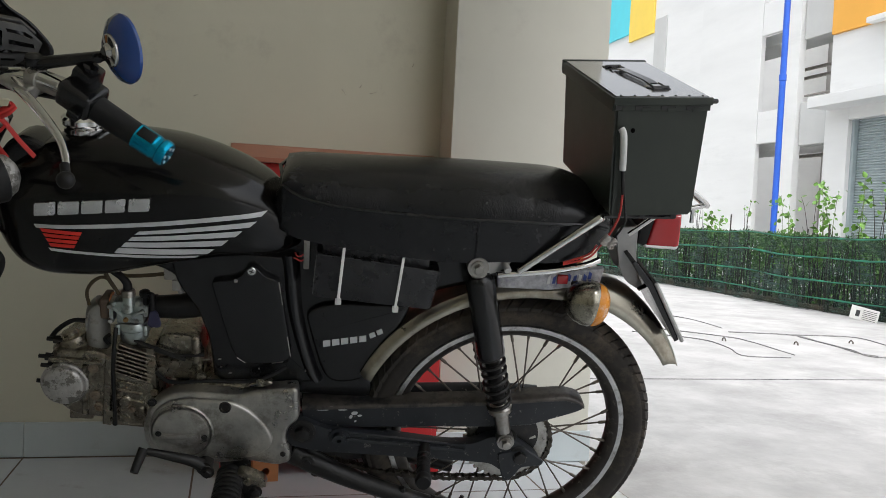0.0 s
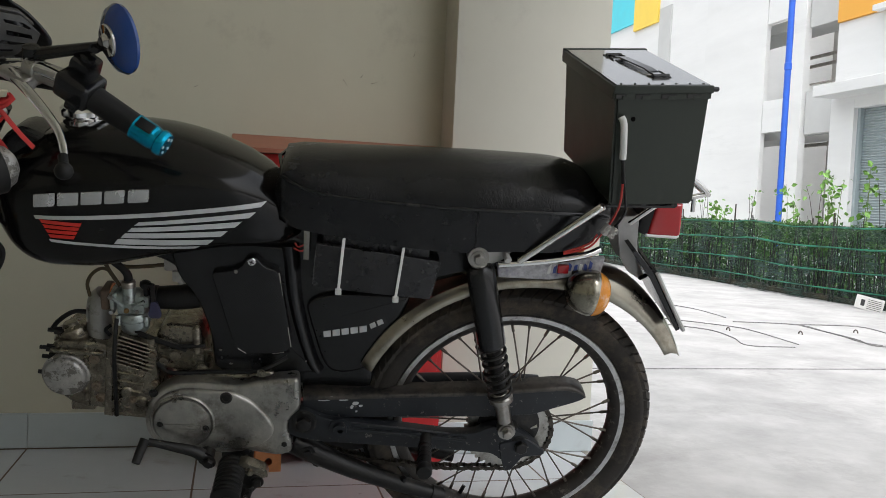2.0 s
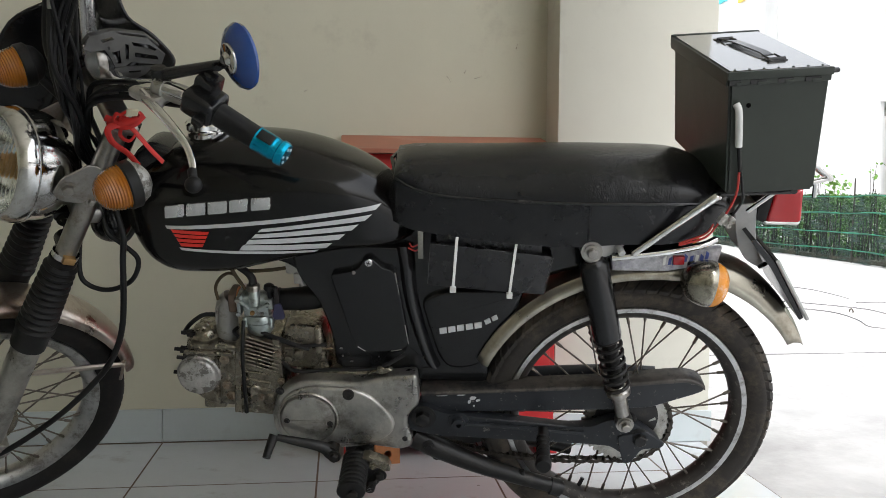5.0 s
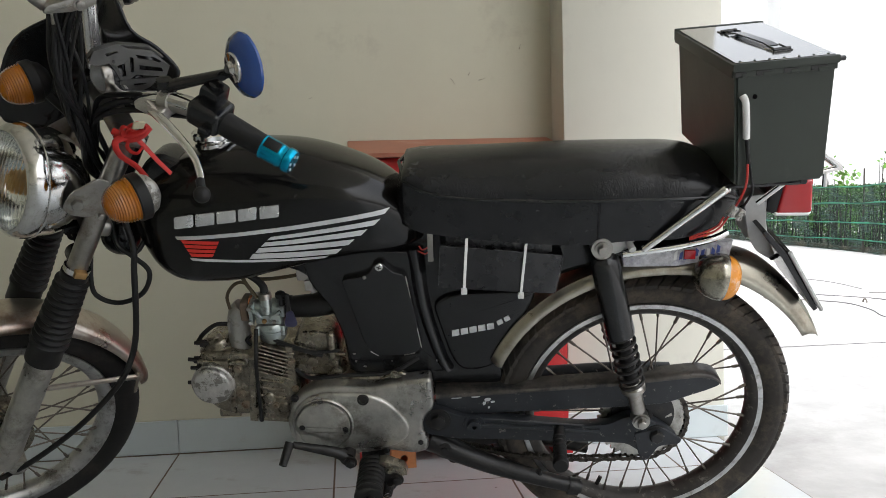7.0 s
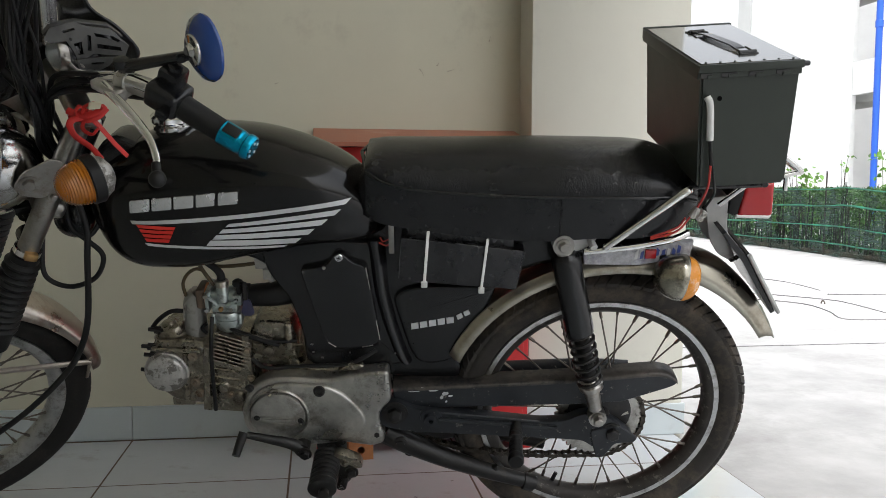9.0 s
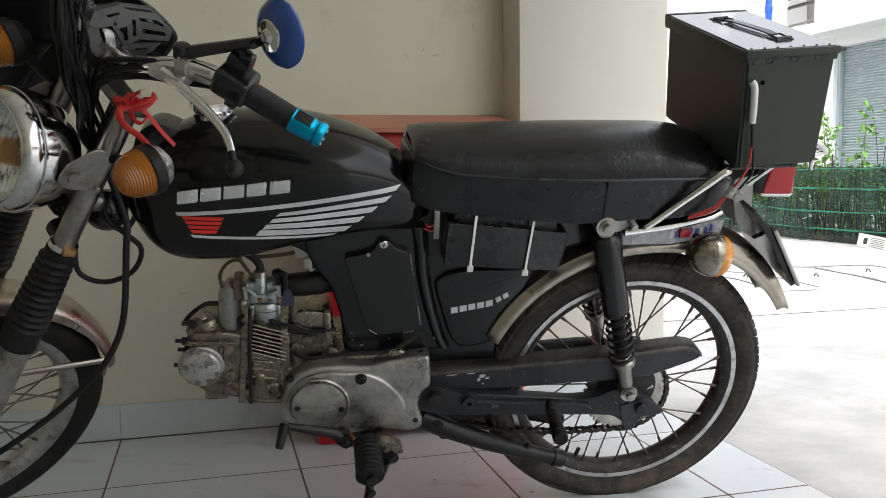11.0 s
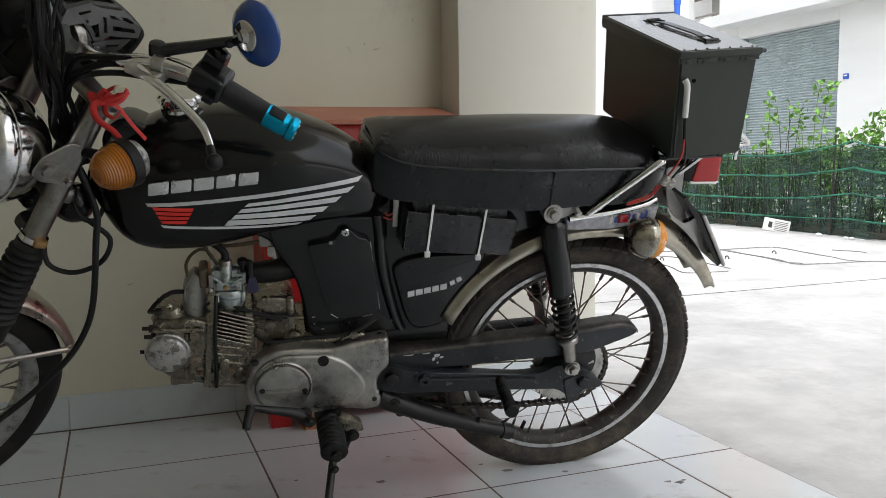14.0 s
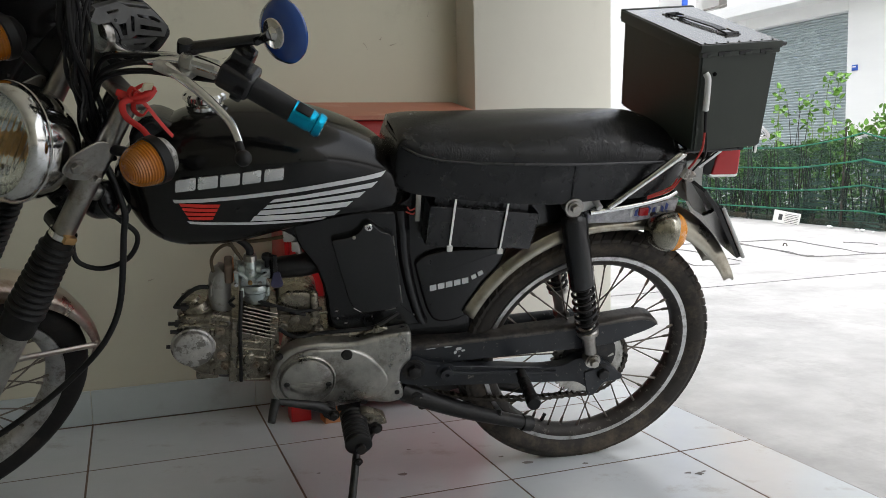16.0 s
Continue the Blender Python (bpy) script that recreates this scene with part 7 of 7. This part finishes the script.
def fence_top(y):
    peaks = sum(a * math.exp(-abs(y - c) / w) for c, a, w in ((2.80, 0.118, 0.42), (5.35, 0.045, 0.5), (6.9, 0.05, 0.5), (1.3, 0.08, 0.45)))
    return 0.622 + peaks + 0.006 * math.sin(6.3 * y + 1)


def in_back(rng):
    y = rng.uniform(0.3, 11)
    return Vector((FX + rng.uniform(0.55, 1.2), y, 0.02 + 0.5 * rng.random()))


fence = thing("net_fence", "sagging green shade net tied along thin posts", "fence", Matrix.Translation((FX, 0, 0)))
rows = []
for i in range(91):
    y = 0.2 + 0.12 * i
    rows.append([(0.05 * math.sin(2.3 * y + 2 * q) * (1 - 0.5 * q) + 0.03 * noise.noise((y * 2, q * 4, 0)), y, -0.012 + (fence_top(y) + 0.012) * q) for q in (k / 10 for k in range(11))])
part("net", grid(bmesh.new(), rows), M_NET, fence, "dark green shade netting", 80)
for h, wob, hgt in ((0.998, 0.008, 0.006), (0.735, 0.03, 0.0075), (0.44, 0.045, 0.0065), (0.17, 0.05, 0.006)):
    rows = []
    for i in range(109):
        y = 0.2 + 0.1 * i
        q = h + wob * noise.noise((y * 0.6, h * 9, 1)) + 0.25 * wob * noise.noise((y * 2.3, h * 5, 4)) - 0.02
        w = hgt * (1 + 0.6 * noise.noise((y * 1.7, h * 7, 2)))
        x = 0.05 * math.sin(2.3 * y + 2 * q) * (1 - 0.5 * q) - 0.016
        z = fence_top(y) * q
        rows.append([(x, y, z - w), (x - 0.004, y, z), (x, y, z + w), (x + 0.003, y, z)])
    part("net_cord", grid(bmesh.new(), rows, True, True), M_STRAND, fence, "green folded net selvedge")
rng = random.Random(11)
for i in range(9):
    y = 0.5 + 1.25 * i + rng.uniform(-0.15, 0.15)
    part("post", tube(bmesh.new(), [(0.04, y, -0.012), (0.04 + rng.uniform(-0.02, 0.02), y + rng.uniform(-0.03, 0.03), rng.uniform(0.74, 0.86))], (0.011, 0.007), 8, False), M_POST, fence)


def leaf_into(bm, p, rng, size):
    n = Vector((rng.gauss(0, 1), rng.gauss(0, 1), rng.gauss(0.6, 0.8))).normalized()
    d = n.orthogonal().normalized()
    d = (Matrix.Rotation(rng.uniform(0, 6.28), 3, n) @ d).normalized()
    w = n.cross(d)
    a, c = p, p + d * size
    q = [a, p + d * size * 0.35 + w * size * 0.33 + n * size * 0.05, p + d * size * 0.75 + w * size * 0.22, c - n * size * 0.08, p + d * size * 0.75 - w * size * 0.22, p + d * size * 0.35 - w * size * 0.33 + n * size * 0.05]
    vs = [bm.verts.new(v) for v in q]
    bm.faces.new((vs[0], vs[1], vs[2], vs[3]))
    bm.faces.new((vs[0], vs[3], vs[4], vs[5]))


def quads_object(name, mat, count, seed, where, size):
    rng = random.Random(seed)
    b = bmesh.new()
    for _ in range(count):
        leaf_into(b, where(rng), rng, rng.uniform(*size))
    me = bpy.data.meshes.new(name)
    b.to_mesh(me)
    b.free()
    me.materials.append(mat)
    return new(name, me)


def in_hedge(rng):
    y = rng.uniform(0.3, 11)
    top = 0.62 + 0.10 * noise.noise((y * 1.3, 3, 0)) + 0.06 * noise.noise((y * 5, 9, 0))
    return Vector((FX + 0.14 + 0.75 * rng.random() ** 1.5, y, top * (1 - 0.95 * rng.random() ** 2.2)))


tagged(quads_object("undergrowth", M_LEAFB, 9000, 6, in_back, (0.03, 0.07)), "bright green low undergrowth behind the hedge", "undergrowth", kind="stuff")
tagged(quads_object("hedge", M_LEAF, 42000, 5, in_hedge, (0.016, 0.046)), "dense dark green hedge behind the net", "hedge", kind="stuff")
b = bmesh.new()
rng = random.Random(8)
for i in range(420):
    y = rng.uniform(0.3, 11)
    x = FX + rng.uniform(0.05, 0.34)
    top = rng.uniform(0.3, 0.72)
    lean, side = rng.uniform(-0.13, 0.13), rng.uniform(-0.05, 0.05)
    tube(b, [(x, y, -0.012), (x + side * 0.5, y + lean * 0.4, top * 0.5), (x + side, y + lean, top)], (rng.uniform(0.005, 0.012), 0.003), 5, True, 3)
tagged(part("hedge_stems", b, surf("dark_twig_bark", (0.022, 0.018, 0.013), 0.9, var=0.3, scale=30)), "thin brown woody hedge stems", "stems", kind="stuff")
tagged(part("planting_bed", span(bmesh.new(), (FX + 0.06, 0.2, -0.012), (FX + 1.0, 11.2, 0.03), 0.01), M_SOIL), "dark soil strip under the hedge", "soil", kind="structure")


def creeper(y, x, height, seed, n=5, bare=False):
    rng = random.Random(seed)
    t = thing("creeper", "climbing plant with bright young leaves above the net" if not bare else "nearly bare thin twigs above the net", "plant", Matrix.Translation((x, y, 0)), "creepers above the fence")
    leaves = bmesh.new()
    for k in range(n):
        lean, side = rng.uniform(-0.12, 0.12), rng.uniform(-0.06, 0.06)
        h = height * rng.uniform(0.62, 1.0)
        pts = [(0, 0.04 * k - 0.1, 0.0), (side * 0.4, 0.04 * k - 0.1 + lean * 0.3, h * 0.5), (side * 0.8, 0.04 * k - 0.1 + lean * 0.8, h * 0.85), (side, 0.04 * k - 0.1 + lean * 1.3, h)]
        part("stem", tube(bmesh.new(), pts, (0.0045, 0.0016), 6), M_STEM if not bare else M_POST, t)
        line = cat_rom(pts, 14)
        for p in line[10 if not bare else 30:]:
            for _ in range((1 if rng.random() < 0.25 else 0) if bare else rng.choice((0, 1, 1, 2))):
                leaf_into(leaves, p + Vector((rng.gauss(0, 0.03), rng.gauss(0, 0.04), rng.gauss(0, 0.02))), rng, rng.uniform(0.030, 0.072))
    part("leaves", leaves, M_LEAFB, t, smooth=0)


for y, x, h, seed, n, bare in ((3.50, 5.60, 1.36, 1, 4, False), (4.05, 5.62, 1.18, 2, 3, False), (3.85, 5.66, 1.25, 14, 4, True), (4.45, 5.60, 1.36, 3, 4, False), (4.70, 5.64, 1.10, 15, 3, True), (2.95, 5.62, 0.98, 4, 5, False), (2.60, 5.66, 0.95, 5, 6, False), (5.05, 5.62, 1.06, 6, 3, False), (5.70, 5.60, 0.98, 7, 4, True), (2.2, 5.62, 0.92, 9, 5, False), (6.55, 5.60, 1.06, 10, 4, True), (3.25, 5.62, 0.90, 12, 4, False), (6.3, 5.60, 0.90, 13, 4, False)):
    creeper(y, x, h, seed, n, bare)

notice = thing("paper_notice", "small pale printed notice leaning against the net", "notice", pose(5.29, 3.50, -0.012, 5, 10, 4))
part("sheet", span(bmesh.new(), (-0.003, -0.145, 0.0), (0.0, 0.145, 0.105), 0.0005, 1), M_PAPER, notice)
b = bmesh.new()
span(b, (-0.005, 0.045, 0.025), (-0.003, 0.085, 0.075))
for k in range(6):
    span(b, (-0.005, -0.125, 0.012 + 0.014 * k), (-0.003, 0.015, 0.016 + 0.014 * k))
part("print", b, M_INK, notice, "plain dark bars of print", 0)

M_ROPEGREY = surf("grey_rope", (0.21, 0.205, 0.20), 0.9, var=0.5, scale=40)
rng = random.Random(21)
for pts in (
    [(2.9, 2.6), (3.16, 2.3), (3.15, 1.98), (3.08, 1.71), (3.34, 1.66)],
    [(3.1, 2.8), (3.4, 2.44), (3.46, 2.23), (3.41, 1.75)],
    [(3.60, 2.66), (4.0, 2.56), (3.97, 2.25), (3.93, 1.95), (3.90, 1.73), (4.1, 1.66), (4.42, 1.60), (4.8, 1.2)],
    [(4.0, 2.57), (4.36, 2.51), (4.34, 2.17), (4.29, 1.9), (4.27, 1.70), (4.5, 1.5)],
    [(3.99, 2.50), (3.94, 2.10), (3.91, 1.85), (3.90, 1.74)],
    [(4.62, 2.2), (4.70, 2.08), (4.66, 1.98)],
    [(3.60, 3.7), (3.66, 3.4), (3.69, 3.12), (3.65, 2.85)],
):
    t = tagged(part("rope", tube(bmesh.new(), [(x + rng.uniform(-0.03, 0.03), y, -0.008) for x, y in pts], (0.0036, 0.0026), 6), M_ROPEGREY, smooth=60), "thin grey rope lying on the concrete", "rope", "ropes on the yard")
for x, y in ((3.31, 2.27), (3.71, 2.15), (4.16, 2.24)):
    e = thing("ground_eyebolt", "small rusty steel eye set in the concrete", "eyebolt", Matrix.Translation((x, y, -0.012)), "eyes in the yard")
    part("loop", tube(bmesh.new(), [(0, -0.017, 0), (0, -0.015, 0.011), (0, 0, 0.019), (0, 0.015, 0.011), (0, 0.017, 0)], 0.0042, 8), M_SPOKE, e)

for k, (y, w) in enumerate(((1.08, 0.003), (-1.9, 0.004))):
    tagged(part("expansion_joint", span(bmesh.new(), (1.45, y - w, -0.012), (5.3, y + w, -0.009)), M_ROPEGREY, smooth=0), "dark expansion joint across the concrete", "joint", kind="structure")
rng = random.Random(31)
for x, y, r in ((5.29, 3.02, 0.020), (5.30, 2.76, 0.013), (5.30, 2.70, 0.014), (5.30, 2.60, 0.008)):
    b = bmesh.new()
    bmesh.ops.create_icosphere(b, subdivisions=2, radius=r)
    for v in b.verts:
        v.co *= 1 + 0.3 * noise.noise(v.co * 40 + Vector((y, 0, 0)))
    b.transform(Matrix.Translation((x, y, -0.012 + r * 0.6)) @ Matrix.Diagonal((1, 1.3, 0.75, 1)))
    tagged(part("stone", b, M_WHITEWALL, smooth=40), "small pale stone at the foot of the net", "stone", "stones by the fence")

# ---- the building across the yard ----
BX = 10.5


def fy(y):
    return -2.25 + (y + 2.25) * 1.174


def fz(z):
    return 0.63 + (z - 0.63) * 1.174


house = thing("apartment_building", "white rendered apartment block with open galleries and coloured panels", "building", Matrix.Translation((BX, 0, -0.012)))


def wall_piece(name, y0, y1, z0, z1, x0=0.0, x1=0.35, mat=None, label="", parent=None):
    return part(name, span(bmesh.new(), (x0, min(y0, y1), z0), (x1, max(y0, y1), z1), 0.006, 1), mat or M_WHITEWALL, parent or house, label, 30)


HT = 7.6
# plain white bay, then an open gallery with columns, then the shutter block
wall_piece("wall", fy(12.7), fy(10.74), 0, HT, 0.0, 0.10)
for z0, z1 in ((0.0, fz(0.2)), (fz(2.15), fz(2.68)), (fz(3.96), fz(4.5)), (fz(5.8), fz(6.4)), (fz(7.7), HT)):
    wall_piece("wall", fy(10.72), fy(10.0), z0, z1, 0.0, 0.10)
wall_piece("column", fy(9.96), fy(9.66), 0, HT, -0.04, 0.10)
for z0, z1 in ((fz(2.05), fz(2.72)), (fz(3.7), fz(4.5)), (fz(5.6), fz(6.4)), (fz(7.5), HT)):
    wall_piece("gallery_front", fy(9.62), fy(8.88), z0, z1, 0.02, 0.12, M_GREYWALL, "grey gallery parapet")
wall_piece("wall", fy(12.7), fy(5.0), 0, HT, 3.2, 3.4, M_SHADEWALL, "rear wall of the galleries with shade put into its colour")
# floors and roof stop short; the added gap lets skylight onto the rear wall
for z in (fz(2.1), fz(3.9), fz(5.7), fz(7.6)):
    wall_piece("gallery_floor", fy(12.58), fy(6.0), z - 0.05, z + 0.16, 0.35, 1.15, M_GREYWALL)
wall_piece("roof", fy(12.7), fy(1.0), HT, HT + 0.2, 0.0, 1.15)
wall_piece("wall", fy(12.7), fy(12.6), 0, HT, 0.11, 3.19)
for z in (fz(2.78), fz(4.55)):
    part("handrail", tube(bmesh.new(), [(0.10, fy(9.62), z + 0.06), (0.10, fy(8.88), z + 0.06)], 0.02, 8, False), M_DULL, house)
for z in (fz(1.98), fz(3.45), fz(3.3)):
    part("service_pipe", tube(bmesh.new(), [(0.9, fy(10.7), z), (0.9, fy(8.9), z)], 0.035, 8, False), M_DULL, house)
wall_piece("wall", fy(8.88), fy(8.38), 0, fz(2.62), -0.10, 0.35)
wall_piece("wall", fy(6.46), fy(1.0), 0, fz(2.62), -0.10, 0.35)
wall_piece("wall", fy(8.38), fy(6.46), fz(2.33), fz(2.62), -0.10, 0.35)
wall_piece("canopy", fy(8.80), fy(1.0), fz(2.50), fz(2.66), -0.55, 0.35, None, "projecting white concrete canopy")
wall_piece("wall", fy(8.88), fy(1.0), fz(2.72), fz(3.62), -0.05, 0.35)
wall_piece("coloured_panel", fy(8.86), fy(7.2), fz(3.62), fz(4.9), -0.10, 0.35, M_ORANGE, "orange painted panel")
wall_piece("wall", fy(7.2), fy(1.0), fz(3.62), HT, -0.05, 0.35)
wall_piece("wall", fy(8.86), fy(7.2), fz(4.9), HT, -0.05, 0.35)
wall_piece("ledge", fy(8.0), fy(6.5), fz(3.60), fz(3.68), -0.25, -0.10)
shutter = part("roller_shutter", span(bmesh.new(), (0.078, fy(6.47), 0), (0.10, fy(8.37), fz(2.33))), M_SHUT, house, "closed grey-blue slatted roller shutter", 0)
n = 58
step = fz(2.33) / n
b = grid(bmesh.new(), [[(0.077, y, 0.002), (0.062, y, 0.012), (0.056, y, step / 2), (0.062, y, step - 0.012), (0.077, y, step - 0.002)] for y in (fy(6.48), fy(8.36))])
slat = part("slat", b, M_SHUT, shutter, smooth=30)
for k in range(1, n):
    ob = new("slat", slat.data)
    ob.parent = shutter
    ob.location = (0, 0, step * k)
for y in (fy(6.48), fy(8.36)):
    part("shutter_rail", span(bmesh.new(), (-0.02, y - 0.04, 0), (0.06, y + 0.04, fz(2.33)), 0.004), M_SHUT, house)
b = span(bmesh.new(), (-0.12, fy(6.275), fz(1.565)), (-0.10, fy(6.36), fz(1.635)), 0.002)
sign = part("wall_sign", b, surf("blue_sign", (0.03, 0.10, 0.45), 0.5, var=0.1), house, "small blue wall sign")
part("sign_bar", span(bmesh.new(), (-0.123, fy(6.29), fz(1.603)), (-0.1195, fy(6.345), fz(1.620))), M_WHITEWALL, sign, "plain white bar of lettering", 0)
# further wing to the left, with coloured panels
wing = thing("far_wing", "far white building wing with cyan and yellow panels", "building", Matrix.Translation((BX + 3.5, 0, -0.012)))
part("wall", span(bmesh.new(), (0, 17.5, 0), (0.4, 40, 14)), M_WHITEWALL, wing, smooth=0)
part("coloured_panel", span(bmesh.new(), (-0.08, 26.3, 7.5), (0, 28.6, 12)), M_CYANP, wing, "cyan panel", 0)
part("coloured_panel", span(bmesh.new(), (-0.08, 24.5, 7.2), (0, 26.3, 12)), M_YELLOW, wing, "yellow panel", 0)
for k in range(3):
    part("window", span(bmesh.new(), (-0.05, 23.6, 2.2 + 3.2 * k), (0.0, 24.4, 4.4 + 3.2 * k)), M_GREYWALL, wing, "", 0)

pipe = thing("blue_pipe", "tall upright bright blue painted pipe", "pipe", Matrix.Translation((8.6, 9.50, -0.012)))
part("tube", tube(bmesh.new(), [(0, 0, 0), (0, 0, 7.9)], 0.047, 14, False), M_PIPE, pipe)
part("coupling", lathe(bmesh.new(), [(0.047, 3.0), (0.056, 3.01), (0.056, 3.10), (0.047, 3.11)], 14), M_PIPE, pipe)
